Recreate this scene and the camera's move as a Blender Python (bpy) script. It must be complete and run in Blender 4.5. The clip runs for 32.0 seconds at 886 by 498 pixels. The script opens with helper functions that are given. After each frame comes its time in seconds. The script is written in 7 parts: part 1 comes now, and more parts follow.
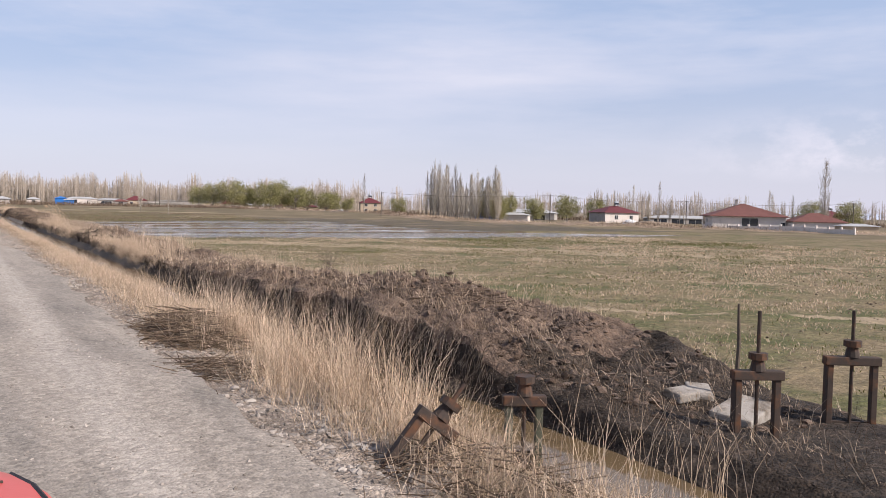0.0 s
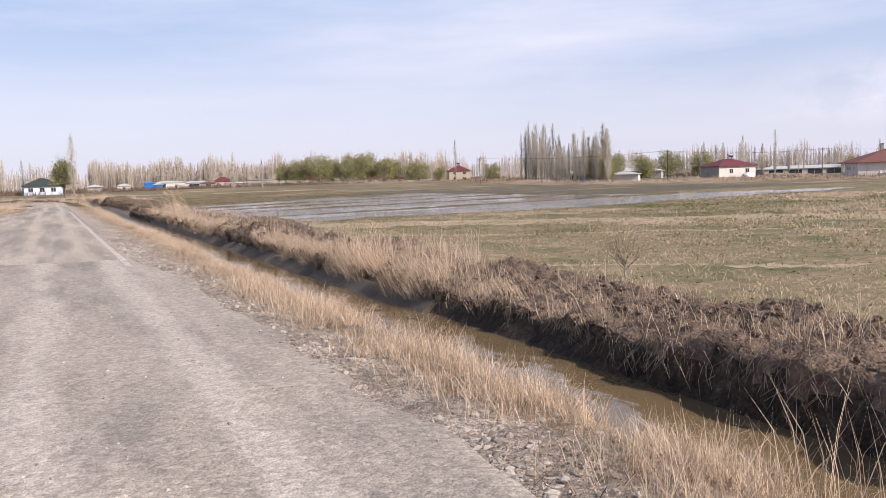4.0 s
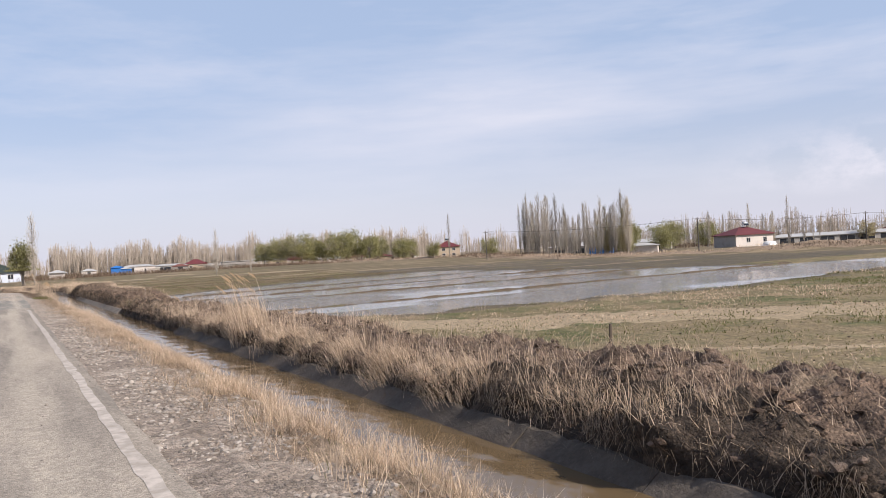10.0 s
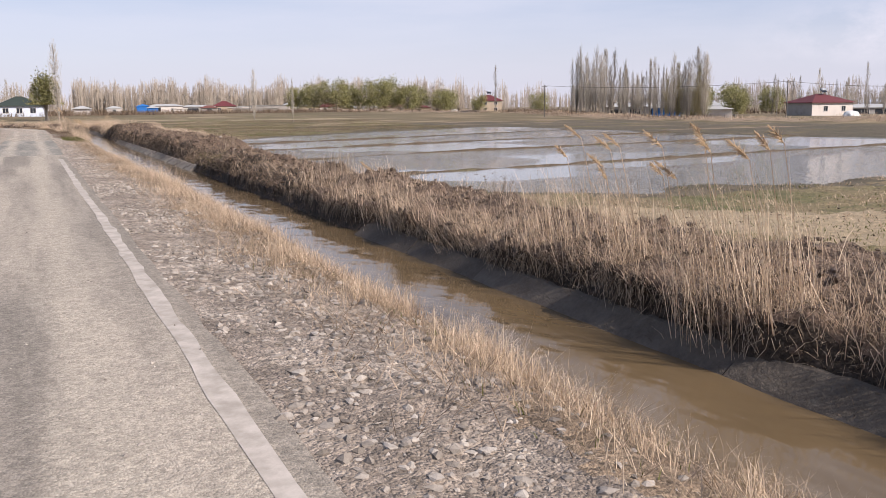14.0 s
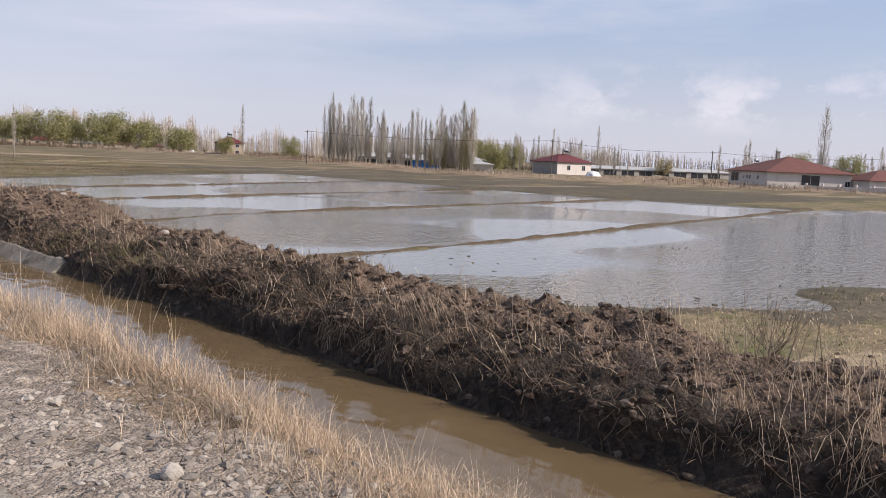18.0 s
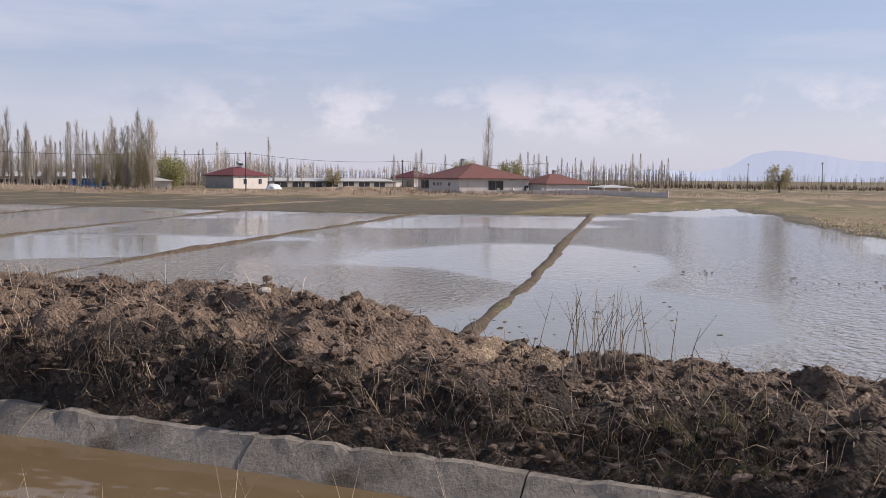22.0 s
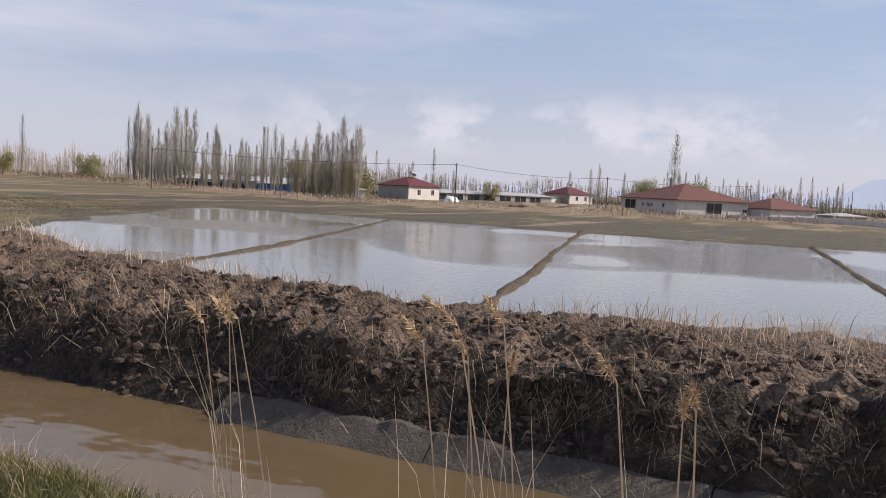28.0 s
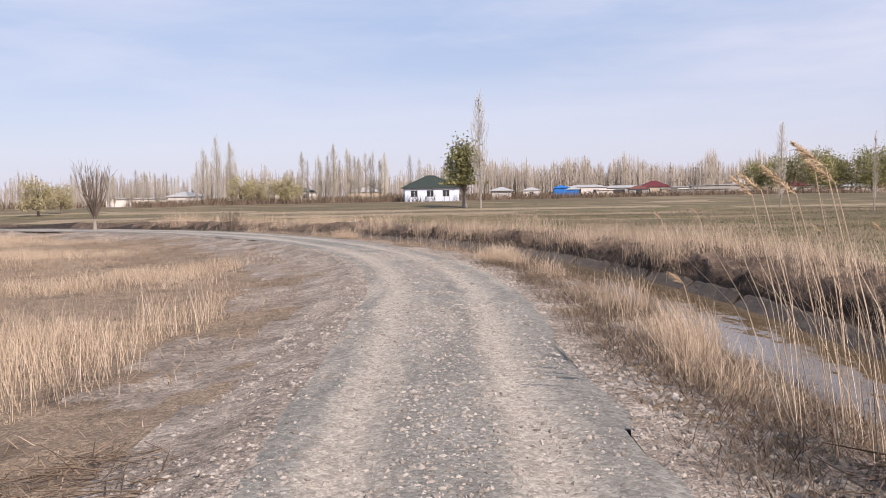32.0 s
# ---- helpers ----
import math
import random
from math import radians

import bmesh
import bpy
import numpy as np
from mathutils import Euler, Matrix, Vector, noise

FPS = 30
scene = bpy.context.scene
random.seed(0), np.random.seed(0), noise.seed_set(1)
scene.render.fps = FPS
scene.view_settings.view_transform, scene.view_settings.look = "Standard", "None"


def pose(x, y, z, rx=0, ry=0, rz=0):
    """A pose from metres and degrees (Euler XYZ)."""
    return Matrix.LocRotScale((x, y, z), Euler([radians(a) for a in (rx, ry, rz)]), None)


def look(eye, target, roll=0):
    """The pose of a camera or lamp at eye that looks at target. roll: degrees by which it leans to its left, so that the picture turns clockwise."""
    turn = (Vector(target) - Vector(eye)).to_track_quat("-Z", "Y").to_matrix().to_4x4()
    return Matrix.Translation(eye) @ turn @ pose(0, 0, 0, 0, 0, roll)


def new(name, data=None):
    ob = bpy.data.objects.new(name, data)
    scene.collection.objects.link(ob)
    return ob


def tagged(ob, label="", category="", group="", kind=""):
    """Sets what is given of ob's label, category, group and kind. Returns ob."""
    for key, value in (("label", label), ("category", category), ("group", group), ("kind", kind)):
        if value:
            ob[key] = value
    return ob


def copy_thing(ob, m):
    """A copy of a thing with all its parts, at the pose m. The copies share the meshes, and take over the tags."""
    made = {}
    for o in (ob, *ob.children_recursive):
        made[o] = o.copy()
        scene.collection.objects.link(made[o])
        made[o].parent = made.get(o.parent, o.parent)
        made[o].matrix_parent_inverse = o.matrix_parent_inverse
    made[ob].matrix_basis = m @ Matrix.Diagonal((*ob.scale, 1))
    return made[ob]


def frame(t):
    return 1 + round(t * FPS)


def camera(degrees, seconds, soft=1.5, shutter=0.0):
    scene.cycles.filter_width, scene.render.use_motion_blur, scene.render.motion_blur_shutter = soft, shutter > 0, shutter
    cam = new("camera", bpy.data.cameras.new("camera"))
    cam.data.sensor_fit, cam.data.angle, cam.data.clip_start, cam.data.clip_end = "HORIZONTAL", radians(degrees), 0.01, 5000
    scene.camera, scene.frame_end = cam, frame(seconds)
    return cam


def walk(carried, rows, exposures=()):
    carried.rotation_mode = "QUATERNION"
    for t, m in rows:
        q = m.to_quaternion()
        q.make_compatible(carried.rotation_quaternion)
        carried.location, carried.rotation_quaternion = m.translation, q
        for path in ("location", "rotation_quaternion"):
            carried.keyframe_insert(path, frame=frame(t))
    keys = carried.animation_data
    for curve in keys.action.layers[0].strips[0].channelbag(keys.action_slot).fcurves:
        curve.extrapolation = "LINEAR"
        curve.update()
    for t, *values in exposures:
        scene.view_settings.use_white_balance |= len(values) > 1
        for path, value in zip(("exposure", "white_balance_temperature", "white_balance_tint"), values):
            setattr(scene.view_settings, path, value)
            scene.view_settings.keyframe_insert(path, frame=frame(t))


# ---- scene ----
cam = camera(55.77, 32.0, soft=0.45)
ROWS = [
    (0.0, -0.304, 0.000, 2.071, 87.31, -1.22, -30.31),
    (0.5, -0.288, 2.315, 2.084, 87.38, -1.35, -29.45),
    (1.0, -0.250, 4.631, 2.085, 87.40, -1.55, -27.86),
    (1.5, -0.220, 6.978, 2.076, 85.22, -1.39, -26.09),
    (2.0, -0.238, 9.366, 2.080, 83.24, -0.56, -25.93),
    (2.5, -0.314, 11.784, 2.087, 83.41, 0.15, -24.68),
    (3.0, -0.384, 14.146, 2.087, 83.82, 0.62, -23.82),
    (3.5, -0.437, 16.454, 2.081, 84.36, 1.62, -24.69),
    (5.5, -0.495, 25.515, 2.052, 87.39, 1.06, -27.68),
    (6.0, -0.315, 27.844, 2.113, 88.61, 1.52, -28.80),
    (6.5, -0.107, 30.147, 2.137, 91.32, 2.43, -26.54),
    (7.0, 0.107, 32.422, 2.140, 91.53, 3.63, -25.11),
    (7.5, 0.258, 34.695, 2.137, 91.30, 3.91, -25.38),
    (8.0, 0.335, 36.963, 2.137, 91.48, 3.77, -25.92),
    (8.5, 0.324, 39.241, 2.132, 91.48, 3.34, -26.53),
    (9.0, 0.264, 41.492, 2.122, 91.74, 2.94, -27.55),
    (9.5, 0.188, 43.765, 2.116, 90.58, 4.15, -27.91),
    (10.0, 0.160, 46.061, 2.101, 90.25, 3.27, -27.65),
    (10.5, 0.225, 48.324, 2.093, 91.00, 2.40, -28.83),
    (11.0, 0.308, 50.600, 2.090, 90.64, 0.87, -31.34),
    (11.5, 0.394, 52.879, 2.082, 89.27, -0.59, -34.37),
    (12.0, 0.433, 55.199, 2.084, 88.66, -1.65, -34.36),
    (12.5, 0.478, 57.523, 2.111, 87.95, -1.64, -31.30),
    (13.0, 0.485, 59.856, 2.122, 85.01, -0.99, -28.15),
    (13.5, 0.386, 62.169, 2.070, 79.74, 0.56, -26.48),
    (14.0, 0.248, 64.534, 2.048, 80.39, 0.56, -26.09),
    (14.5, 0.123, 66.959, 2.052, 79.56, -0.93, -29.10),
    (15.0, 0.074, 69.360, 2.077, 81.66, -1.04, -32.86),
    (15.5, 0.035, 71.739, 2.099, 85.33, 0.62, -34.57),
    (17.5, -0.054, 81.065, 2.095, 85.11, -2.09, -43.74),
    (18.0, -0.013, 83.265, 2.100, 83.79, -2.30, -44.79),
    (18.5, 0.040, 85.378, 2.123, 84.42, -0.98, -48.77),
    (19.0, 0.065, 87.507, 2.144, 85.58, -0.52, -54.97),
    (19.5, 0.081, 89.655, 2.128, 86.47, 0.11, -60.82),
    (20.0, 0.105, 91.929, 2.110, 86.25, 0.36, -64.25),
    (20.5, 0.064, 94.208, 2.086, 84.91, -0.40, -66.35),
    (21.0, 0.022, 96.431, 2.066, 83.87, -0.88, -65.99),
    (21.5, 0.019, 98.665, 2.075, 83.33, -0.62, -67.56),
    (22.0, 0.075, 100.854, 2.090, 85.14, -0.45, -69.51),
    (22.5, 0.126, 103.092, 2.104, 85.91, -0.66, -69.94),
    (23.0, 0.151, 105.380, 2.111, 84.78, -1.03, -68.79),
    (23.5, 0.158, 107.719, 2.112, 82.77, -1.09, -66.78),
    (24.0, 0.145, 110.101, 2.114, 81.78, -0.77, -65.62),
    (24.5, 0.112, 112.479, 2.113, 86.92, -1.03, -65.52),
    (26.5, -0.186, 121.919, 2.099, 88.88, -2.05, -67.29),
    (27.0, -0.289, 124.317, 2.068, 86.30, -2.36, -65.99),
    (27.5, -0.357, 126.641, 2.050, 85.47, -3.39, -64.31),
    (28.0, -0.378, 128.914, 2.064, 85.85, -2.67, -63.10),
    (28.5, -0.359, 131.197, 2.108, 86.35, -2.03, -62.09),
    (29.0, -0.346, 133.492, 2.120, 86.51, -0.51, -54.64),
    (29.5, -0.324, 135.811, 2.117, 87.34, 0.75, -37.35),
    (30.0, -0.279, 138.148, 2.121, 87.91, 0.91, -22.98),
    (30.5, -0.220, 140.466, 2.111, 87.67, -0.03, -14.50),
    (31.0, -0.143, 142.717, 2.080, 87.10, -0.20, -7.74),
    (31.5, -0.046, 144.956, 2.045, 86.18, 0.34, -3.27),
    (32.0, 0.041, 147.209, 2.039, 86.26, 1.00, -0.30),
]
LIGHT = [(0, 0.2, 6450, 14), (2.5, 0.36, 6450, 15), (3.5, 0.36, 6450, 15), (6.5, 0.23, 6500, 12), (12, 0.2, 6500, 12), (14, 0.24, 6500, 14), (15.5, 0.18, 6500, 13), (18, 0.1, 6500, 12), (20, 0.0, 6500, 13), (24, 0.03, 6500, 14), (28, 0.0, 6500, 12), (29, -0.03, 6500, 12), (30, 0.2, 6450, 13), (32, 0.22, 6450, 15)]
walk(cam, [(r[0], pose(*r[1:])) for r in ROWS], LIGHT)

# ---- world, sun ----
SUN_AZ, SUN_EL = math.radians(147.0), math.radians(37.0)   # clockwise from +y


def build_world():
    w = bpy.data.worlds.new("sky")
    scene.world = w
    w.use_nodes = True
    nt = w.node_tree
    nt.nodes.clear()
    n = nt.nodes.new
    out, bg = n("ShaderNodeOutputWorld"), n("ShaderNodeBackground")
    sky = n("ShaderNodeTexSky")
    sky.sky_type, sky.sun_disc = "NISHITA", False
    sky.sun_elevation, sky.sun_rotation = SUN_EL, SUN_AZ
    sky.altitude, sky.air_density, sky.dust_density, sky.ozone_density = 1300, 1.0, 2.2, 1.6
    tc = n("ShaderNodeTexCoord")
    sep = n("ShaderNodeSeparateXYZ")
    nt.links.new(tc.outputs["Generated"], sep.inputs[0])

    def veil(scale, sz, lo, hi, detail, rough=0.55, off=0.0):
        mp = n("ShaderNodeMapping")
        mp.inputs["Scale"].default_value = (scale, scale, scale * sz)
        mp.inputs["Location"].default_value = (off, off * 0.7, 0)
        nz = n("ShaderNodeTexNoise")
        nz.inputs["Scale"].default_value = 1.0
        nz.inputs["Detail"].default_value = detail
        nz.inputs["Roughness"].default_value = rough
        rp = n("ShaderNodeMapRange")
        rp.inputs["From Min"].default_value, rp.inputs["From Max"].default_value = lo, hi
        nt.links.new(tc.outputs["Generated"], mp.inputs[0])
        nt.links.new(mp.outputs[0], nz.inputs["Vector"])
        nt.links.new(nz.outputs["Fac"], rp.inputs["Value"])
        return rp.outputs[0]

    def ramp(sock, pts):
        r = n("ShaderNodeValToRGB")
        r.color_ramp.elements[0].position, r.color_ramp.elements[1].position = pts[0][0], pts[-1][0]
        r.color_ramp.elements[0].color = (pts[0][1],) * 3 + (1,)
        r.color_ramp.elements[1].color = (pts[-1][1],) * 3 + (1,)
        for p, v in pts[1:-1]:
            e = r.color_ramp.elements.new(p)
            e.color = (v, v, v, 1)
        nt.links.new(sock, r.inputs[0])
        return r.outputs[0]

    def mul(a, b):
        m = n("ShaderNodeMath")
        m.operation, m.use_clamp = "MULTIPLY", True
        for k, v in enumerate((a, b)):
            if isinstance(v, float):
                m.inputs[k].default_value = v
            else:
                nt.links.new(v, m.inputs[k])
        return m.outputs[0]

    def mix(a, fac, col):
        m = n("ShaderNodeMix")
        m.data_type = "RGBA"
        nt.links.new(fac, m.inputs[0])
        nt.links.new(a, m.inputs[6])
        m.inputs[7].default_value = col
        return m.outputs[2]

    col = sky.outputs[0]
    z = sep.outputs["Z"]
    # haze towards the horizon, high thin streaks, a low bank of cumulus
    col = mix(col, ramp(z, ((0.0, 0.9), (0.07, 0.66), (0.20, 0.34), (0.33, 0.24), (0.6, 0.05))), HAZE)
    col = mix(col, ramp(z, ((0.06, 0.0), (0.2, 0.6), (0.32, 0.68), (0.55, 0.15))), UPPER)
    col = mix(col, mul(veil(1.3, 7.0, 0.44, 0.70, 6.0), mul(ramp(z, ((0.02, 0.1), (0.12, 0.9), (0.31, 0.95), (0.55, 0.2))), ramp(sep.outputs["X"], ((0.1, 0.55), (0.85, 1.0))))), CLOUD)
    col = mix(col, mul(veil(3.4, 4.0, 0.50, 0.80, 6.0, 0.6, 3.1), ramp(z, ((0.05, 0.0), (0.18, 0.45), (0.31, 0.4), (0.6, 0.1)))), CLOUD)
    puff = mul(veil(9.0, 1.7, 0.47, 0.60, 8.0, 0.62, 1.7), ramp(z, ((0.035, 0.0), (0.06, 0.8), (0.085, 0.75), (0.125, 0.0))))
    col = mix(col, mul(puff, ramp(sep.outputs["X"], ((0.70, 0.0), (0.85, 0.9), (1.0, 0.9)))), (CLOUD[0] * 1.12, CLOUD[1] * 1.08, CLOUD[2] * 1.06, 1))
    bg.inputs["Strength"].default_value = SKY
    nt.links.new(col, bg.inputs["Color"])
    nt.links.new(bg.outputs[0], out.inputs[0])


SKY = 0.10
HAZE = (6.2, 6.2, 7.35, 1)
CLOUD = (7.1, 7.15, 8.0, 1)
UPPER = (4.0, 5.25, 7.4, 1)
build_world()
sun = new("sun", bpy.data.lights.new("sun", "SUN"))
sun.data.energy, sun.data.angle, sun.data.color = 5.0, math.radians(0.8), (1.0, 0.92, 0.82)
_d = Vector((math.sin(SUN_AZ) * math.cos(SUN_EL), math.cos(SUN_AZ) * math.cos(SUN_EL), math.sin(SUN_EL)))
sun.matrix_world = look(_d * 60, (0, 0, 0))

# ---- materials ----


def material(name, colours, scale=3.0, fine=40.0, rough=0.9, bump=0.3, bump_dist=0.02, island=0.0, objrand=0.0,
             metal=0.0, spec=0.3, stretch=(1, 1, 1), stain=None, stain_scale=0.6, stain_at=(0.5, 0.7), coord="Object", thin=0.0, speck=None, tracks=None):
    """Two colours mixed by coarse and fine noise, with an optional stain colour, per-piece variation and a bump."""
    m = bpy.data.materials.new(name)
    m.use_nodes = True
    nt = m.node_tree
    n, lk = nt.nodes.new, nt.links.new
    b = nt.nodes["Principled BSDF"]
    b.inputs["Roughness"].default_value, b.inputs["Metallic"].default_value = rough, metal
    b.inputs["Specular IOR Level"].default_value = spec
    tc, mp = n("ShaderNodeTexCoord"), n("ShaderNodeMapping")
    mp.inputs["Scale"].default_value = stretch
    lk(tc.outputs[coord], mp.inputs[0])

    def nz(sc, det=4.0, ro=0.6, plain=False):
        t = n("ShaderNodeTexNoise")
        t.inputs["Scale"].default_value, t.inputs["Detail"].default_value, t.inputs["Roughness"].default_value = sc, det, ro
        lk(tc.outputs[coord] if plain else mp.outputs[0], t.inputs["Vector"])
        return t.outputs["Fac"]

    def rng(s, lo, hi, a=0.0, z=1.0):
        r = n("ShaderNodeMapRange")
        for k, v in (("From Min", lo), ("From Max", hi), ("To Min", a), ("To Max", z)):
            r.inputs[k].default_value = v
        lk(s, r.inputs["Value"])
        return r.outputs[0]

    def mixc(f, a, c):
        x = n("ShaderNodeMix")
        x.data_type = "RGBA"
        lk(f, x.inputs[0])
        for k, v in ((6, a), (7, c)):
            if isinstance(v, tuple):
                x.inputs[k].default_value = (*v, 1)
            else:
                lk(v, x.inputs[k])
        return x.outputs[2]

    big, small = nz(scale), nz(fine, 5.0, 0.7, True)
    add = n("ShaderNodeMath")
    add.operation = "ADD"
    lk(rng(big, 0.3, 0.7, 0, 0.6), add.inputs[0])
    lk(rng(small, 0.3, 0.7, 0, 0.4), add.inputs[1])
    col = mixc(add.outputs[0], colours[0], colours[1])
    if stain:
        col = mixc(rng(nz(stain_scale, 5.0), *stain_at), col, stain)
    relief = small
    if tracks:                                                  # two pale wheel tracks along the way
        su = n("ShaderNodeSeparateXYZ")
        lk(tc.outputs[coord], su.inputs[0])
        sock = su.outputs[0]
        for op, val in (("SUBTRACT", tracks[0]), ("ABSOLUTE", 0.0), ("SUBTRACT", tracks[1]), ("ABSOLUTE", 0.0)):
            mt = n("ShaderNodeMath")
            mt.operation = op
            lk(sock, mt.inputs[0])
            mt.inputs[1].default_value = val
            sock = mt.outputs[0]
        wob, ms = nz(1.1, 4.0), n("ShaderNodeMath")
        ms.operation = "ADD"
        lk(sock, ms.inputs[0])
        lk(rng(wob, 0.3, 0.7, -0.2, 0.2), ms.inputs[1])
        col = mixc(rng(ms.outputs[0], 0.42, 0.08, 0.0, 0.8), col, tracks[2])
    if speck:                                                   # grains: each cell its own tone, with raised middles
        tone = None
        for sc, amount in speck:
            vo, hs, sp = n("ShaderNodeTexVoronoi"), n("ShaderNodeHueSaturation"), n("ShaderNodeSeparateColor")
            vo.inputs["Scale"].default_value = sc
            lk(tc.outputs[coord], vo.inputs["Vector"])
            lk(vo.outputs["Color"], sp.inputs[0])
            lk(rng(sp.outputs[0], 0, 1, 1 - amount, 1 + amount), hs.inputs["Value"])
            lk(col, hs.inputs["Color"])
            col = hs.outputs[0]
            ad = n("ShaderNodeMath")
            ad.operation = "ADD"
            lk(relief, ad.inputs[0])
            lk(rng(vo.outputs["Distance"], 0, 0.6, 0.35, 0), ad.inputs[1])
            relief = ad.outputs[0]
    if island or objrand:
        src = n("ShaderNodeNewGeometry").outputs["Random Per Island"] if island else n("ShaderNodeObjectInfo").outputs["Random"]
        k = island or objrand
        hsv = n("ShaderNodeHueSaturation")
        lk(rng(src, 0, 1, 1 - k, 1 + k), hsv.inputs["Value"])
        lk(rng(src, 0, 1, 1 + k * 0.3, 1 - k * 0.3), hsv.inputs["Saturation"])
        lk(col, hsv.inputs["Color"])
        col = hsv.outputs[0]
    lk(col, b.inputs["Base Color"])
    if thin:                                                    # light passes through thin leaves and stalks
        tr, mx = n("ShaderNodeBsdfTranslucent"), n("ShaderNodeMixShader")
        lk(col, tr.inputs["Color"])
        mx.inputs[0].default_value = thin
        lk(b.outputs[0], mx.inputs[1])
        lk(tr.outputs[0], mx.inputs[2])
        lk(mx.outputs[0], nt.nodes["Material Output"].inputs[0])
    if bump:
        bp = n("ShaderNodeBump")
        bp.inputs["Strength"].default_value, bp.inputs["Distance"].default_value = bump, bump_dist
        lk(relief, bp.inputs["Height"])
        lk(bp.outputs[0], b.inputs["Normal"])
    return m


def water_material(name, colour, ripple, scale, calm, rough, stretch=(1, 1, 1)):
    """Muddy water: ripples that come and go in broad patches."""
    m = material(name, (colour, tuple(c * 0.8 for c in colour)), scale=0.15, fine=1.2, rough=rough, bump=0, spec=0.5)
    nt = m.node_tree
    n, lk = nt.nodes.new, nt.links.new
    b = nt.nodes["Principled BSDF"]
    b.inputs["IOR"].default_value = 1.33
    tc, mp = n("ShaderNodeTexCoord"), n("ShaderNodeMapping")
    mp.inputs["Scale"].default_value = stretch
    lk(tc.outputs["Object"], mp.inputs[0])
    w, p, r, mu, bp = n("ShaderNodeTexNoise"), n("ShaderNodeTexNoise"), n("ShaderNodeMapRange"), n("ShaderNodeMath"), n("ShaderNodeBump")
    w.inputs["Scale"].default_value, w.inputs["Detail"].default_value = scale, 2.0
    p.inputs["Scale"].default_value, p.inputs["Detail"].default_value = 0.045, 1.5
    r.inputs["From Min"].default_value, r.inputs["From Max"].default_value = calm
    r.inputs["To Min"].default_value = 0.06
    mu.operation = "MULTIPLY"
    lk(mp.outputs[0], w.inputs["Vector"])
    lk(tc.outputs["Object"], p.inputs["Vector"])
    lk(p.outputs["Fac"], r.inputs["Value"])
    lk(w.outputs["Fac"], mu.inputs[0])
    lk(r.outputs[0], mu.inputs[1])
    lk(mu.outputs[0], bp.inputs["Height"])
    bp.inputs["Strength"].default_value, bp.inputs["Distance"].default_value = 1.0, ripple
    lk(bp.outputs[0], b.inputs["Normal"])
    return m


M_DUST = material("dusty_track", ((0.40, 0.345, 0.29), (0.26, 0.225, 0.19)), scale=0.8, fine=11, bump=0.7, bump_dist=0.02,
                  stain=(0.21, 0.185, 0.16), stain_scale=0.6, stain_at=(0.46, 0.66), stretch=(1.5, 0.3, 1), coord="UV", speck=((14, 0.16), (36, 0.22)), tracks=(0.1, 0.85, (0.42, 0.37, 0.32)))
M_ASPHALT = material("worn_asphalt", ((0.32, 0.275, 0.23), (0.19, 0.168, 0.143)), scale=0.8, fine=22, bump=0.7, bump_dist=0.02, speck=((12, 0.12), (55, 0.26)),
                     stain=(0.40, 0.345, 0.285), stain_scale=0.5, stain_at=(0.44, 0.62), stretch=(1.8, 0.16, 1), coord="UV", tracks=(-0.35, 0.8, (0.42, 0.365, 0.30)))
M_GRAVEL = material("gravel_road", ((0.29, 0.27, 0.235), (0.165, 0.155, 0.138)), scale=0.9, fine=30, bump=0.8, bump_dist=0.014,
                    stain=(0.36, 0.32, 0.27), stain_scale=0.55, stain_at=(0.50, 0.64), stretch=(1.6, 0.3, 1), coord="UV", speck=((15, 0.2), (34, 0.26)), tracks=(0.05, 0.78, (0.44, 0.38, 0.315)))
M_LINE = material("faded_white_paint", ((0.56, 0.50, 0.45), (0.42, 0.37, 0.33)), scale=2, fine=25, bump=0.3, bump_dist=0.008, stain=(0.34, 0.30, 0.26), stain_scale=4.0, stain_at=(0.40, 0.66))
M_VERGE = material("stony_verge", ((0.37, 0.30, 0.245), (0.20, 0.162, 0.13)), scale=1.6, fine=14, bump=1.0, bump_dist=0.05,
                   stain=(0.42, 0.35, 0.29), stain_scale=1.1, stain_at=(0.48, 0.64), speck=((13, 0.3), (34, 0.26)))
M_SOIL = material("bare_bank_soil", ((0.215, 0.148, 0.107), (0.075, 0.053, 0.04)), scale=2.2, fine=9, bump=1.0, bump_dist=0.06,
                  stain=(0.255, 0.185, 0.135), stain_scale=0.9, stain_at=(0.56, 0.74), speck=((8, 0.25), (23, 0.2)))
# Damp earth, darkened further: the cut face's shade is put into its colour.
M_CUT = material("damp_shaded_earth", ((0.095, 0.069, 0.051), (0.022, 0.017, 0.0135)), scale=3.0, fine=16, bump=1.0, bump_dist=0.08,
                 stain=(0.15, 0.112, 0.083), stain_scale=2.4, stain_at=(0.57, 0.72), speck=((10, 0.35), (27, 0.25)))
M_DYKE = material("wet_dyke_earth", ((0.135, 0.098, 0.064), (0.065, 0.048, 0.034)), scale=1.4, fine=9, bump=0.8, bump_dist=0.05,
                  stain=(0.10, 0.09, 0.042), stain_scale=0.5, stain_at=(0.56, 0.70), speck=((7, 0.3), (19, 0.3)))
M_BRANCH = material("dark_branches", ((0.17, 0.13, 0.10), (0.10, 0.078, 0.062)), scale=0.3, fine=3, bump=0, island=0.3)
M_WOODS = material("winter_woods", ((0.43, 0.365, 0.305), (0.28, 0.235, 0.195)), scale=0.3, fine=3, bump=0, island=0.35)
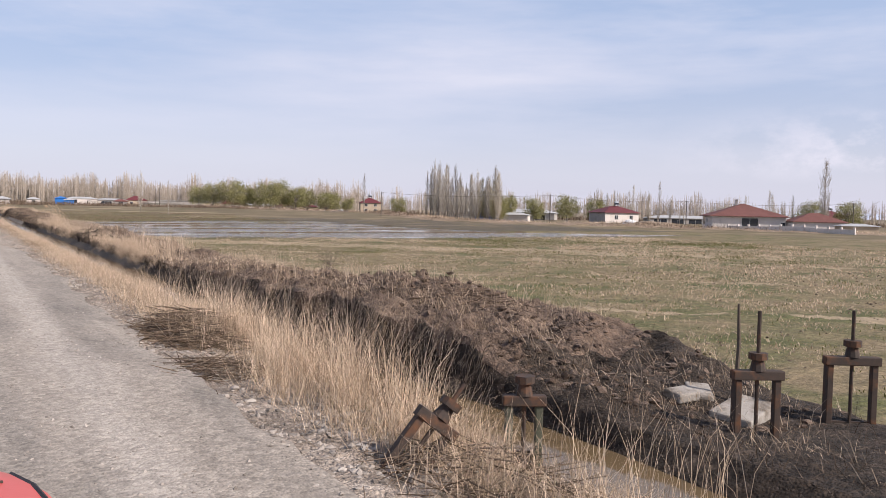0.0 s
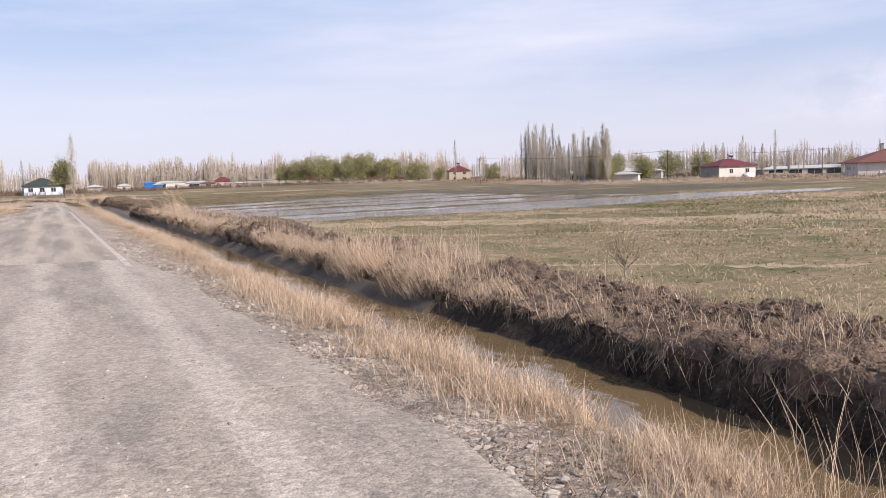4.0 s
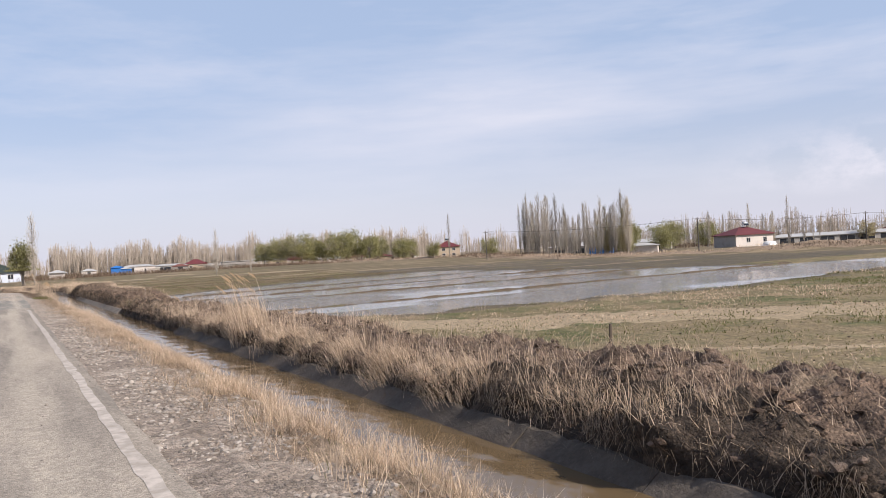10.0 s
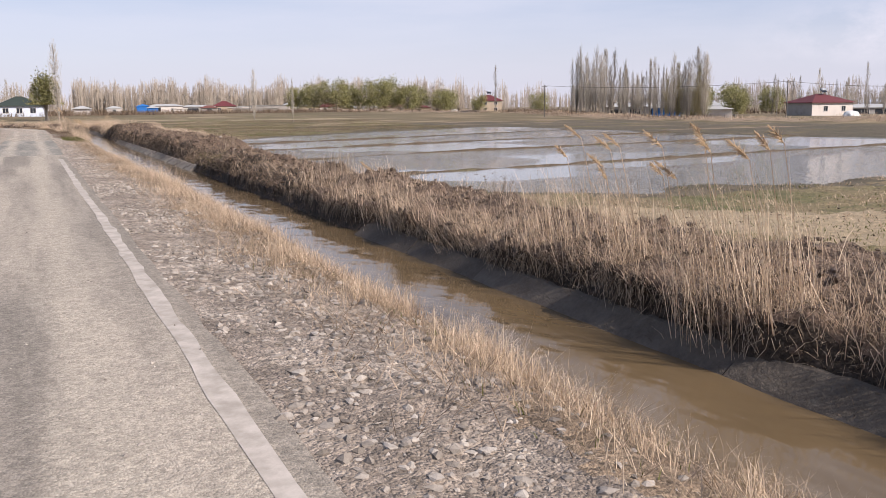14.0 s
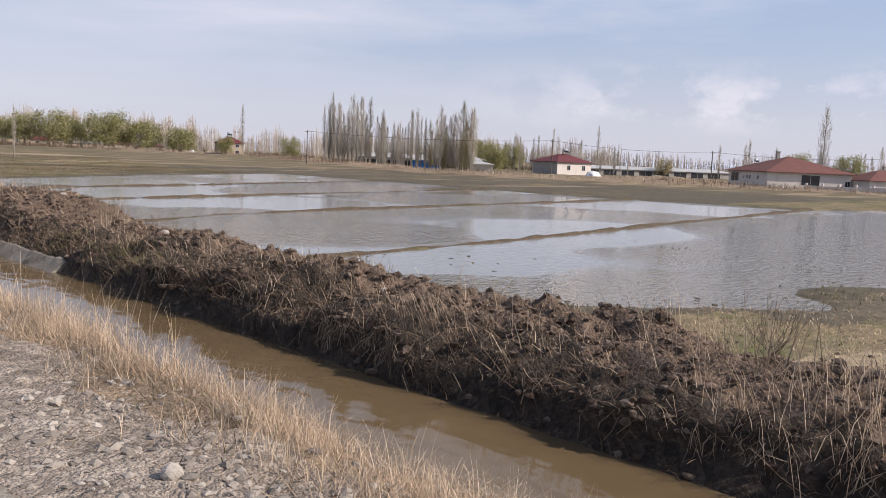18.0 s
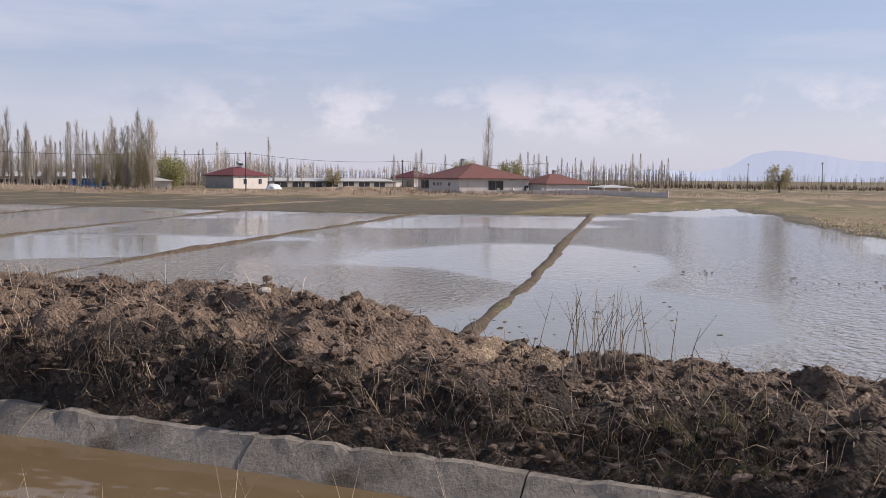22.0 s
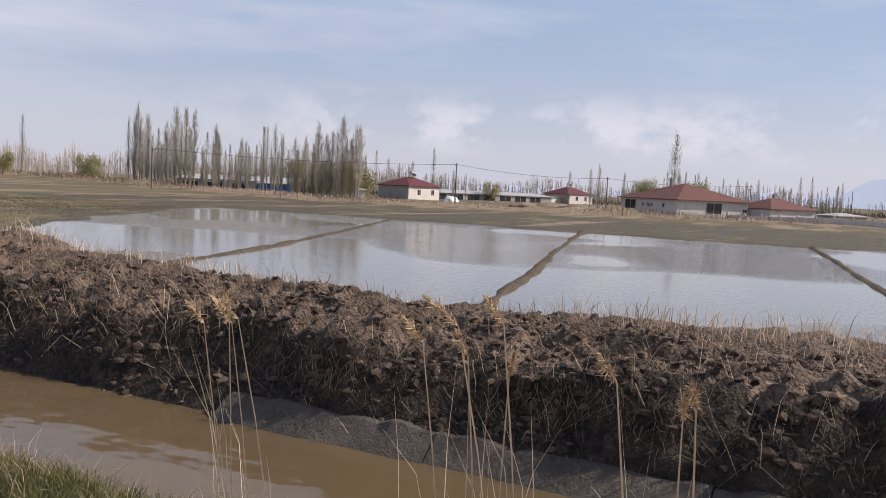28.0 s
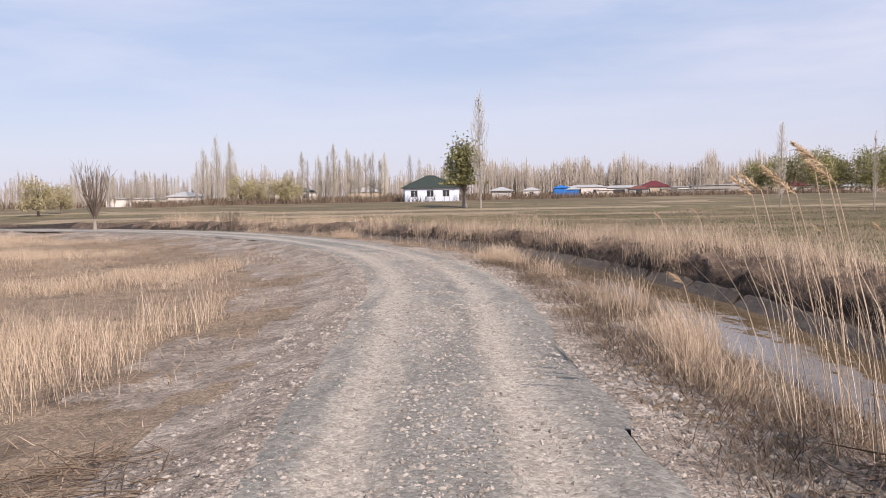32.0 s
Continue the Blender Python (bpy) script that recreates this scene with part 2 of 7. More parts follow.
M_ROOT = material("dry_rootlets", ((0.42, 0.33, 0.24), (0.20, 0.15, 0.105)), scale=0.5, fine=6, bump=0, island=0.45, rough=0.9)
M_THATCH = material("dry_grass_floor", ((0.37, 0.275, 0.19), (0.19, 0.138, 0.097)), scale=1.5, fine=24, bump=0.9, bump_dist=0.04,
                    stain=(0.13, 0.095, 0.068), stain_scale=0.9, stain_at=(0.53, 0.72), speck=((21, 0.3), (50, 0.3)))
M_FIELD = material("grazed_field", ((0.165, 0.13, 0.068), (0.235, 0.178, 0.108)), scale=0.5, fine=5, speck=((4, 0.2), (11, 0.3)), bump=0.8, bump_dist=0.06,
                   stain=(0.10, 0.10, 0.038), stain_scale=0.3, stain_at=(0.46, 0.64))
M_MUD = material("wet_mud_flat", ((0.10, 0.077, 0.046), (0.072, 0.061, 0.033)), scale=0.4, fine=4, bump=0.5, bump_dist=0.04, rough=0.7,
                 stain=(0.12, 0.092, 0.056), stain_scale=0.3, stain_at=(0.48, 0.62), speck=((3, 0.25), (9, 0.3)))
M_FAR = material("far_fields", ((0.155, 0.122, 0.067), (0.10, 0.08, 0.045)), scale=0.05, fine=0.6, bump=0.3, bump_dist=0.2,
                 stain=(0.26, 0.195, 0.12), stain_scale=0.09, stain_at=(0.5, 0.6), stretch=(0.35, 2.2, 1))
M_PALEGRASS = material("bleached_grass", ((0.35, 0.275, 0.18), (0.26, 0.20, 0.128)), scale=0.7, fine=7, bump=0.6, bump_dist=0.04, speck=((6, 0.2), (15, 0.2)))
M_POOL = water_material("flood_water", (0.26, 0.242, 0.215), 0.17, 4.2, (0.47, 0.52), 0.035)
M_CANAL = water_material("canal_water", (0.155, 0.108, 0.06), 0.03, 2.2, (0.25, 0.6), 0.06, stretch=(1, 0.5, 1))
M_CONCRETE = material("canal_concrete", ((0.29, 0.25, 0.208), (0.165, 0.14, 0.115)), scale=2.0, fine=14, bump=0.7, bump_dist=0.03, objrand=0.1,
                      stain=(0.085, 0.068, 0.052), stain_scale=1.6, stain_at=(0.46, 0.62))
M_STRAW = material("dry_straw", ((0.72, 0.56, 0.41), (0.50, 0.375, 0.265)), scale=0.5, fine=6, bump=0, island=0.4, rough=0.75, thin=0.3)
M_DEAD = material("dead_weeds", ((0.225, 0.158, 0.108), (0.062, 0.044, 0.032)), scale=0.5, fine=6, bump=0, island=0.5, rough=0.85)
M_MAT = material("matted_stalks", ((0.42, 0.31, 0.215), (0.17, 0.122, 0.086)), scale=0.5, fine=6, bump=0, island=0.45, rough=0.85)
M_GREEN = material("new_grass", ((0.12, 0.13, 0.04), (0.18, 0.16, 0.06)), scale=0.8, fine=6, bump=0, island=0.4, rough=0.8, thin=0.35)
M_PLUME = material("reed_plume", ((0.55, 0.40, 0.25), (0.42, 0.30, 0.19)), scale=3, fine=20, bump=0, island=0.3, rough=0.9)
M_STONE = material("grey_stone", ((0.39, 0.34, 0.295), (0.22, 0.19, 0.163)), scale=3, fine=30, bump=0.5, island=0.4)
M_SHALE = material("dark_broken_stone", ((0.26, 0.235, 0.21), (0.12, 0.105, 0.092)), scale=3, fine=30, bump=0.5, island=0.5)
M_CLOD = material("earth_clod", ((0.18, 0.125, 0.092), (0.068, 0.049, 0.038)), scale=3, fine=26, bump=1.0, bump_dist=0.03, island=0.5)
M_BARK = material("poplar_bark", ((0.30, 0.265, 0.225), (0.20, 0.172, 0.148)), scale=0.6, fine=6, bump=0.4, island=0.2)
M_TWIG = material("bare_twigs", ((0.46, 0.41, 0.355), (0.32, 0.283, 0.243)), scale=0.3, fine=3, bump=0, island=0.35)
M_PALE = material("pale_twigs", ((0.52, 0.46, 0.38), (0.40, 0.35, 0.285)), scale=0.3, fine=3, bump=0, island=0.3)
M_LEAF = material("willow_leaf", ((0.37, 0.34, 0.155), (0.235, 0.225, 0.10)), scale=0.3, fine=2, bump=0, island=0.4, rough=0.7, thin=0.35)
M_OLIVE = material("budding_twigs", ((0.46, 0.39, 0.22), (0.33, 0.28, 0.16)), scale=0.3, fine=2, bump=0, island=0.35, rough=0.8, thin=0.2)
M_WETCON = material("muddy_concrete", ((0.165, 0.137, 0.112), (0.066, 0.053, 0.043)), scale=2.4, fine=16, bump=0.9, bump_dist=0.05, objrand=0.12,
                    stain=(0.18, 0.16, 0.138), stain_scale=2.2, stain_at=(0.58, 0.7))
M_RUST = material("rusty_steel", ((0.075, 0.05, 0.038), (0.04, 0.032, 0.028)), scale=6, fine=50, bump=0.5, bump_dist=0.004, rough=0.75,
                  stain=(0.15, 0.065, 0.03), stain_scale=5, stain_at=(0.5, 0.7))
M_OLDGREEN = material("peeling_green_paint", ((0.10, 0.11, 0.075), (0.055, 0.05, 0.038)), scale=8, fine=50, bump=0.4, bump_dist=0.004)
M_RUBBLE = material("broken_concrete", ((0.42, 0.385, 0.345), (0.27, 0.24, 0.21)), scale=4, fine=30, bump=0.8, bump_dist=0.02, stain=(0.16, 0.13, 0.10), stain_scale=3.0, stain_at=(0.5, 0.66))
M_WOOD = material("grey_wood", ((0.16, 0.125, 0.095), (0.09, 0.07, 0.055)), scale=4, fine=40, bump=0.5, bump_dist=0.006, stretch=(6, 6, 1))

# ---- building helpers ----
rng = np.random.default_rng(7)


def vnoise(x, y, seed=0):
    """Smooth value noise, 0 to 1."""
    xi, yi = np.floor(x).astype(np.int64), np.floor(y).astype(np.int64)
    fx, fy = x - xi, y - yi
    fx, fy = fx * fx * (3 - 2 * fx), fy * fy * (3 - 2 * fy)

    def h(a, b):
        k = (a * 374761393 + b * 668265263 + seed * 1274126177) & 0xFFFFFFFF
        k = ((k ^ (k >> 13)) * 1274126177) & 0xFFFFFFFF
        return ((k ^ (k >> 16)) & 0xFFFF) / 65535.0
    return (h(xi, yi) * (1 - fx) + h(xi + 1, yi) * fx) * (1 - fy) + (h(xi, yi + 1) * (1 - fx) + h(xi + 1, yi + 1) * fx) * fy


def fbm(x, y, seed=0, octaves=4):
    x, y = np.asarray(x, float), np.asarray(y, float)
    s, a, t = 0, 0.5, 0
    for k in range(octaves):
        s = s + a * vnoise(x * 2 ** k, y * 2 ** k, seed + k)
        t += a
        a *= 0.5
    return s / t - 0.5


def clods(x, y, size, seed):
    """Rounded lumps packed at random, 0 in the gaps to 1 on top."""
    gx, gy = x / size, y / size
    ix, iy = np.floor(gx), np.floor(gy)
    best = np.zeros(np.shape(x))
    for ox in (-1, 0, 1):
        for oy in (-1, 0, 1):
            cx, cy = ix + ox, iy + oy
            k = (cx.astype(np.int64) * 374761393 + cy.astype(np.int64) * 668265263 + seed * 1274126177) & 0xFFFFFFFF
            k = ((k ^ (k >> 13)) * 1274126177) & 0xFFFFFFFF
            k = k ^ (k >> 16)
            r = [(k & 1023) / 1023, ((k >> 10) & 1023) / 1023, ((k >> 20) & 1023) / 1023]
            d2 = ((gx - cx - r[0]) ** 2 + (gy - cy - r[1]) ** 2) / (0.3 + 0.5 * r[2]) ** 2
            best = np.maximum(best, np.sqrt(np.clip(1 - d2, 0, 1)) * (0.45 + 0.55 * r[2]))
    return best


def mesh_of(name, verts, faces, mats, index=None, smooth=False):
    me = bpy.data.meshes.new(name)
    if isinstance(faces, list):
        me.from_pydata(verts if isinstance(verts, list) else verts.tolist(), [], faces)
    else:                                                       # one array of faces, or a tuple of them
        groups = faces if isinstance(faces, tuple) else (faces,)
        sizes = np.concatenate([np.full(len(g), g.shape[1]) for g in groups]).astype(np.int32)
        corners = np.concatenate([g.ravel() for g in groups]).astype(np.int32)
        me.vertices.add(len(verts))
        me.vertices.foreach_set("co", np.asarray(verts, np.float32).ravel())
        me.loops.add(len(corners))
        me.loops.foreach_set("vertex_index", corners)
        me.polygons.add(len(sizes))
        me.polygons.foreach_set("loop_start", np.concatenate([[0], np.cumsum(sizes)[:-1]]).astype(np.int32))
        me.polygons.foreach_set("loop_total", sizes)
    for m in mats if isinstance(mats, (list, tuple)) else [mats]:
        me.materials.append(m)
    if index is not None:
        me.polygons.foreach_set("material_index", np.asarray(index, np.int32))
    if smooth:
        me.polygons.foreach_set("use_smooth", np.ones(len(me.polygons), bool))
    else:
        me.polygons.foreach_set("use_smooth", np.zeros(len(me.polygons), bool))
    me.update(calc_edges=True)
    return me


def part(name, bm, mat, parent=None, label="", smooth=False):
    """One mesh object from a bmesh (which it frees) or from a ready mesh, under its thing."""
    if isinstance(bm, bmesh.types.BMesh):
        me = bpy.data.meshes.new(name)
        bm.to_mesh(me)
        bm.free()
        me.materials.append(mat)
        if smooth:
            me.polygons.foreach_set("use_smooth", np.ones(len(me.polygons), bool))
    else:
        me = bm
    ob = new(name, me)
    ob.parent = parent
    if label:
        ob["label"] = label
    return ob


def thing(name, label, category, group="", m=None):
    ob = new(name)
    ob.empty_display_size = 0.2
    if m is not None:
        ob.matrix_world = m
    return tagged(ob, label, category, group)


def box(bm, c, s, bevel=0.0, m=None):
    r = bmesh.ops.create_cube(bm, size=1.0, matrix=(m or Matrix()) @ Matrix.Translation(c) @ Matrix.Diagonal((*s, 1)))
    if bevel:
        es = list({e for v in r["verts"] for e in v.link_edges})
        bmesh.ops.bevel(bm, geom=es, offset=bevel, segments=2, affect="EDGES", profile=0.5)
    return bm


def tube(bm, a, b, r0, r1=None, seg=6):
    a, b = Vector(a), Vector(b)
    d = b - a
    m = Matrix.Translation((a + b) / 2) @ d.to_track_quat("Z", "Y").to_matrix().to_4x4()
    bmesh.ops.create_cone(bm, cap_ends=True, segments=seg, radius1=r0, radius2=r0 if r1 is None else r1, depth=d.length, matrix=m)
    return bm


# ---- the plan: road and canal run along +y, then bend to the left ----
BEND_Y, BEND_R, BEND_A = 162.0, 50.0, math.radians(78)


def offset(x, y):
    """Distance to the right of the road's centre line, and way along it."""
    x, y = np.asarray(x, float), np.asarray(y, float)
    th = np.clip(np.arctan2(y - BEND_Y, x + BEND_R), 0, BEND_A)
    d_arc = np.hypot(x + BEND_R, y - BEND_Y) - BEND_R
    ex, ey = -BEND_R + BEND_R * math.cos(BEND_A), BEND_Y + BEND_R * math.sin(BEND_A)
    ux, uy = -math.sin(BEND_A), math.cos(BEND_A)
    along = (x - ex) * ux + (y - ey) * uy
    d_end = (x - ex) * uy - (y - ey) * ux
    after = (np.arctan2(y - BEND_Y, x + BEND_R) > BEND_A) & (along > 0) & (y > BEND_Y)
    d = np.where(y < BEND_Y, x, np.where(after, d_end, d_arc))
    s = np.where(y < BEND_Y, y, np.where(after, BEND_Y + BEND_R * BEND_A + along, BEND_Y + BEND_R * th))
    return d, s


def at(s, d):
    """Place of a point s along the centre line and d to its right."""
    s, d = np.asarray(s, float), np.asarray(d, float)
    th = np.clip((s - BEND_Y) / BEND_R, 0, BEND_A)
    extra = np.maximum(s - BEND_Y - BEND_R * BEND_A, 0)
    r = BEND_R + d
    x = np.where(s < BEND_Y, d, -BEND_R + r * np.cos(th) - extra * np.sin(th))
    y = np.where(s < BEND_Y, s, BEND_Y + r * np.sin(th) + extra * np.cos(th))
    return x, y


def far_edge(s):
    return 5.42 + 0.0058 * np.minimum(s, 160)


def lip_of(s):
    """Offset at which the far bank's cut face stands."""
    return far_edge(s) + np.interp(s, (8, 11, 27, 28), (0.4, 0.16, 0.16, 0.44)) + 0.5 * fbm(s * 0.9, s * 0 + 2, 25, 3) - 0.25 * np.clip(1 - np.abs(s - 92) / 12, 0, 1)


def overhang(x, y):
    """How far the turf on the far bank leans out over its cut face."""
    d, s = offset(x, y)
    e = d - lip_of(s)
    a = np.interp(s, (6, 12, 200, 215), (0, 1, 1, 0)) * np.clip(0.19 + 0.75 * fbm(s * 1.1, d * 0.6, 141, 3), 0.02, 0.42)
    return np.where((e > -0.6) & (e < 1.2), a * np.exp(-((e - np.interp(s, (88, 96), (0.3, 0.6))) / np.interp(s, (88, 96), (0.22, 0.3))) ** 2), 0)


WATER_Z, POOL_Z, FIELD_Z = -0.42, -1.57, -1.50
CREST = ((-40, 0.0), (0, -0.08), (6, -0.14), (8.5, 0.10), (11, 0.46), (13, 0.5), (20, 0.26), (32, 0.03), (45, 0.12), (54, 0.28), (66, 0.27), (78, 0.2), (88, 0.12), (92, 0.12), (97, 0.12), (101, 0.14), (103.5, 0.24), (105.3, 0.48),
         (107, 0.50), (115, 0.56), (124, 0.38), (131, 0.44), (138, 0.5), (140.5, 0.6), (143, 0.92), (146, 0.62), (155, 0.38), (168, 0.28), (240, 0.2))
BANDS = ((26.0, 38.5, 0.45), (43.0, 64.0, 4.5), (40.0, 50.0, 0.5), (20.0, 24.0, 0.35))
HEAPS = ((8.0, 98.0, 1.1, 0.26), (7.6, 93.9, 1.2, 0.22), (7.6, 53.2, 1.5, 0.26), (7.9, 55.3, 1.2, 0.18), (7.4, 13.6, 1.3, 0.16), (7.9, 40.5, 1.3, 0.16), (8.2, 108.3, 1.5, 0.14), (8.4, 117.5, 1.4, 0.12), (8.0, 84.5, 1.3, 0.2), (8.6, 136.0, 1.6, 0.12), (7.9, 88.8, 1.0, 0.16))
POLY_S = ((13, 104), (15, 101), (16.5, 97), (18.5, 94), (21, 92.3), (30, 90.8), (45, 90), (60, 92.6), (77, 96), (111, 103))
POLY_N = ((12, 156), (25, 168), (39, 180), (55, 190), (80, 202))
POLY_E = ((85, 112), (104, 112), (110, 98), (116, 84), (134, 77), (155, 78), (185, 79), (205, 80))
DYKES = (((13, 106), (18, 107), (30, 108.4), (48, 111.2), (84, 116.2)), ((13, 121), (19, 122.6), (24, 125.3), (41, 128), (79, 133)),
         ((13, 136), (22.7, 139.2), (35, 142.2), (52, 146.8), (79, 153.6)), ((20, 152), (27, 155), (37, 158.2), (52, 164), (79, 175)))


def interp(v, pts):
    return np.interp(v, [p[0] for p in pts], [p[1] for p in pts])


def pool_depth(x, y):
    """Positive inside the flooded field, in metres from its shore."""
    e = np.minimum(np.minimum(y - interp(x, POLY_S), interp(x, POLY_N) - y), np.minimum(x - 12.6, interp(y, POLY_E) - x))
    return e + fbm(x * 0.22, y * 0.22, 31, 4) * 5.0 * np.clip((x - 14) / 10, 0.15, 1)


def dyke_height(x, y):
    full = np.zeros(np.shape(x))
    near = (x > 11) & (x < 85) & (y > 98) & (y < 182)
    if not near.any():
        return full
    x, y = x[near], y[near]
    h = np.zeros_like(x)
    for k, pts in enumerate(DYKES):
        py = interp(x, pts) + fbm(x * 0.25, x * 0 + k, 50 + k, 3) * 0.22
        w = 0.37 + 0.2 * fbm(x * 0.5, x * 0 + 9 * k, 60 + k, 2)
        top = 0.30 + 0.22 * fbm(x * 0.6, y * 0.2, 70 + k, 3)
        inside = (x > pts[0][0] - 1) & (x < pts[-1][0])
        h = np.maximum(h, np.where(inside, top * np.exp(-((y - py) / w) ** 2), 0))
    full[near] = h
    return full


def height(x, y):
    d, s = offset(x, y)
    shape = np.shape(d)
    narrow = np.clip((s - 100) / 18, 0, 1)                       # wide road, later a narrow one
    left = -4.9 + 3.1 * narrow
    crest = interp(s, CREST) + fbm(s * 0.35, d * 0.35, 3, 4) * 0.34
    f = far_edge(s)
    lumpy = clods(x, y, 0.30, 211)
    n1 = fbm(x * 1.4, y * 1.4, 5, 4)
    n2 = fbm(x * 5.0, y * 5.0, 11, 3)
    z = np.where((d > left + 0.9) & (d < 0.9), -0.09, 0.0)
    # left side
    ld = left - d
    z = np.where(d < left, -0.05 - 0.42 * (1 - np.exp(-np.maximum(ld, 0) / 2.0)) + n1 * 0.16 * np.clip(ld, 0, 1), z)
    z = np.where(d < left - 14, z + np.clip((ld - 14) / 60, 0, 1) * -0.6, z)
    # verge down to the near water's edge
    v = np.clip((d - 1.7) / 1.6, 0, 1)
    z = np.where((d >= 1.5), -0.02 - 0.09 * v + n1 * 0.13 * v + n2 * 0.06 * np.clip((d - 1.7) * 2, 0, 1) + (lumpy * 0.05 - 0.02) * np.clip((d - 1.8) * 2, 0, 1), z)
    ne = 4.35 + fbm(s * 0.3, s * 0, 17, 3) * 0.5
    k = np.clip((d - (ne - 0.75)) / 0.75, 0, 1)
    z = np.where(d > ne - 0.75, z * (1 - k) + (WATER_Z - 0.02) * k + n2 * 0.04, z)
    z = np.where(d > ne, np.maximum(WATER_Z - 0.02 - (d - ne) * 1.1, -1.0), z)
    # far side: behind the lining, ragged bank, crest, back slope
    z = np.where(d > f - 0.35, -1.0 + np.clip((d - f + 0.35) / 0.35, 0, 1) * 0.42, z)
    rise = np.clip((d - f) / 0.5, 0, 1)
    z = np.where(d > f, (WATER_Z - 0.14) + rise * 0.43 + n1 * 0.10 + n2 * 0.05, z)
    lip = lip_of(s)
    step = np.clip((d - lip) / np.interp(s, (28, 34, 88, 96), (0.22, 0.25, 0.35, 0.85)), 0, 1) * (np.interp(s, (8, 11, 28, 32, 90, 97, 128, 134), (0.6, 1.0, 0.95, 0.62, 0.65, 0.96, 0.96, 0.85)) + 0.4 * fbm(s * 0.8, s * 0 + 6, 27, 3))
    prof = step + (1 - step) * np.clip((d - lip) / (8.4 - lip), 0, 1) ** 0.9
    n3 = np.abs(fbm(x * 2.6, y * 2.6, 13, 4))
    rag = (n1 * 0.42 + n2 * 0.17 - n3 * 0.5 + 0.09) * np.clip((d - lip) * 2, 0, 1) * np.interp(d, (7, 8.6, 10), (1, 0.9, 0.45))
    rag = rag + (lumpy * 0.085 + clods(x * 2.1, y * 2.1, 0.30, 211) * 0.075 - 0.075) * np.clip((d - lip) * 4, 0, 1) * np.interp(d, (9.2, 10.6), (1, 0))
    rag = rag * np.interp(s, (6, 12), (0.35, 1))
    z = np.where(d > lip, -0.16 + (crest + 0.16) * prof + rag, z)
    for hx, hy, hr, hh in HEAPS:                                # spoil thrown up by the digger
        q = np.clip(1 - (((x - hx) / hr) ** 2 + ((y - hy) / (hr * 1.25)) ** 2), 0, 1)
        z = z + np.where(d > lip + 0.2, hh * q ** 0.8 * (1 + 0.9 * n1 + 0.5 * n2), 0)
    back = 8.5 + fbm(s * 0.2, s * 0 + 4, 29, 3) * 1.2 + 0.3 * np.clip((s - 60) / 20, 0, 1) + 1.3 * np.clip((s - 106) / 8, 0, 1)
    b = np.clip((d - back) / 3.0, 0, 1)
    b = b * b * (3 - 2 * b)
    z = np.where(d > back, z * (1 - b) + FIELD_Z * b, z)
    # fields and flood
    far = d > 12
    z = np.where(far, np.where(b >= 1, FIELD_Z + n1 * 0.10 + n2 * 0.03 + fbm(x * 0.12, y * 0.12, 41, 3) * 0.16, z), z)
    pd = pool_depth(x, y)
    sink = np.clip(pd / 2.0, 0, 1) * 0.26 * b
    z = np.where(far & (pd > 0), z - sink, z)
    z = np.where(far & (pd > 0), z + dyke_height(x, y) * np.clip(pd / 1.0, 0, 1), z)
    # the plain falls a little to the far right and rises ahead
    r = np.hypot(x, y - 80)
    z = z + np.clip((x - 130) / 120, 0, 1) * -0.5 + np.clip((y - 225) / 100, 0, 1) * 2.1 * np.clip((260 - x) / 160, 0, 1) * np.clip((x + 160) / 100, 0.5, 1)
    ridge = np.exp(-((offset_from_row(x, y)) / 5.0) ** 2) * (0.95 + 1.5 * fbm(x * 0.1, y * 0.1, 81, 4)) * np.interp(y, (138, 165), (0.35, 1.0))
    dip = np.exp(-(((x - 8.1) / 1.5) ** 2 + ((y - 5.9) / 1.3) ** 2))
    z = z * (1 - dip) + np.minimum(z, -0.34) * dip
    return z + ridge * np.clip((x - 40) / 60, 0, 1)


def offset_from_row(x, y):
    """Distance to the low embankment before the tree row and the houses."""
    px = np.interp(y, (60, 120, 150, 200, 229, 330, 420), (196, 186, 168, 142, 136, 160, 110))
    return x - px


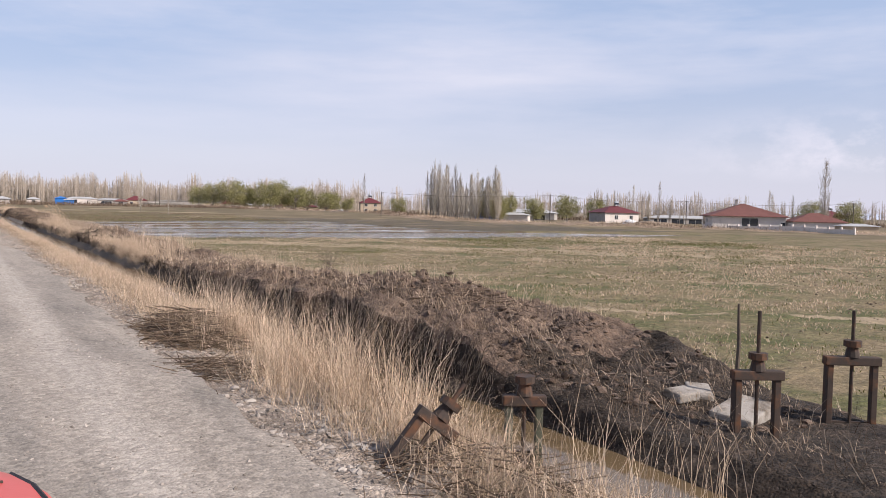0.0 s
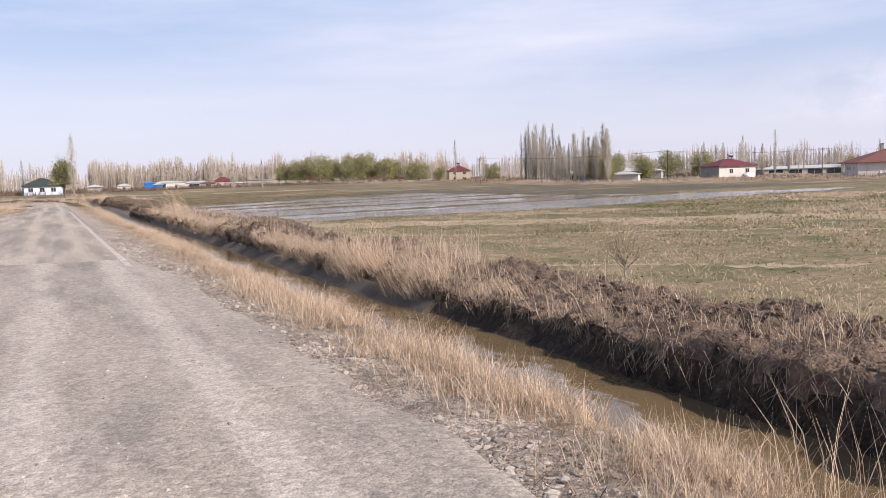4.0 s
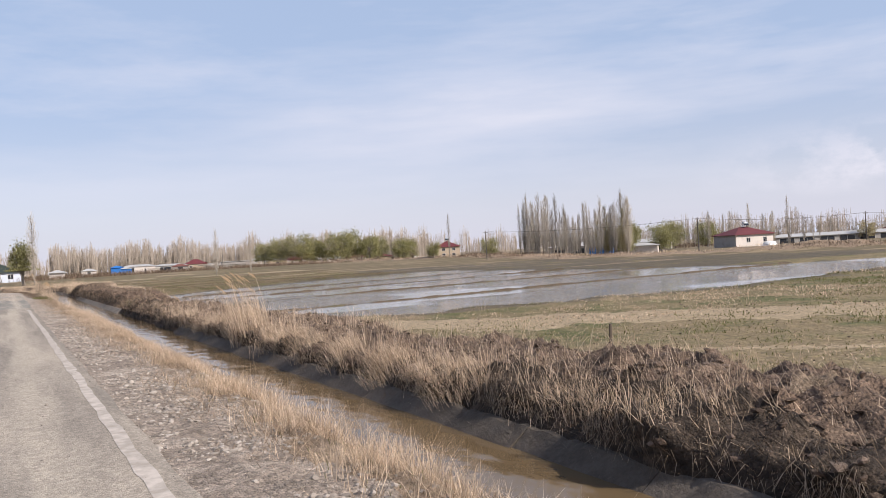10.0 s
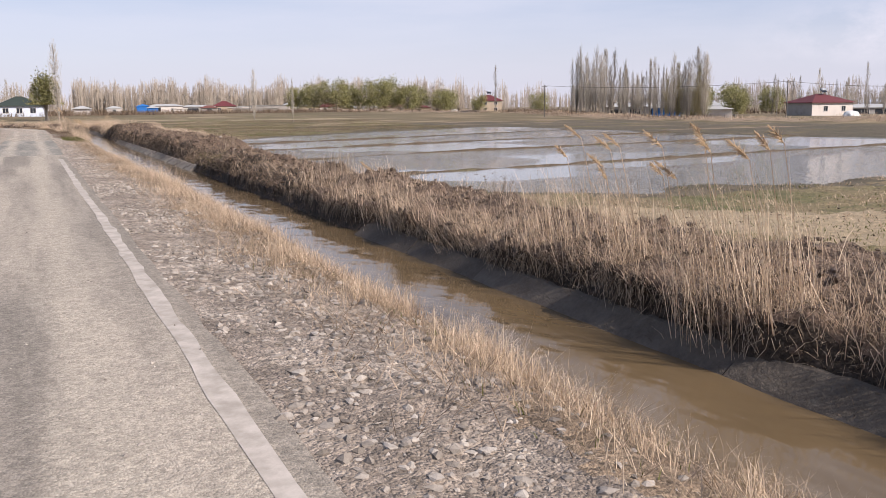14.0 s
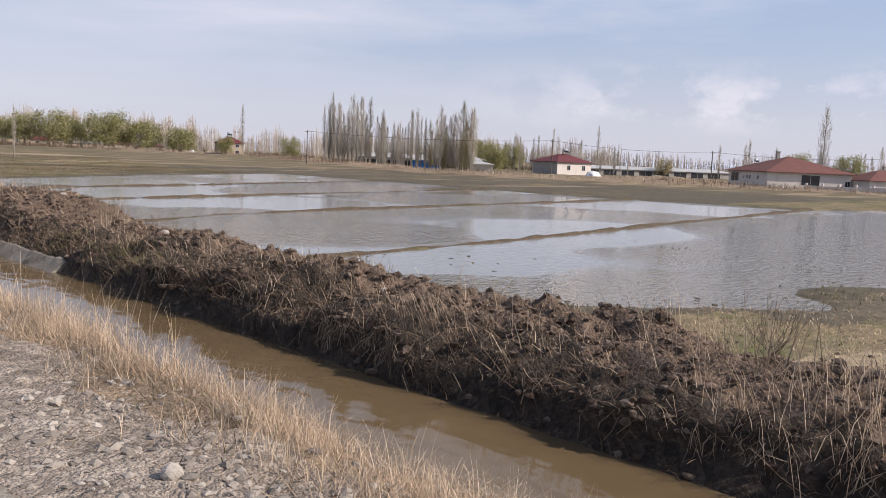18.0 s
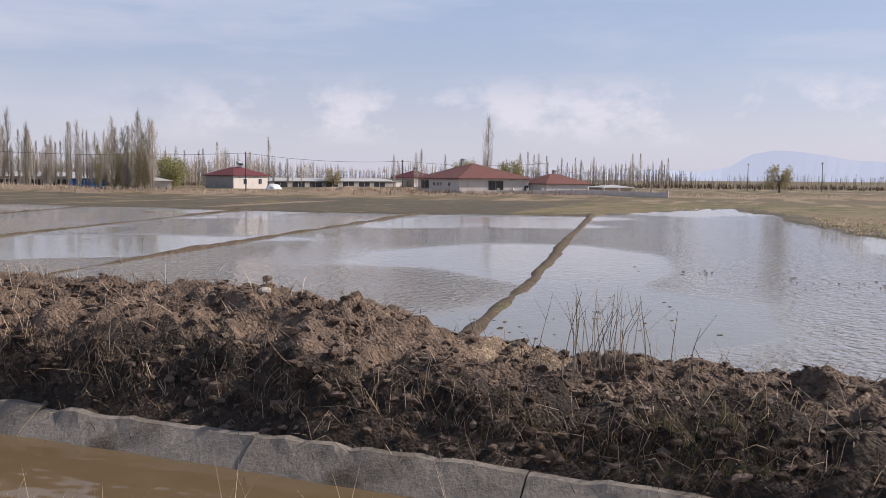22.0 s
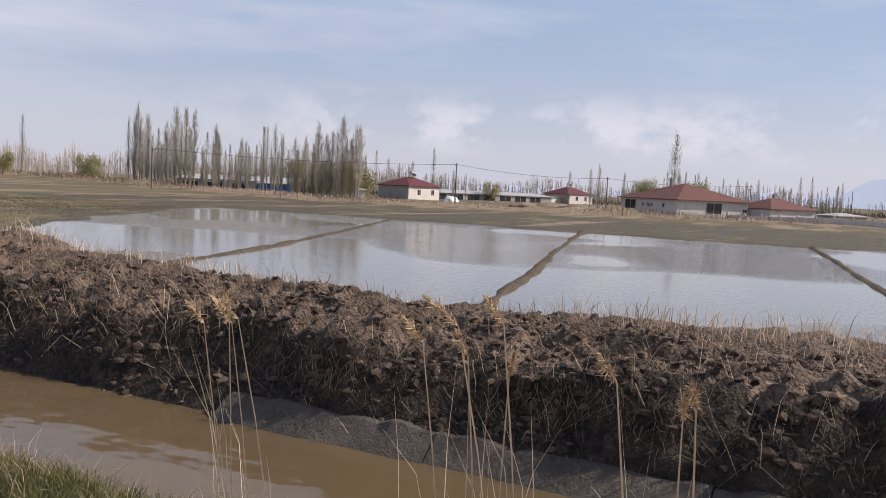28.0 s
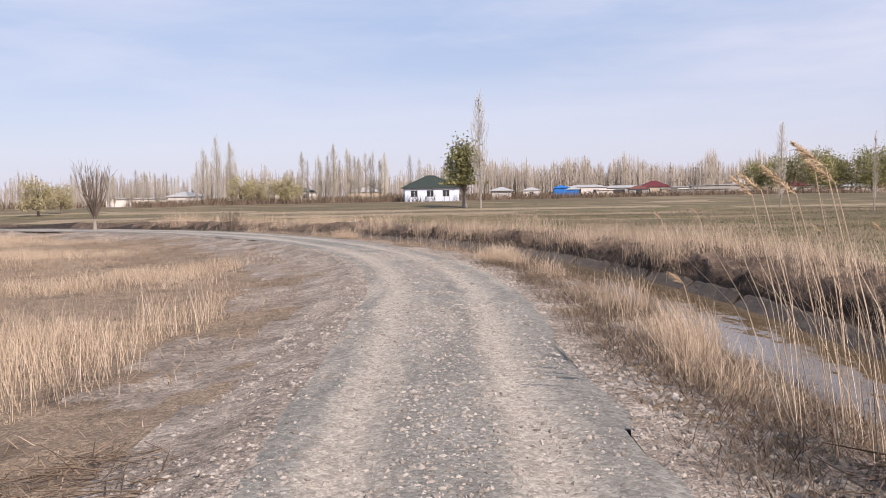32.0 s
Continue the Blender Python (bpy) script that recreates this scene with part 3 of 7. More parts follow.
def ground_mesh():
    xs = np.concatenate([[-3000, -1500, -800, -450, -280, -180, -120, -80, -55, -40, -30], np.arange(-24, -8, 1.2), np.arange(-8, 1.4, 0.35), np.arange(1.4, 4.8, 0.11),
                         [4.9, 5.1, 5.25], np.arange(5.3, 8.9, 0.062), np.arange(8.9, 10.0, 0.1), np.arange(10.0, 15, 0.22), np.arange(15, 40, 0.55), np.arange(40, 84, 1.3), np.arange(84, 240, 5),
                         [250, 280, 330, 400, 500, 700, 1000, 1500, 2200, 3200]])
    ys = np.concatenate([[-2500, -1200, -600, -300, -150, -80, -45, -25, -14, -8], np.arange(-5, 4, 0.3), np.arange(4, 36, 0.14), np.arange(36, 90, 0.17), np.arange(90, 152, 0.095), np.arange(152, 170, 0.17), np.arange(170, 215, 0.5), np.arange(215, 260, 2.0),
                         np.arange(260, 420, 7), [430, 470, 520, 600, 700, 850, 1100, 1500, 2100, 3000, 4200]])
    X, Y = np.meshgrid(xs, ys)
    Z = height(X, Y)
    nx, ny = len(xs), len(ys)
    v = np.stack([(X - overhang(X, Y)).ravel(), Y.ravel(), Z.ravel()], 1)
    i = (np.arange(ny - 1)[:, None] * nx + np.arange(nx - 1)[None, :]).ravel()
    f = np.stack([i, i + 1, i + nx + 1, i + nx], 1)
    cx, cy = X.ravel()[f].mean(1), Y.ravel()[f].mean(1)
    d, s = offset(cx, cy)
    j = fbm(cx * 0.9, cy * 0.9, 91, 3)
    j2 = fbm(cx * 0.3, cy * 0.3, 95, 3)
    narrow = np.clip((s - 100) / 18, 0, 1)
    mi = np.full(len(f), 3)                                                    # field
    mi[d < -1.9 - 3.0 * (1 - narrow) + j * 2.5] = 1                            # dry grass floor
    mi[(d > -4.5) & (d < 3.25 + j * 1.2)] = 0                                    # stony verge
    mi[(d >= 3.25 + j * 1.2) & (d < 5)] = 1
    mi[(d >= 2.3 + j * 1.5) & (d < 6) & (s > 152) & (j2 > -0.12)] = 1
    mi[(d < -2.7 + j * 2.5) & (narrow > 0.9) & (j2 < -0.02)] = 1
    mi[(d < -6.5) & (narrow < 0.9)] = 1
    mi[(d >= 5) & (d < 11.6 + j2 * 2)] = 2                                     # bank soil
    mi[(d >= 7.6) & (d < 12.4) & (j2 + j * 0.4 > 0.30)] = 1
    mi[(d >= 5) & (d < lip_of(s) + np.interp(s, (40, 46, 56, 60, 84, 90, 102, 105, 150, 154), (0.10, 0.9, 0.9, 0.10, 0.10, 1.25, 1.25, 0.7, 0.7, 0.2)) + 0.5 * (j + 0.12) + 0.25 * fbm(cx * 4, cy * 4, 151, 3)) & (s > 5)] = 6     # cut face: damp earth, its shade put into the darker colour
    mi[(d >= 5) & (d < 9.6 + j * 2) & (s < 9.0 + j * 3)] = 6                     # the same dark earth round the sluices
    for bx, by, bw in BANDS:                                                   # worn pale bands across the meadow
        q = (cx - bx) * 0.64 + (cy - by) * 0.77
        mi[(d > 12.4) & (np.abs(q + j2 * 3) < bw * (0.7 + 1.2 * j2) + j * 0.8) & (cy < 90) & (cx < 60 + 20 * j2)] = 8
    pd = pool_depth(cx, cy)
    mi[(d > 12.4) & (pd > -1.5 + j * 3)] = 4                                   # mud
    dry = (d > 12.4) & (dyke_height(cx, cy) > 0.08) & (pd > 0)
    mi[dry] = 7
    mi[(cy > 160) & (d > 12) & (fbm(cx * 0.02, cy * 0.35, 97, 3) > 0.16) & (pd < -1)] = 1
    mi[(cy > 125) & (cy <= 235) & (cx > 45) & (mi == 3) & (j2 > -0.2)] = 4
    mi[(cx > 130) | (cy > 235) | (cx < -40)] = 5
    strips = fbm(cx * 0.012, cy * 0.14, 99, 3)
    beyond = (cy > 205) & (cy < 300) & (cx > -90) & (cx < 75) & (d > 13) & (pd < -2)
    mi[beyond & (strips > -0.06)] = 3
    mi[beyond & (np.abs(strips - 0.05) < 0.03)] = 8
    mi[(np.abs(offset_from_row(cx, cy)) < 7 + j2 * 6) & (cx > 90) & (cy > 60)] = 1
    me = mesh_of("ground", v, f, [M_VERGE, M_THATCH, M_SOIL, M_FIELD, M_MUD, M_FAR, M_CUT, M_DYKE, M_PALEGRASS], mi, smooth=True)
    return me


ground = tagged(new("ground", ground_mesh()), "flat irrigated plain with ditch banks, grazed grass and mud", "ground", kind="structure")


def strip(name, s0, s1, ds, d_of, z, mat, uv=True, mats=None, pick=None):
    """A sheet along the centre line between offsets."""
    ss = np.arange(s0, s1 + ds, ds)
    rows = [d_of(s) for s in ss]
    n = len(rows[0])
    S, D = np.repeat(ss, n), np.array(rows).ravel()
    x, y = at(S, D)
    zz = z(x, y, S, D) if callable(z) else np.full(len(x), z)
    v = np.stack([x, y, zz], 1)
    i = (np.arange(len(ss) - 1)[:, None] * n + np.arange(n - 1)[None, :]).ravel()
    f = np.stack([i, i + 1, i + n + 1, i + n], 1)
    me = mesh_of(name, v, f, mats or mat, pick(S[f].mean(1), D[f].mean(1)) if pick else None, smooth=True)
    if uv:
        lay = me.uv_layers.new(name="plan")
        li = np.zeros(len(me.loops), np.int32)
        me.loops.foreach_get("vertex_index", li)
        lay.data.foreach_set("uv", np.stack([D[li], S[li]], 1).astype(np.float32).ravel())
    return me


def road_d(s):
    k = min(max((s - 100) / 18, 0), 1)
    lo = -4.6 + 3.0 * k
    hi = 1.62 + 0.10 * k + 0.6 * min(max((44 - s) / 6, 0), 1)
    return np.linspace(lo, hi, 31) + np.array([fbm(s * 0.5, 1.0, 2, 3) * 0.3] + [0] * 29 + [fbm(s * 0.8, 7.0, 4, 3) * (0.12 + 0.5 * k + (0.5 if s < 40 else 0))])


def road_z(x, y, s, d):
    edge = np.clip((d - 1.52 - 0.6 * np.clip((44 - s) / 6, 0, 1)) * 4, 0, 1)
    edge = np.maximum(edge, np.clip((np.where(s < 109, -4.2, -1.35) - d) * 4, 0, 1))
    rut = -0.03 * np.exp(-((np.abs(d - 0.05) - 0.78) / 0.22) ** 2) * np.clip((s - 100) / 18, 0, 1)
    return 0.02 - 0.05 * edge + rut + fbm(x * 0.8, y * 0.8, 8, 3) * 0.03


road = tagged(new("road", strip("road", -60, 330, 0.5, road_d, road_z, None, mats=[M_DUST, M_ASPHALT, M_GRAVEL],
                                pick=lambda s, d: np.where(s < 46 + 6 * fbm(s * 0.3, d * 0.5, 6, 2), 0, np.where(s < 108, 1, 2)))),
              "pale dusty country road, patched asphalt turning to gravel", "road", kind="structure")
line = tagged(new("road_marking", strip("edge_line", 42, 104, 0.4, lambda s: np.array([-0.04, 0.05, 0.13]) + 1.30 + fbm(s * 0.2, 0.3, 12, 2) * 0.05 + np.array([-0.07 * fbm(s * 1.7, 2.0, 15, 3), 0, 0.1 * fbm(s * 2.0, 5.0, 14, 3)]),
                                        lambda x, y, s, d: road_z(x, y, s, d) + 0.004, M_LINE)), "faded white line along the road edge", "road marking", kind="structure")
canal_water = tagged(new("canal_water", strip("canal_water", -60, 330, 1.0, lambda s: np.linspace(3.6, 6.4, 6), WATER_Z, M_CANAL)),
                     "slow brown water in an irrigation canal", "water", kind="structure")
pool_water = tagged(new("pool_water", mesh_of("pool_water", np.array([[12.5, 84, POOL_Z], [116, 84, POOL_Z], [116, 210, POOL_Z], [12.5, 210, POOL_Z]]), [[0, 1, 2, 3]], M_POOL)),
                    "shallow flood water mirroring the sky on fields", "water", kind="structure")

# ---- plants and stones on the banks, as joined real geometry ----


def blades(name, base, h, w, lean, mat, droop=0.35, label="", category="grass", az=None):
    """Bent tapered blades: base points (n, 3), heights, widths, lean (0 upright, 1 level)."""
    n = len(base)
    a = rng.uniform(0, 2 * math.pi, n) if az is None else az
    dx, dy = np.cos(a), np.sin(a)
    t = rng.uniform(0, 2 * math.pi, n)
    tx, ty = np.cos(t) * w / 2, np.sin(t) * w / 2
    up1, out1 = h * 0.55 * np.sqrt(np.maximum(1 - lean ** 2, 0.05)), h * 0.55 * lean
    l2 = np.clip(lean + droop * rng.uniform(0, 1, n), 0, 1.25)
    up2, out2 = up1 + h * 0.45 * np.cos(l2 * 1.4), out1 + h * 0.45 * np.sin(l2 * 1.4)
    v = np.empty((n, 5, 3))
    v[:, 0] = base + np.stack([tx, ty, 0 * tx], 1)
    v[:, 1] = base - np.stack([tx, ty, 0 * tx], 1)
    mid = base + np.stack([dx * out1, dy * out1, up1], 1)
    v[:, 2] = mid - np.stack([tx, ty, 0 * tx], 1) * 0.7
    v[:, 3] = mid + np.stack([tx, ty, 0 * tx], 1) * 0.7
    v[:, 4] = base + np.stack([dx * out2, dy * out2, up2], 1)
    i = np.arange(n)[:, None] * 5
    q, tr = i + np.array([[0, 1, 2, 3]]), i + np.array([[3, 2, 4]])
    ob = new(name, mesh_of(name, v.reshape(-1, 3), (q, tr), mat))
    if label:
        tagged(ob, label, category, kind="stuff")
    return ob


def on_ground(s, d, sink=0.02):
    x, y = at(s, d)
    return np.stack([x - overhang(x, y), y, height(x, y) - sink], 1)


def scatter(n, s0, s1, d0, d1, weight, clump=0.0, cs=1.2, seed=1):
    """Points along the banks, kept where weight(s, d) and a clumping noise allow."""
    s, d = rng.uniform(s0, s1, n), rng.uniform(d0, d1, n)
    p = weight(s, d) * np.clip(1 + clump * 4 * fbm(s * cs, d * cs, seed, 3), 0, 1.5)
    k = rng.uniform(0, 1, n) < p
    return s[k], d[k]


NEAR_H = ((-10, 1.1), (3, 0.7), (6, 0.55), (8.5, 1.05), (12, 0.95), (16, 0.72), (22, 0.58), (33, 0.5), (38, 0.42), (46, 0.5), (58, 0.52), (66, 0.38), (72, 0.38), (84, 0.45), (94, 0.45), (102, 0.42), (112, 0.4), (122, 0.3), (134, 0.35), (139, 0.6),
          (142, 0.4), (148, 0.3), (154, 0.4), (157, 0.7), (165, 0.75), (180, 0.8), (215, 0.8))
NEAR_N = ((-10, 0.9), (3, 0.7), (6, 0.6), (8, 1.0), (14, 0.9), (20, 0.65), (30, 0.6), (38, 0.5), (46, 0.75), (66, 0.7), (80, 0.6), (95, 0.62), (101, 0.45), (106, 0.12), (118, 0.1), (132, 0.14), (138, 0.25), (141, 0.25), (142.5, 0.04), (152, 0.05), (155, 0.2), (157, 0.7), (170, 0.8), (215, 0.6))


def near_weight(s, d):
    c = np.where(s < 40, 3.6, np.where(s > 150, 3.2, 3.75))
    return interp(s, NEAR_N) * np.exp(-((d - c) / np.where(s < 36, 0.58, np.where(s > 150, 0.36, 0.52))) ** 2) * np.where(s > 150, np.clip(0.35 + 4.0 * fbm(s * 0.33, s * 0, 205, 2), 0.05, 1.3), 1)


s, d = scatter(470000, -8, 200, 2.5, 4.75, near_weight, 1.3, 0.9, 3)
hh = interp(s, NEAR_H) * rng.uniform(0.45, 1.15, len(s)) * (1 + fbm(s * 0.7, d * 0.7, 33, 2) * 0.9)
blades("dry_grass_near_bank", on_ground(s, d), hh, 0.0033 + 0.0038 * rng.random(len(s)), rng.uniform(0.02, 0.7, len(s)) ** np.where(rng.random(len(s)) < 0.3, 0.5, 1.0), M_STRAW, 0.9,
       "dense straw-coloured dry grass along the canal's road side", "grass")
s, d = scatter(170000, -8, 200, 2.2, 4.5, lambda s, d: np.interp(s, (137, 140, 150, 155), (0.6, 0.1, 0.12, 0.5)) * np.exp(-((d - 3.4) / 0.7) ** 2), 1.2, 0.8, 9)
blades("matted_grass", on_ground(s, d, 0.0), rng.uniform(0.1, 0.42, len(s)), 0.004 + 0.005 * rng.random(len(s)), rng.uniform(0.55, 0.98, len(s)), M_MAT, 0.5,
       "flattened brown dead grass on the verge", "grass")


def far_weight(s, d):
    f = far_edge(s)
    e = d - f
    strip_ = np.exp(-((e - 0.95) / 0.45) ** 2) * np.interp(s, (6, 20, 30, 36, 42, 47, 52, 58, 64, 72, 86, 90, 148, 151, 165, 215), (0.1, 0.12, 0.35, 0.8, 0.7, 0.3, 0.2, 0.8, 0.7, 0.35, 0.3, 0.06, 0.06, 0.6, 0.8, 0.8))
    crest_ = 0.45 * np.exp(-((e - 2.6) / 1.2) ** 2) * np.interp(s, (0, 20, 40, 62, 86, 92, 148, 156, 215), (0.2, 0.35, 0.5, 0.35, 0.35, 0.04, 0.05, 0.9, 1.2))
    return strip_ + crest_


s, d = scatter(250000, 6, 215, 5.9, 11.0, far_weight, 2.3, 0.55, 21)
hh = rng.uniform(0.2, 0.62, len(s)) * (1 + fbm(s * 0.4, d * 0.4, 35, 2) * 1.2) * np.interp(s, (148, 154), (1, 1.8))
blades("dry_grass_far_bank", on_ground(s, d), hh, 0.0035 + 0.004 * rng.random(len(s)), rng.uniform(0.05, 0.6, len(s)), M_STRAW, 0.6,
       "straw-coloured dry grass on the field-side bank", "grass")
s, d = scatter(330000, -4, 190, 5.9, 10.0, lambda s, d: (0.8 * np.exp(-((d - far_edge(s) - 0.7) / 0.42) ** 2) + 0.12) * np.interp(s, (30, 40), (0.45, 1)), 0.9, 1.6, 27)
down = np.where(rng.random(len(s)) < 0.55, math.pi + rng.normal(0, 0.7, len(s)), rng.uniform(0, 6.28, len(s)))
blades("dead_weeds_on_bank", on_ground(s, d, 0.01), rng.uniform(0.08, 0.38, len(s)), 0.003 + 0.006 * rng.random(len(s)), rng.uniform(0.35, 1.0, len(s)), M_DEAD, 0.7,
       "brown withered weeds and roots hanging on the bank", "weeds", az=down)
s, d = scatter(90000, 4, 160, 6.3, 10.8, lambda s, d: np.interp(s, (84, 90), (0.5, 0.2)) * np.exp(-((d - far_edge(s) - 1.3) / 1.1) ** 2), 1.5, 1.1, 29)
blades("withered_straw", on_ground(s, d, 0.01), rng.uniform(0.08, 0.42, len(s)), 0.004 + 0.005 * rng.random(len(s)), rng.uniform(0.3, 1.0, len(s)), M_STRAW, 0.8,
       "pale withered straw tangled on the bank", "weeds", az=math.pi + rng.normal(0, 1.0, len(s)))
# rootlets and stalks hanging from the cut edge
n = 26000
s = rng.uniform(9, 165, n)
e = rng.uniform(0.05, 0.42, n) * np.interp(s, (88, 96), (1, 2.2))
x, y = at(s, lip_of(s) + e)
b = np.stack([x - overhang(x, y) - 0.015, y, height(x, y)], 1)
k = fbm(s * 0.9, e * 2, 161, 3) + rng.normal(0, 0.12, n) > -0.06
b, ln = b[k], rng.uniform(0.06, 0.36, k.sum()) * rng.uniform(0.5, 1.1, k.sum())
m = b + np.stack([-0.25 * ln, rng.normal(0, 0.3, len(ln)) * ln, -0.45 * ln], 1)
g = m + np.stack([-0.1 * ln, rng.normal(0, 0.35, len(ln)) * ln, -0.6 * ln], 1)
ROOTS = (b, m, g)
# the straw that overhangs the lining where the water is open
s, d = scatter(130000, 34, 84, 6.0, 7.4, lambda s, d: 0.95 * np.exp(-((d - far_edge(s) - 0.82) / 0.27) ** 2) * np.interp(s, (34, 40, 44, 48, 54, 58, 64, 70, 82), (0.3, 0.9, 0.7, 0.35, 0.2, 0.8, 0.7, 0.35, 0.1)), 2.7, 0.6, 31)
blades("straw_over_lining", on_ground(s, d, 0.01), rng.uniform(0.10, 0.42, len(s)), 0.004 + 0.005 * rng.random(len(s)), rng.uniform(0.1, 1.0, len(s)), M_STRAW, 0.8,
       "thick pale straw overhanging the canal lining", "grass", az=math.pi + rng.normal(0, 1.2, len(s)))
# low brown brush along the embankment before the trees
n = 16000
y = rng.uniform(120, 420, n)
x = np.interp(y, (60, 120, 150, 200, 229, 330, 420), (196, 186, 168, 142, 136, 160, 110)) + rng.normal(-2, 3.5, n)
k = rng.random(n) < np.clip(0.3 + 2.5 * fbm(x * 0.06, y * 0.06, 83, 3), 0.02, 1)
x, y = x[k], y[k]
blades("embankment_brush", np.stack([x, y, height(x, y) - 0.02], 1), rng.uniform(0.3, 1.5, len(x)), rng.uniform(0.03, 0.09, len(x)), rng.uniform(0.05, 0.7, len(x)), M_DEAD, 0.4,
       "brown leafless brush along the low embankment", "brush")
# crest fringe on the flood side
s, d = scatter(60000, 92, 172, 8.6, 12.6, lambda s, d: 0.6 * np.exp(-((d - 10.6 - fbm(s * 0.2, s * 0, 6, 2)) / 0.8) ** 2) * np.interp(s, (92, 108, 122, 130, 172), (0.1, 0.1, 0.5, 0.9, 0.9)), 0.8, 0.6, 47)
blades("fringe_grass", on_ground(s, d), rng.uniform(0.12, 0.42, len(s)), 0.007 + 0.007 * rng.random(len(s)), rng.uniform(0.05, 0.5, len(s)), M_STRAW, 0.5,
       "thin dry grass fringe along the flooded field", "grass")
# low green growth
s, d = scatter(70000, -6, 165, 2.6, 4.5, lambda s, d: np.exp(-((d - 3.5) / 0.5) ** 2) * np.interp(s, (0, 6, 10, 34, 40, 50, 126, 131, 136, 139, 165), (0.1, 0.7, 0.15, 0.15, 0.5, 0.1, 0.1, 1.0, 0.9, 0.1, 0.2)), 0.9, 0.7, 51)
blades("green_grass_verge", on_ground(s, d), rng.uniform(0.05, 0.16, len(s)) * np.where((s > 129) & (s < 138), 1.7, 1.0), 0.006 + 0.006 * rng.random(len(s)), rng.uniform(0.1, 0.7, len(s)), M_GREEN, 0.5,
       "fresh green grass sprouting at the water's edge", "grass")
# grazed field: short tufts
n = 190000
x, y = 12.5 + 75 * rng.random(n) ** 1.5, rng.uniform(-10, 96, n)
k = (rng.random(n) < np.clip(0.45 + 2.6 * fbm(x * 0.5, y * 0.5, 61, 3), 0.03, 1)) & (pool_depth(x, y) < 0.3) & (y > -8 + x * 0.4)
x, y = x[k], y[k]
g = fbm(x * 0.11, y * 0.11, 67, 3) + rng.normal(0, 0.12, len(x))
for nm, sel, mt, lb in (("field_grass_green", g > 0.04, M_GREEN, "short grazed green grass of the meadow"), ("field_grass_dry", g <= 0.04, M_STRAW, "short dry stubble grass of the meadow")):
    xx, yy = x[sel], y[sel]
    blades(nm, np.stack([xx, yy, height(xx, yy) - 0.01], 1), rng.uniform(0.04, 0.13, len(xx)) * (1 + xx / 60), 0.012 + 0.0009 * xx, rng.uniform(0.2, 0.9, len(xx)), mt, 0.4, lb, "grass")
s, d = scatter(16000, 95, 104, 6.1, 7.4, lambda s, d: np.exp(-((d - far_edge(s) - 0.75) / 0.3) ** 2) * np.exp(-((s - 99.3) / 2.2) ** 2), 1.2, 0.8, 55)
blades("green_bank_tufts", on_ground(s, d), rng.uniform(0.05, 0.16, len(s)), 0.005 + 0.005 * rng.random(len(s)), rng.uniform(0.1, 0.7, len(s)), M_GREEN, 0.5, "green grass tufts low on the cut bank", "grass")
n = 120000
x, y = rng.uniform(-40, 70, n), 166 + 90 * rng.random(n) ** 1.4
dd, ss = offset(x, y)
k = (dd > 11.5) & (pool_depth(x, y) < 0) & (rng.random(n) < np.clip(0.4 + 2.6 * fbm(x * 0.12, y * 0.3, 65, 3), 0.02, 1))
x, y = x[k], y[k]
blades("meadow_tufts", np.stack([x, y, height(x, y) - 0.01], 1), rng.uniform(0.06, 0.22, len(x)), rng.uniform(0.02, 0.06, len(x)), rng.uniform(0.1, 0.8, len(x)), M_GREEN, 0.4, "short green tufts on the wet meadow", "grass")
s, d = scatter(60000, 130, 137.5, 2.4, 4.3, lambda s, d: 0.8 * np.exp(-((d - 3.3) / 0.6) ** 2), 0.8, 0.7, 53)
blades("lush_grass", on_ground(s, d), rng.uniform(0.06, 0.24, len(s)), 0.005 + 0.006 * rng.random(len(s)), rng.uniform(0.1, 0.7, len(s)), M_GREEN, 0.5, "lush green grass patch beside the canal", "grass")
s, d = scatter(90000, 136, 172, 1.9, 4.4, lambda s, d: np.interp(s, (138, 140, 150, 155), (0.6, 0.15, 0.2, 0.6)) * np.clip((d - 1.8) / 0.8, 0, 1), 1.3, 0.9, 57)
blades("fallen_stalks", on_ground(s, d, 0.0), rng.uniform(0.08, 0.4, len(s)), 0.004 + 0.006 * rng.random(len(s)), rng.uniform(0.45, 1.0, len(s)), M_DEAD, 0.6, "fallen brown stalks and weeds beside the gravel", "weeds")
n = 130000
x, y = rng.uniform(-45, 75, n), rng.uniform(168, 262, n)
dd, ss = offset(x, y)
k = (dd > 11.5) & (pool_depth(x, y) < 0) & (rng.random(n) < np.clip(0.5 + 2.5 * fbm(x * 0.05, y * 0.4, 63, 3), 0.02, 1))
x, y = x[k], y[k]
blades("meadow_stubble", np.stack([x, y, height(x, y) - 0.01], 1), rng.uniform(0.08, 0.3, len(x)), rng.uniform(0.02, 0.05, len(x)), rng.uniform(0.1, 0.8, len(x)), M_DEAD, 0.4, "dry stubble in strips on the far meadow", "grass")
# left of the road
s, d = scatter(230000, 118, 225, -16, -1.9, lambda s, d: np.clip(-0.12 + 3.4 * fbm(s * 0.22, d * 0.3, 71, 3) + 0.3 * (d < -4.6), 0, 1) * np.clip((-1.7 - d) / 1.8, 0, 1), 0.6, 0.9, 73)
tall = np.clip(0.30 + 1.6 * fbm(s * 0.18, d * 0.25, 75, 2), 0.15, 1.0) * np.clip((-1.4 - d) / 3.5, 0.25, 1)
blades("dry_grass_left_side", on_ground(s, d), tall * rng.uniform(0.4, 1.2, len(s)), 0.005 + 0.005 * rng.random(len(s)), rng.uniform(0.03, 0.75, len(s)), M_STRAW, 0.8,
       "dry yellow grass and reeds on the waste ground", "grass")
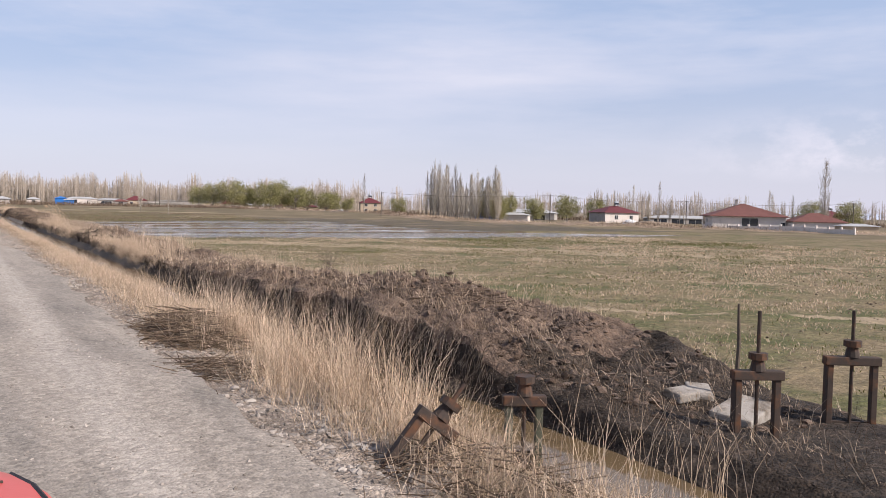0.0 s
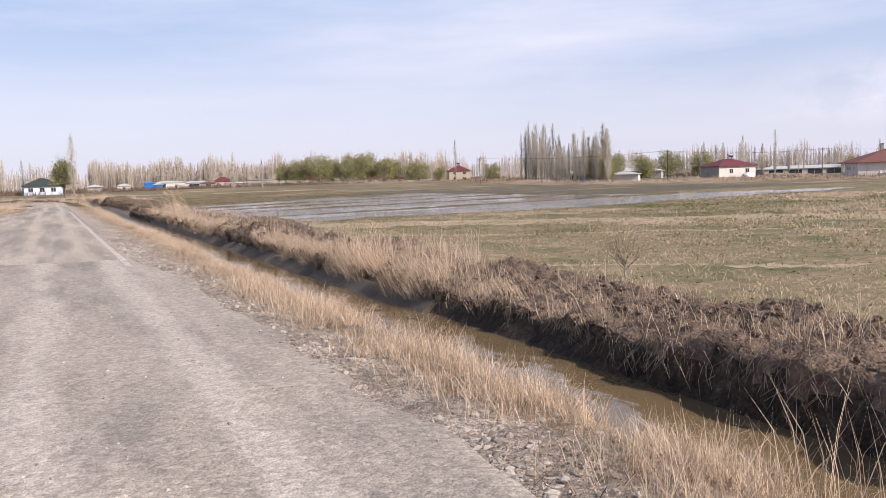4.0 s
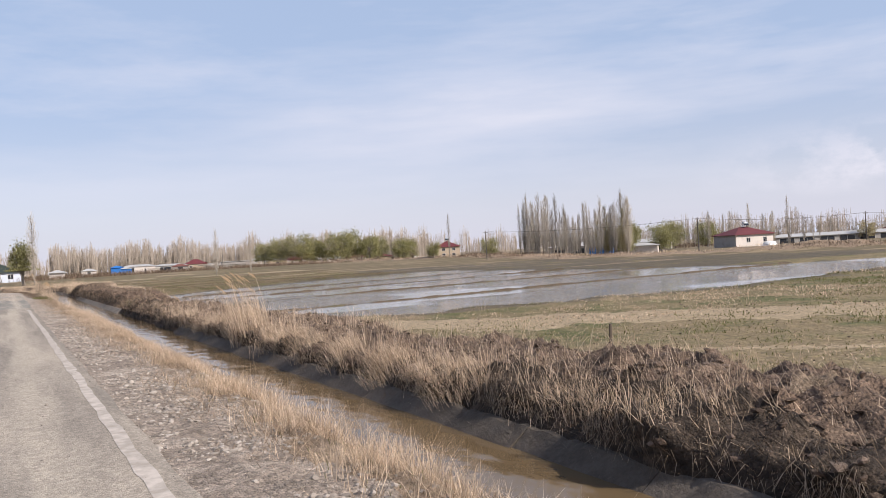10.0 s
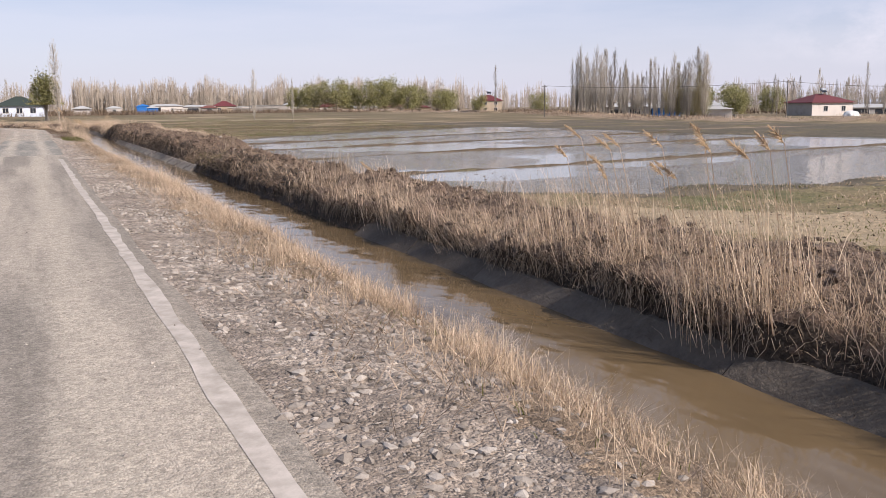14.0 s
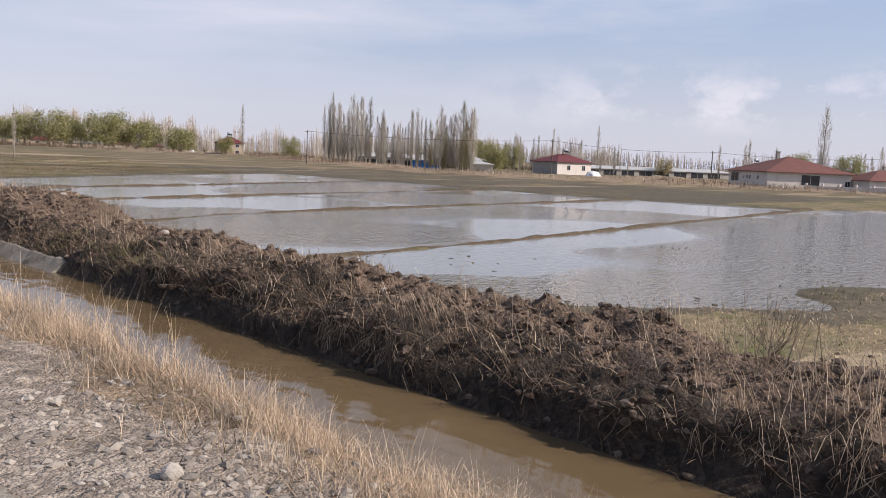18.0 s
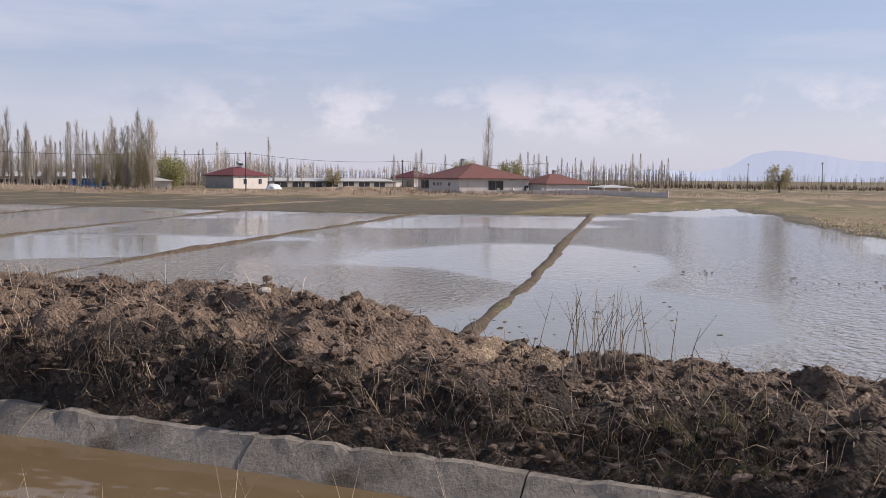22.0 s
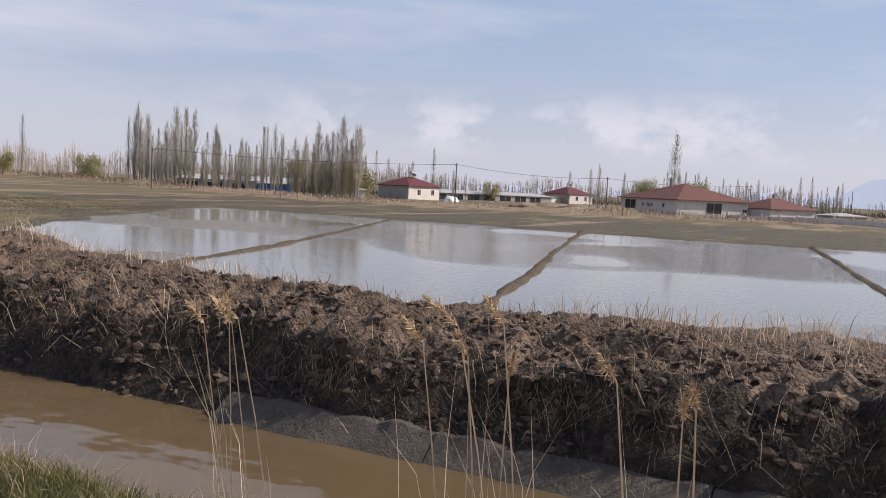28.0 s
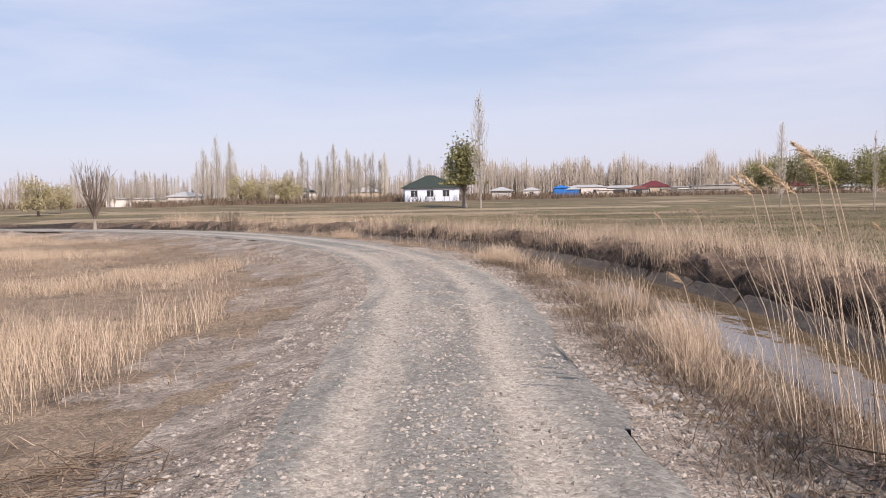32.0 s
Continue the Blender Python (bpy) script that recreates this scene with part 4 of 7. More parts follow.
s, d = scatter(100000, 118, 210, -14, -2.9, lambda s, d: np.clip(0.5 + 2 * fbm(s * 0.5, d * 0.5, 77, 3), 0, 1), 0.6, 0.9, 79)
blades("dead_weeds_left_side", on_ground(s, d), rng.uniform(0.08, 0.35, len(s)), 0.008 + 0.008 * rng.random(len(s)), rng.uniform(0.5, 1.0, len(s)), M_MAT, 0.6,
       "brown dead weeds on the waste ground", "weeds")

ICO = bmesh.new()
bmesh.ops.create_icosphere(ICO, subdivisions=1, radius=1.0)
ICO_V = np.array([v.co[:] for v in ICO.verts])
ICO_F = np.array([[v.index for v in f.verts] for f in ICO.faces])
ICO.free()
OCT_V = np.array([[1, 0, 0], [0, 1, 0], [-1, 0, 0], [0, -1, 0], [0, 0, 1], [0, 0, -1]], float)
OCT_F = np.array([[0, 1, 4], [1, 2, 4], [2, 3, 4], [3, 0, 4], [1, 0, 5], [2, 1, 5], [3, 2, 5], [0, 3, 5]])


def lumps(name, base, size, mat, label, category, flat=0.65, rough=0.35, soft=False):
    order = np.argsort(size)                                   # the smallest are simple eight-sided grains
    base, size = base[order], size[order]
    cut = int(np.searchsorted(size, 0.028))
    got_v, got_f, at_ = [], [], 0
    for b_, z_, shape_v, shape_f in ((base[:cut], size[:cut], OCT_V, OCT_F), (base[cut:], size[cut:], ICO_V, ICO_F)):
        v, f = lump_shapes(b_, z_, shape_v, shape_f, flat, rough)
        got_v.append(v)
        got_f.append(f + at_)
        at_ += len(v)
    return tagged(new(name, mesh_of(name, np.concatenate(got_v), np.concatenate(got_f), mat, smooth=soft)), label, category, kind="stuff")


def lump_shapes(base, size, shape_v, shape_f, flat, rough):
    n, nv = len(base), len(shape_v)
    a = rng.uniform(0, 6.28, n)
    sc = size[:, None] * rng.uniform(0.6, 1.3, (n, 3)) * np.array([1, 1, flat])
    v = shape_v[None] * (1 + rng.uniform(-rough, rough, (n, nv, 1))) * sc[:, None]
    c, s_ = np.cos(a)[:, None], np.sin(a)[:, None]
    v = np.stack([v[..., 0] * c - v[..., 1] * s_, v[..., 0] * s_ + v[..., 1] * c, v[..., 2]], -1) + base[:, None]
    f = shape_f[None] + (np.arange(n) * nv)[:, None, None]
    return v.reshape(-1, 3), f.reshape(-1, 3)


s, d = scatter(130000, -4, 172, 1.5, 3.9, lambda s, d: 0.8 * np.exp(-((d - 2.5) / 0.85) ** 2), 1.6, 0.8, 101)
lumps("verge_stones", on_ground(s, d, 0.004), 0.009 + 0.046 * rng.random(len(s)) ** 3.5, M_STONE, "loose grey stones and rubble on the verge", "stones")
s, d = scatter(140000, 130, 180, -2.5, 2.8, lambda s, d: 0.4 + 0.4 * np.exp(-((d - 0.05) / 0.35) ** 2) + 0.5 * (np.abs(d) > 1.4), 1.0, 0.9, 107)
px_, py_ = at(s, d)
zz = np.where((d > -1.5) & (d < 1.5), road_z(px_, py_, s, d), height(px_, py_))
lumps("road_gravel", np.stack([px_, py_, zz], 1), 0.006 + 0.026 * rng.random(len(s)) ** 3, M_STONE, "loose grey gravel on the track", "gravel")
s, d = scatter(150000, 6, 160, 6.1, 10.6, lambda s, d: np.clip(np.exp(-((d - far_edge(s) - 1.6) / 1.2) ** 2) * np.interp(s, (6, 30, 36, 48, 58, 86, 92), (0.7, 0.6, 0.25, 0.4, 0.25, 0.5, 1)), 0, 1), 1.0, 1.4, 103)
lumps("bank_clods", on_ground(s, d, 0.0), 0.012 + 0.06 * rng.random(len(s)) ** 2.6, M_CLOD, "crumbly brown earth clods thrown up on the bank", "earth", 0.6, 0.45)
s, d = scatter(42000, -2, 100, -3.5, 2.2, lambda s, d: 0.55 * np.interp(s, (0, 40, 55, 100), (1, 0.9, 0.25, 0.15)), 1.4, 0.6, 109)
px_, py_ = at(s, d)
lumps("road_grit", np.stack([px_, py_, np.where(d < 1.5, road_z(px_, py_, s, d), np.maximum(road_z(px_, py_, s, d), height(px_, py_)))], 1), 0.005 + 0.022 * rng.random(len(s)) ** 3, M_STONE, "scattered grit and pebbles on the dusty road", "gravel")
s, d = scatter(26000, 134, 160, 2.0, 4.25, lambda s, d: np.clip((d - 1.9) / 0.7, 0, 1) * np.interp(s, (134, 139, 150, 160), (0.2, 0.9, 0.8, 0.2)), 0.9, 0.8, 113)
lumps("shoulder_rubble", on_ground(s, d, 0.006), 0.014 + 0.055 * rng.random(len(s)) ** 3, M_SHALE, "dark broken stones tipped along the road shoulder", "stones", 0.6, 0.4)
n = 26000
x, y = 12.3 + 45 * rng.random(n) ** 1.6, rng.uniform(-6, 92, n)
k = (rng.random(n) < np.clip(0.4 + 2.4 * fbm(x * 0.35, y * 0.35, 115, 3), 0, 1)) & (pool_depth(x, y) < -0.5) & (y > -8 + x * 0.4)
x, y = x[k], y[k]
lumps("field_clods", np.stack([x, y, height(x, y)], 1), (0.008 + 0.035 * rng.random(len(x)) ** 2.5) * (1 + x / 50), M_CLOD, "small earth clods and droppings scattered on the meadow", "earth", 0.6, 0.4)
# weed islands and mud lumps standing in the flood
n = 900
x, y = 14 + 22 * rng.random(n) ** 1.2, rng.uniform(90, 108, n)
k = (rng.random(n) < np.clip(0.35 + 2.5 * fbm(x * 0.3, y * 0.3, 111, 2), 0, 1)) & (pool_depth(x, y) > 0)
lumps("mud_tufts", np.stack([x[k], y[k], np.full(k.sum(), POOL_Z)], 1), 0.02 + 0.07 * rng.random(k.sum()) ** 2.5, M_DYKE, "small dark mud and weed tufts in the flood", "mud", 0.25, 0.5)

# ---- trees ----


def sticks(segs, r0, r1, sides=3):
    """Tapered prisms: segs (n, 2, 3), radii at both ends."""
    a, b = segs[:, 0], segs[:, 1]
    n = len(a)
    d = b - a
    d = d / (np.linalg.norm(d, axis=1, keepdims=True) + 1e-9)
    ref = np.where(np.abs(d[:, 2:3]) > 0.9, np.array([[1.0, 0, 0]]), np.array([[0, 0, 1.0]]))
    u = np.cross(d, ref)
    u /= np.linalg.norm(u, axis=1, keepdims=True)
    w = np.cross(d, u)
    ang = np.arange(sides) * 2 * math.pi / sides
    ring = np.cos(ang)[None, :, None] * u[:, None] + np.sin(ang)[None, :, None] * w[:, None]
    v = np.concatenate([a[:, None] + ring * np.reshape(r0, (-1, 1, 1)), b[:, None] + ring * np.reshape(r1, (-1, 1, 1))], 1)
    k = np.arange(sides)
    f = np.stack([k, (k + 1) % sides, (k + 1) % sides + sides, k + sides], 1)
    return v.reshape(-1, 3), (f[None] + (np.arange(n) * 2 * sides)[:, None, None]).reshape(-1, 4)


def trunk_mesh(h, r, mat, lean=0.02):
    k = 7
    z = np.linspace(0, h, k)
    x = np.cumsum(rng.normal(0, lean, k)) * h / 12
    y = np.cumsum(rng.normal(0, lean, k)) * h / 12
    p = np.stack([x - x[0], y - y[0], z], 1)
    rr = r * (1 - 0.93 * z / h) * (1 + 0.5 * np.exp(-z / 0.5))
    ang = np.arange(8) * math.pi / 4
    v = np.stack([p[:, None, 0] + rr[:, None] * np.cos(ang), p[:, None, 1] + rr[:, None] * np.sin(ang), np.repeat(z[:, None], 8, 1)], -1).reshape(-1, 3)
    f = [[r * 8 + j, r * 8 + (j + 1) % 8, (r + 1) * 8 + (j + 1) % 8, (r + 1) * 8 + j] for r in range(k - 1) for j in range(8)] + [list(range((k - 1) * 8, k * 8))]
    return mesh_of("trunk", v, f, mat), p


def poplar(h, width, mat, bark, n=70, sub=6, label="", low=0.12, thick=1.0):
    """A leafless columnar poplar: limbs that swing out and then rise, with many fine upright twigs."""
    t = thing("poplar", label, "tree", "poplars")
    me, p = trunk_mesh(h * 0.97, 0.007 * h + 0.02, bark, 0.03)
    part("trunk", me, bark, t)
    z0 = h * (low + (0.93 - low) * rng.random(n) ** 1.15)
    q0 = (z0 / h - low) / (1 - low)
    az = rng.uniform(0, 6.28, n)
    c = np.stack([np.interp(z0, p[:, 2], p[:, 0]), np.interp(z0, p[:, 2], p[:, 1]), z0], 1)
    ln = h * rng.uniform(0.10, 0.30, n) * (1 - 0.72 * q0)
    out = width * h * (0.25 + 0.75 * rng.random(n)) * (0.55 + 0.6 * np.sin(q0 * math.pi * 0.9)) * (1 - q0 ** 3)
    way = np.stack([np.cos(az), np.sin(az), 0 * az], 1)
    up = np.array([[0, 0, 1.0]])
    elbow = c + way * out[:, None] * 0.7 + up * (ln * 0.38)[:, None]
    tip = c + way * out[:, None] + up * ln[:, None]
    segs, r0, r1 = [np.stack([c, elbow], 1), np.stack([elbow, tip], 1)], [np.full(n, 0.034 * thick), np.full(n, 0.022 * thick)], [np.full(n, 0.022 * thick), np.full(n, 0.007 * thick)]
    for k in range(sub):
        q = rng.uniform(0.1, 1.0, n)[:, None]
        b = np.where(q < 0.5, c + (elbow - c) * q * 2, elbow + (tip - elbow) * (q * 2 - 1))
        a2 = az + rng.normal(0, 1.3, n)
        o2 = width * h * 0.30 * rng.random(n) * (1 - 0.6 * q0)
        e = b + np.stack([np.cos(a2) * o2, np.sin(a2) * o2, h * rng.uniform(0.02, 0.10, n) * (1.1 - 0.7 * q0)], 1)
        segs.append(np.stack([b, e], 1))
        r0.append(np.full(n, 0.017 * thick))
        r1.append(np.full(n, 0.006 * thick))
    v, f = sticks(np.concatenate(segs), np.concatenate(r0), np.concatenate(r1))
    part("crown", mesh_of("crown", v, f, mat), mat, t)
    return t


def leafy(h, spread, mat, bark, n=5200, label="", name="willow_tree", size=0.42, stems=8, clear=0.07, group="willows"):
    """A broad tree in young leaf: several limbs and a crown of many small leaf clumps with gaps."""
    t = thing(name, label, "tree", group)
    me, p = trunk_mesh(h * 0.45, 0.03 * h + 0.05, bark, 0.05)
    part("trunk", me, bark, t)
    segs, ends = [], []
    for k in range(stems * 5):
        a, b = rng.uniform(0, 6.28), rng.uniform(0.35, 1.0)
        s_ = p[rng.integers(2, len(p))]
        e = np.array([math.cos(a) * spread * b * 0.8, math.sin(a) * spread * b * 0.8, h * rng.uniform(0.25, 0.97) * (1 - 0.2 * b)])
        mid = s_ * 0.5 + e * 0.5 + np.array([0, 0, h * 0.06])
        segs += [(s_, mid), (mid, e)]
        ends.append(e)
    segs = np.array(segs)
    v, f = sticks(segs, np.where(np.arange(len(segs)) % 2 == 0, 0.010 * h, 0.006 * h), np.where(np.arange(len(segs)) % 2 == 0, 0.006 * h, 0.002 * h), 5)
    tagged(part("limb", mesh_of("limb", v, f, bark), bark, t), kind="stuff")
    ends = np.array(ends)
    c = ends[rng.integers(0, len(ends), n)] + rng.normal(0, 1, (n, 3)) * np.array([spread * 0.16, spread * 0.16, h * 0.085])
    c[:, 2] = np.maximum(c[:, 2], h * clear)
    d1, d2 = rng.normal(0, 1, (n, 3)), rng.normal(0, 1, (n, 3))
    d1 /= np.linalg.norm(d1, axis=1, keepdims=True)
    d2 /= np.linalg.norm(d2, axis=1, keepdims=True)
    sz = size * rng.uniform(0.4, 1.2, (n, 1))
    v = np.stack([c - d1 * sz, c + d2 * sz * 0.5, c + d1 * sz, c - d2 * sz * 0.5], 1).reshape(-1, 3)
    f = np.arange(n * 4).reshape(-1, 4)
    part("crown", mesh_of("crown", v, f, mat), mat, t)
    return t


def place(ob, x, y, yaw=0.0, s=1.0, first=False, sink=0.15):
    z = float(height(np.array([float(x)]), np.array([float(y)]))[0]) - sink
    m = pose(x, y, z, 0, 0, yaw) @ Matrix.Scale(s, 4)
    if first:
        ob.matrix_world = m
        return ob
    c = copy_thing(ob, pose(x, y, z, 0, 0, yaw))
    c.scale = (s, s, s)
    return c


n = 1100
s = np.concatenate([rng.uniform(84, 104, 550), rng.uniform(10, 30, 200), rng.uniform(104, 152, 350)])
x, y = at(s, far_edge(s) + rng.uniform(0.3, 2.0, n))
b = np.stack([x - overhang(x, y), y, height(x, y) - 0.01], 1)
a, ln = rng.uniform(0, 6.28, n), rng.uniform(0.15, 0.75, n)
m = b + np.stack([np.cos(a) * 0.3 * ln - 0.12 * ln, np.sin(a) * 0.4 * ln, rng.uniform(0.1, 0.55, n) * ln], 1)
g = m + np.stack([np.cos(a) * 0.35 * ln - 0.1 * ln, np.sin(a) * 0.4 * ln, rng.uniform(-0.45, 0.45, n) * ln], 1)
v, f = sticks(np.concatenate([np.stack([b, m], 1), np.stack([m, g], 1)]), np.concatenate([rng.uniform(0.002, 0.0045, n), np.full(n, 0.0022)]), np.concatenate([np.full(n, 0.0022), np.full(n, 0.0012)]))
tagged(new("tangled_stalks", mesh_of("tangled_stalks", v, f, M_MAT)), "long pale broken stalks tangled over the cut bank", "stalks", kind="stuff")
b, m, g = ROOTS
v, f = sticks(np.concatenate([np.stack([b, m], 1), np.stack([m, g], 1)]), np.repeat(rng.uniform(0.0015, 0.0045, len(b))[None], 2, 0).ravel(), 0.0014)
tagged(new("hanging_roots", mesh_of("hanging_roots", v, f, M_ROOT)), "pale dry rootlets hanging down the cut bank", "roots", kind="stuff")

PROTO = [poplar(20, 0.085, M_TWIG, M_BARK, 130, 11, "tall leafless grey poplar in the roadside row", 0.10, 0.7),
         poplar(20, 0.105, M_TWIG, M_BARK, 160, 11, "tall leafless grey poplar in the roadside row", 0.07, 0.7),
         poplar(20, 0.06, M_TWIG, M_BARK, 100, 9, "slim leafless poplar in the tree row", 0.12, 0.7),
         poplar(20, 0.125, M_PALE, M_BARK, 210, 12, "pale bushy poplar with budding twigs", 0.05, 0.7),
         poplar(20, 0.16, M_OLIVE, M_BARK, 250, 13, "bushy olive poplar thick with budding twigs", 0.04, 0.7),
         poplar(20, 0.095, M_PALE, M_BARK, 150, 11, "pale leafless poplar in the tree row", 0.05, 0.7)]
PROTO_USED = [False] * 6


def put_poplar(k, x, y, h, label=""):
    if not PROTO_USED[k]:
        PROTO_USED[k] = True
        ob = place(PROTO[k], x, y, rng.uniform(0, 360), h / 20, first=True)
    else:
        ob = place(PROTO[k], x, y, rng.uniform(0, 360), h / 20)
    if label:
        ob["label"] = label
    return ob


# the row beyond the flood, from its near end to its far end: knots of trees with gaps between
for k in range(104):
    q = (k + rng.uniform(-2.4, 2.4)) / 104
    q = min(max(q + 0.016 * math.sin(q * 75.0) + 0.008 * math.sin(q * 31.0 + 1.0), 0.0), 1.0)
    x, y = 153 + 34 * q + rng.normal(0, 2.4), 228 + 104 * q + rng.normal(0, 3.0)
    tall = 1.0 + 0.16 * math.sin(q * 47.0) + 0.1 * math.sin(q * 19.0 + 2.0)
    if q < 0.10:
        put_poplar(int(rng.choice((4, 3, 1))), x, y, tall * rng.uniform(10.5, 16.5))
    elif q < 0.22:
        put_poplar(int(rng.choice((4, 3, 5, 1))), x, y, tall * rng.uniform(9.5, 16.0))
    elif q < 0.62:
        put_poplar(int(rng.choice((0, 1, 2, 5, 5))), x, y, tall * rng.uniform(9.5, 16))
    else:
        put_poplar(int(rng.choice((0, 1, 2, 5))), x, y, tall * rng.uniform(12.0, 20.5))
put_poplar(1, 185.8, 329, 22.5)
put_poplar(1, 154.0, 228.7, 16.8)
put_poplar(2, 160.8, 346.8, 18.5, "lone slim dark poplar at the village edge")
put_poplar(2, 265.5, 268, 18.8, "lone slim poplar behind the red-roofed house")
put_poplar(1, 256.8, 181.7, 24.5, "tall leafless poplar behind the low white house")
for x, y, h in ((259, 262, 9), (262, 258, 11), (268, 256, 10), (272, 262, 8), (264, 185, 13), (262, 198, 12), (258, 205, 14), (266, 210, 13), (256, 214, 12), (268, 176, 10)):
    put_poplar(int(rng.integers(0, 3)), x, y, h)


def polar(px, py, az, r):
    a = math.radians(az)
    return px + r * math.sin(a), py + r * math.cos(a)


# rows farther back on the right, and behind the red-roofed house
for az0, az1, r, n, h0, h1 in ((73.5, 84.5, 395, 30, 8, 17), (57.0, 62.5, 430, 10, 7, 12), (51.5, 57.0, 330, 9, 12, 19)):
    for k in range(n):
        x, y = polar(0, 98, az0 + (az1 - az0) * (k + rng.uniform(-0.4, 0.4)) / n, r + rng.normal(0, 8))
        put_poplar(int(rng.choice((0, 1, 3, 5, 5))), x, y, rng.uniform(h0, h1))
# ahead and to the left, seen from the bend
for az, r, h, k in ((-15.6, 215, 14, 1), (-14.7, 212, 17, 1), (-13.9, 216, 15.5, 3), (-8.1, 235, 13, 3), (-7.1, 232, 16, 3), (-6.2, 236, 15, 3), (-5.4, 250, 13, 3), (-4.6, 255, 13.5, 3), (-4.0, 252, 12.5, 3), (-3.6, 258, 12, 3),
                    (-1.9, 300, 16, 1), (-1.3, 303, 15, 1), (-0.6, 300, 13, 1), (22.2, 130, 12.5, 1), (27.5, 116, 10.0, 2)):
    put_poplar(k, *polar(0.04, 147.2, az, r), h)
put_poplar(1, 6.75, 281, 18.6, "tall leafless poplar beside the green-roofed house")
for n_, az0, az1, r, h0, h1 in ((22, -24, -16.5, 250, 7, 10), (8, -21, -17, 290, 10, 12), (38, 3.8, 22, 470, 10, 17), (8, 16, 27.5, 520, 12, 17), (10, 26, 31, 430, 13, 17), (10, -12, -9, 300, 8, 11), (14, -9.2, -3.2, 245, 11, 15), (9, -16, -13.3, 235, 10, 14)):
    for k in range(n_):
        put_poplar(int(rng.integers(0, 4)), *polar(0.04, 147.2, az0 + (az1 - az0) * (k + rng.uniform(-0.5, 0.5)) / n_, r + rng.normal(0, 12)), rng.uniform(h0, h1))

W1 = leafy(15, 7.6, M_LEAF, M_BARK, 5200, "broad willow in fresh yellow-green leaf", size=0.42, clear=0.12)
W2 = leafy(14, 6.2, M_LEAF, M_BARK, 4600, "broad willow in fresh yellow-green leaf", size=0.42, clear=0.12)
place(W1, 120, 413, 0, 1, True)
place(W2, 128, 418, 40, 1, True)
for x, y, s_ in ((136, 410, 1.0), (143, 414, 1.1), (151, 408, 0.95), (158, 414, 0.9), (166, 405, 0.85), (112, 420, 0.85), (106, 425, 0.75), (172, 409, 0.75)):
    place(W1 if rng.random() < 0.5 else W2, x, y, rng.uniform(0, 360), s_)
for x, y, s_, lb in ((160, 238, 0.6, "olive willow standing among the bare poplars"), (172, 250, 0.75, "green round willow at the end of the tree row"), (181, 245, 0.7, "green round willow at the end of the tree row"), (258, 322, 0.9, ""), (268, 312, 0.8, ""), (264, 192, 0.72, "green willow behind the low white house"),
                     (262, 176, 0.7, "green willow behind the low white house"), 
                     (170, 330, 0.55, ""), (150, 340, 0.5, "")):
    c = place(W1 if rng.random() < 0.5 else W2, x, y, rng.uniform(0, 360), s_)
    if lb:
        c["label"] = lb
W3 = leafy(11.5, 3.7, M_LEAF, M_BARK, 5200, "half-bare willow beside the green-roofed house", size=0.34, clear=0.36)
place(W3, 4.3, 286, 0, 1.0, True)
R1 = leafy(11, 5.2, M_OLIVE, M_BRANCH, 3600, "round budding tree standing alone in the fields", "round_tree", 0.34, 6, 0.16, "round trees")
place(R1, 305.9, 93.6, 0, 0.92, True)
place(R1, *polar(0, 128.9, 66.4, 330), 30, 0.75)
for az, r, s_ in ((-13.2, 190, 0.62), (-12.2, 194, 0.55), (-10.6, 188, 0.6), (-9.9, 192, 0.5), (-25.5, 150, 0.6), (-24.2, 160, 0.5)):
    place(R1, *polar(0.04, 147.2, az, r), rng.uniform(0, 360), s_)


def small_tree(x, y, h, label, name="bare_tree", spread=0.28, n=46):
    """A leafless small tree with a fan of rising branches."""
    t = thing(name, label, "tree")
    me, p = trunk_mesh(h * 0.35, 0.03 * h, M_BARK, 0.06)
    part("trunk", me, M_BARK, t)
    segs, r0 = [], []
    for k in range(n):
        b = p[rng.integers(3, len(p))]
        a, o = rng.uniform(0, 6.28), spread * h * rng.uniform(0.2, 1)
        e = np.array([math.cos(a) * o, math.sin(a) * o, h * rng.uniform(0.7, 1.0)])
        m = (b + e) / 2 + np.array([math.cos(a), math.sin(a), 0]) * o * 0.25
        segs += [(b, m), (m, e)]
        r0 += [0.008 * h, 0.004 * h]
        for j in range(4):
            q = rng.random()
            g = m * (1 - q) + e * q
            segs.append((g, g + np.array([rng.normal(0, 0.05), rng.normal(0, 0.05), rng.uniform(0.08, 0.2)]) * h))
            r0.append(0.0025 * h)
    v, f = sticks(np.array(segs), np.array(r0), np.array(r0) * 0.5)
    tagged(part("branch", mesh_of("branch", v, f, M_BRANCH), M_BRANCH, t), kind="stuff")
    return place(t, x, y, 0, 1, True, 0.05)


small_tree(*polar(0.04, 147.2, -22.3, 62), 4.6, "small bare fruit tree by the bend")
small_tree(*polar(0.04, 147.2, -14.0, 60), 2.2, "leafless shrub near the bend", "shrub", 0.45)
small_tree(17.2, 41.8, 1.5, "leafless brown shrub at the field edge", "shrub", 0.7, 26)
small_tree(14.5, 89.4, 1.3, "leafless shrub at the flood's edge", "shrub", 0.5, 22)
small_tree(13.6, 110.5, 1.5, "thin leafless sapling at the flood's edge", "shrub", 0.4, 14)
small_tree(13.4, 117.5, 1.4, "thin leafless sapling at the flood's edge", "shrub", 0.4, 14)
small_tree(13.2, 98.5, 1.2, "thin leafless sapling at the flood's edge", "shrub", 0.5, 14)
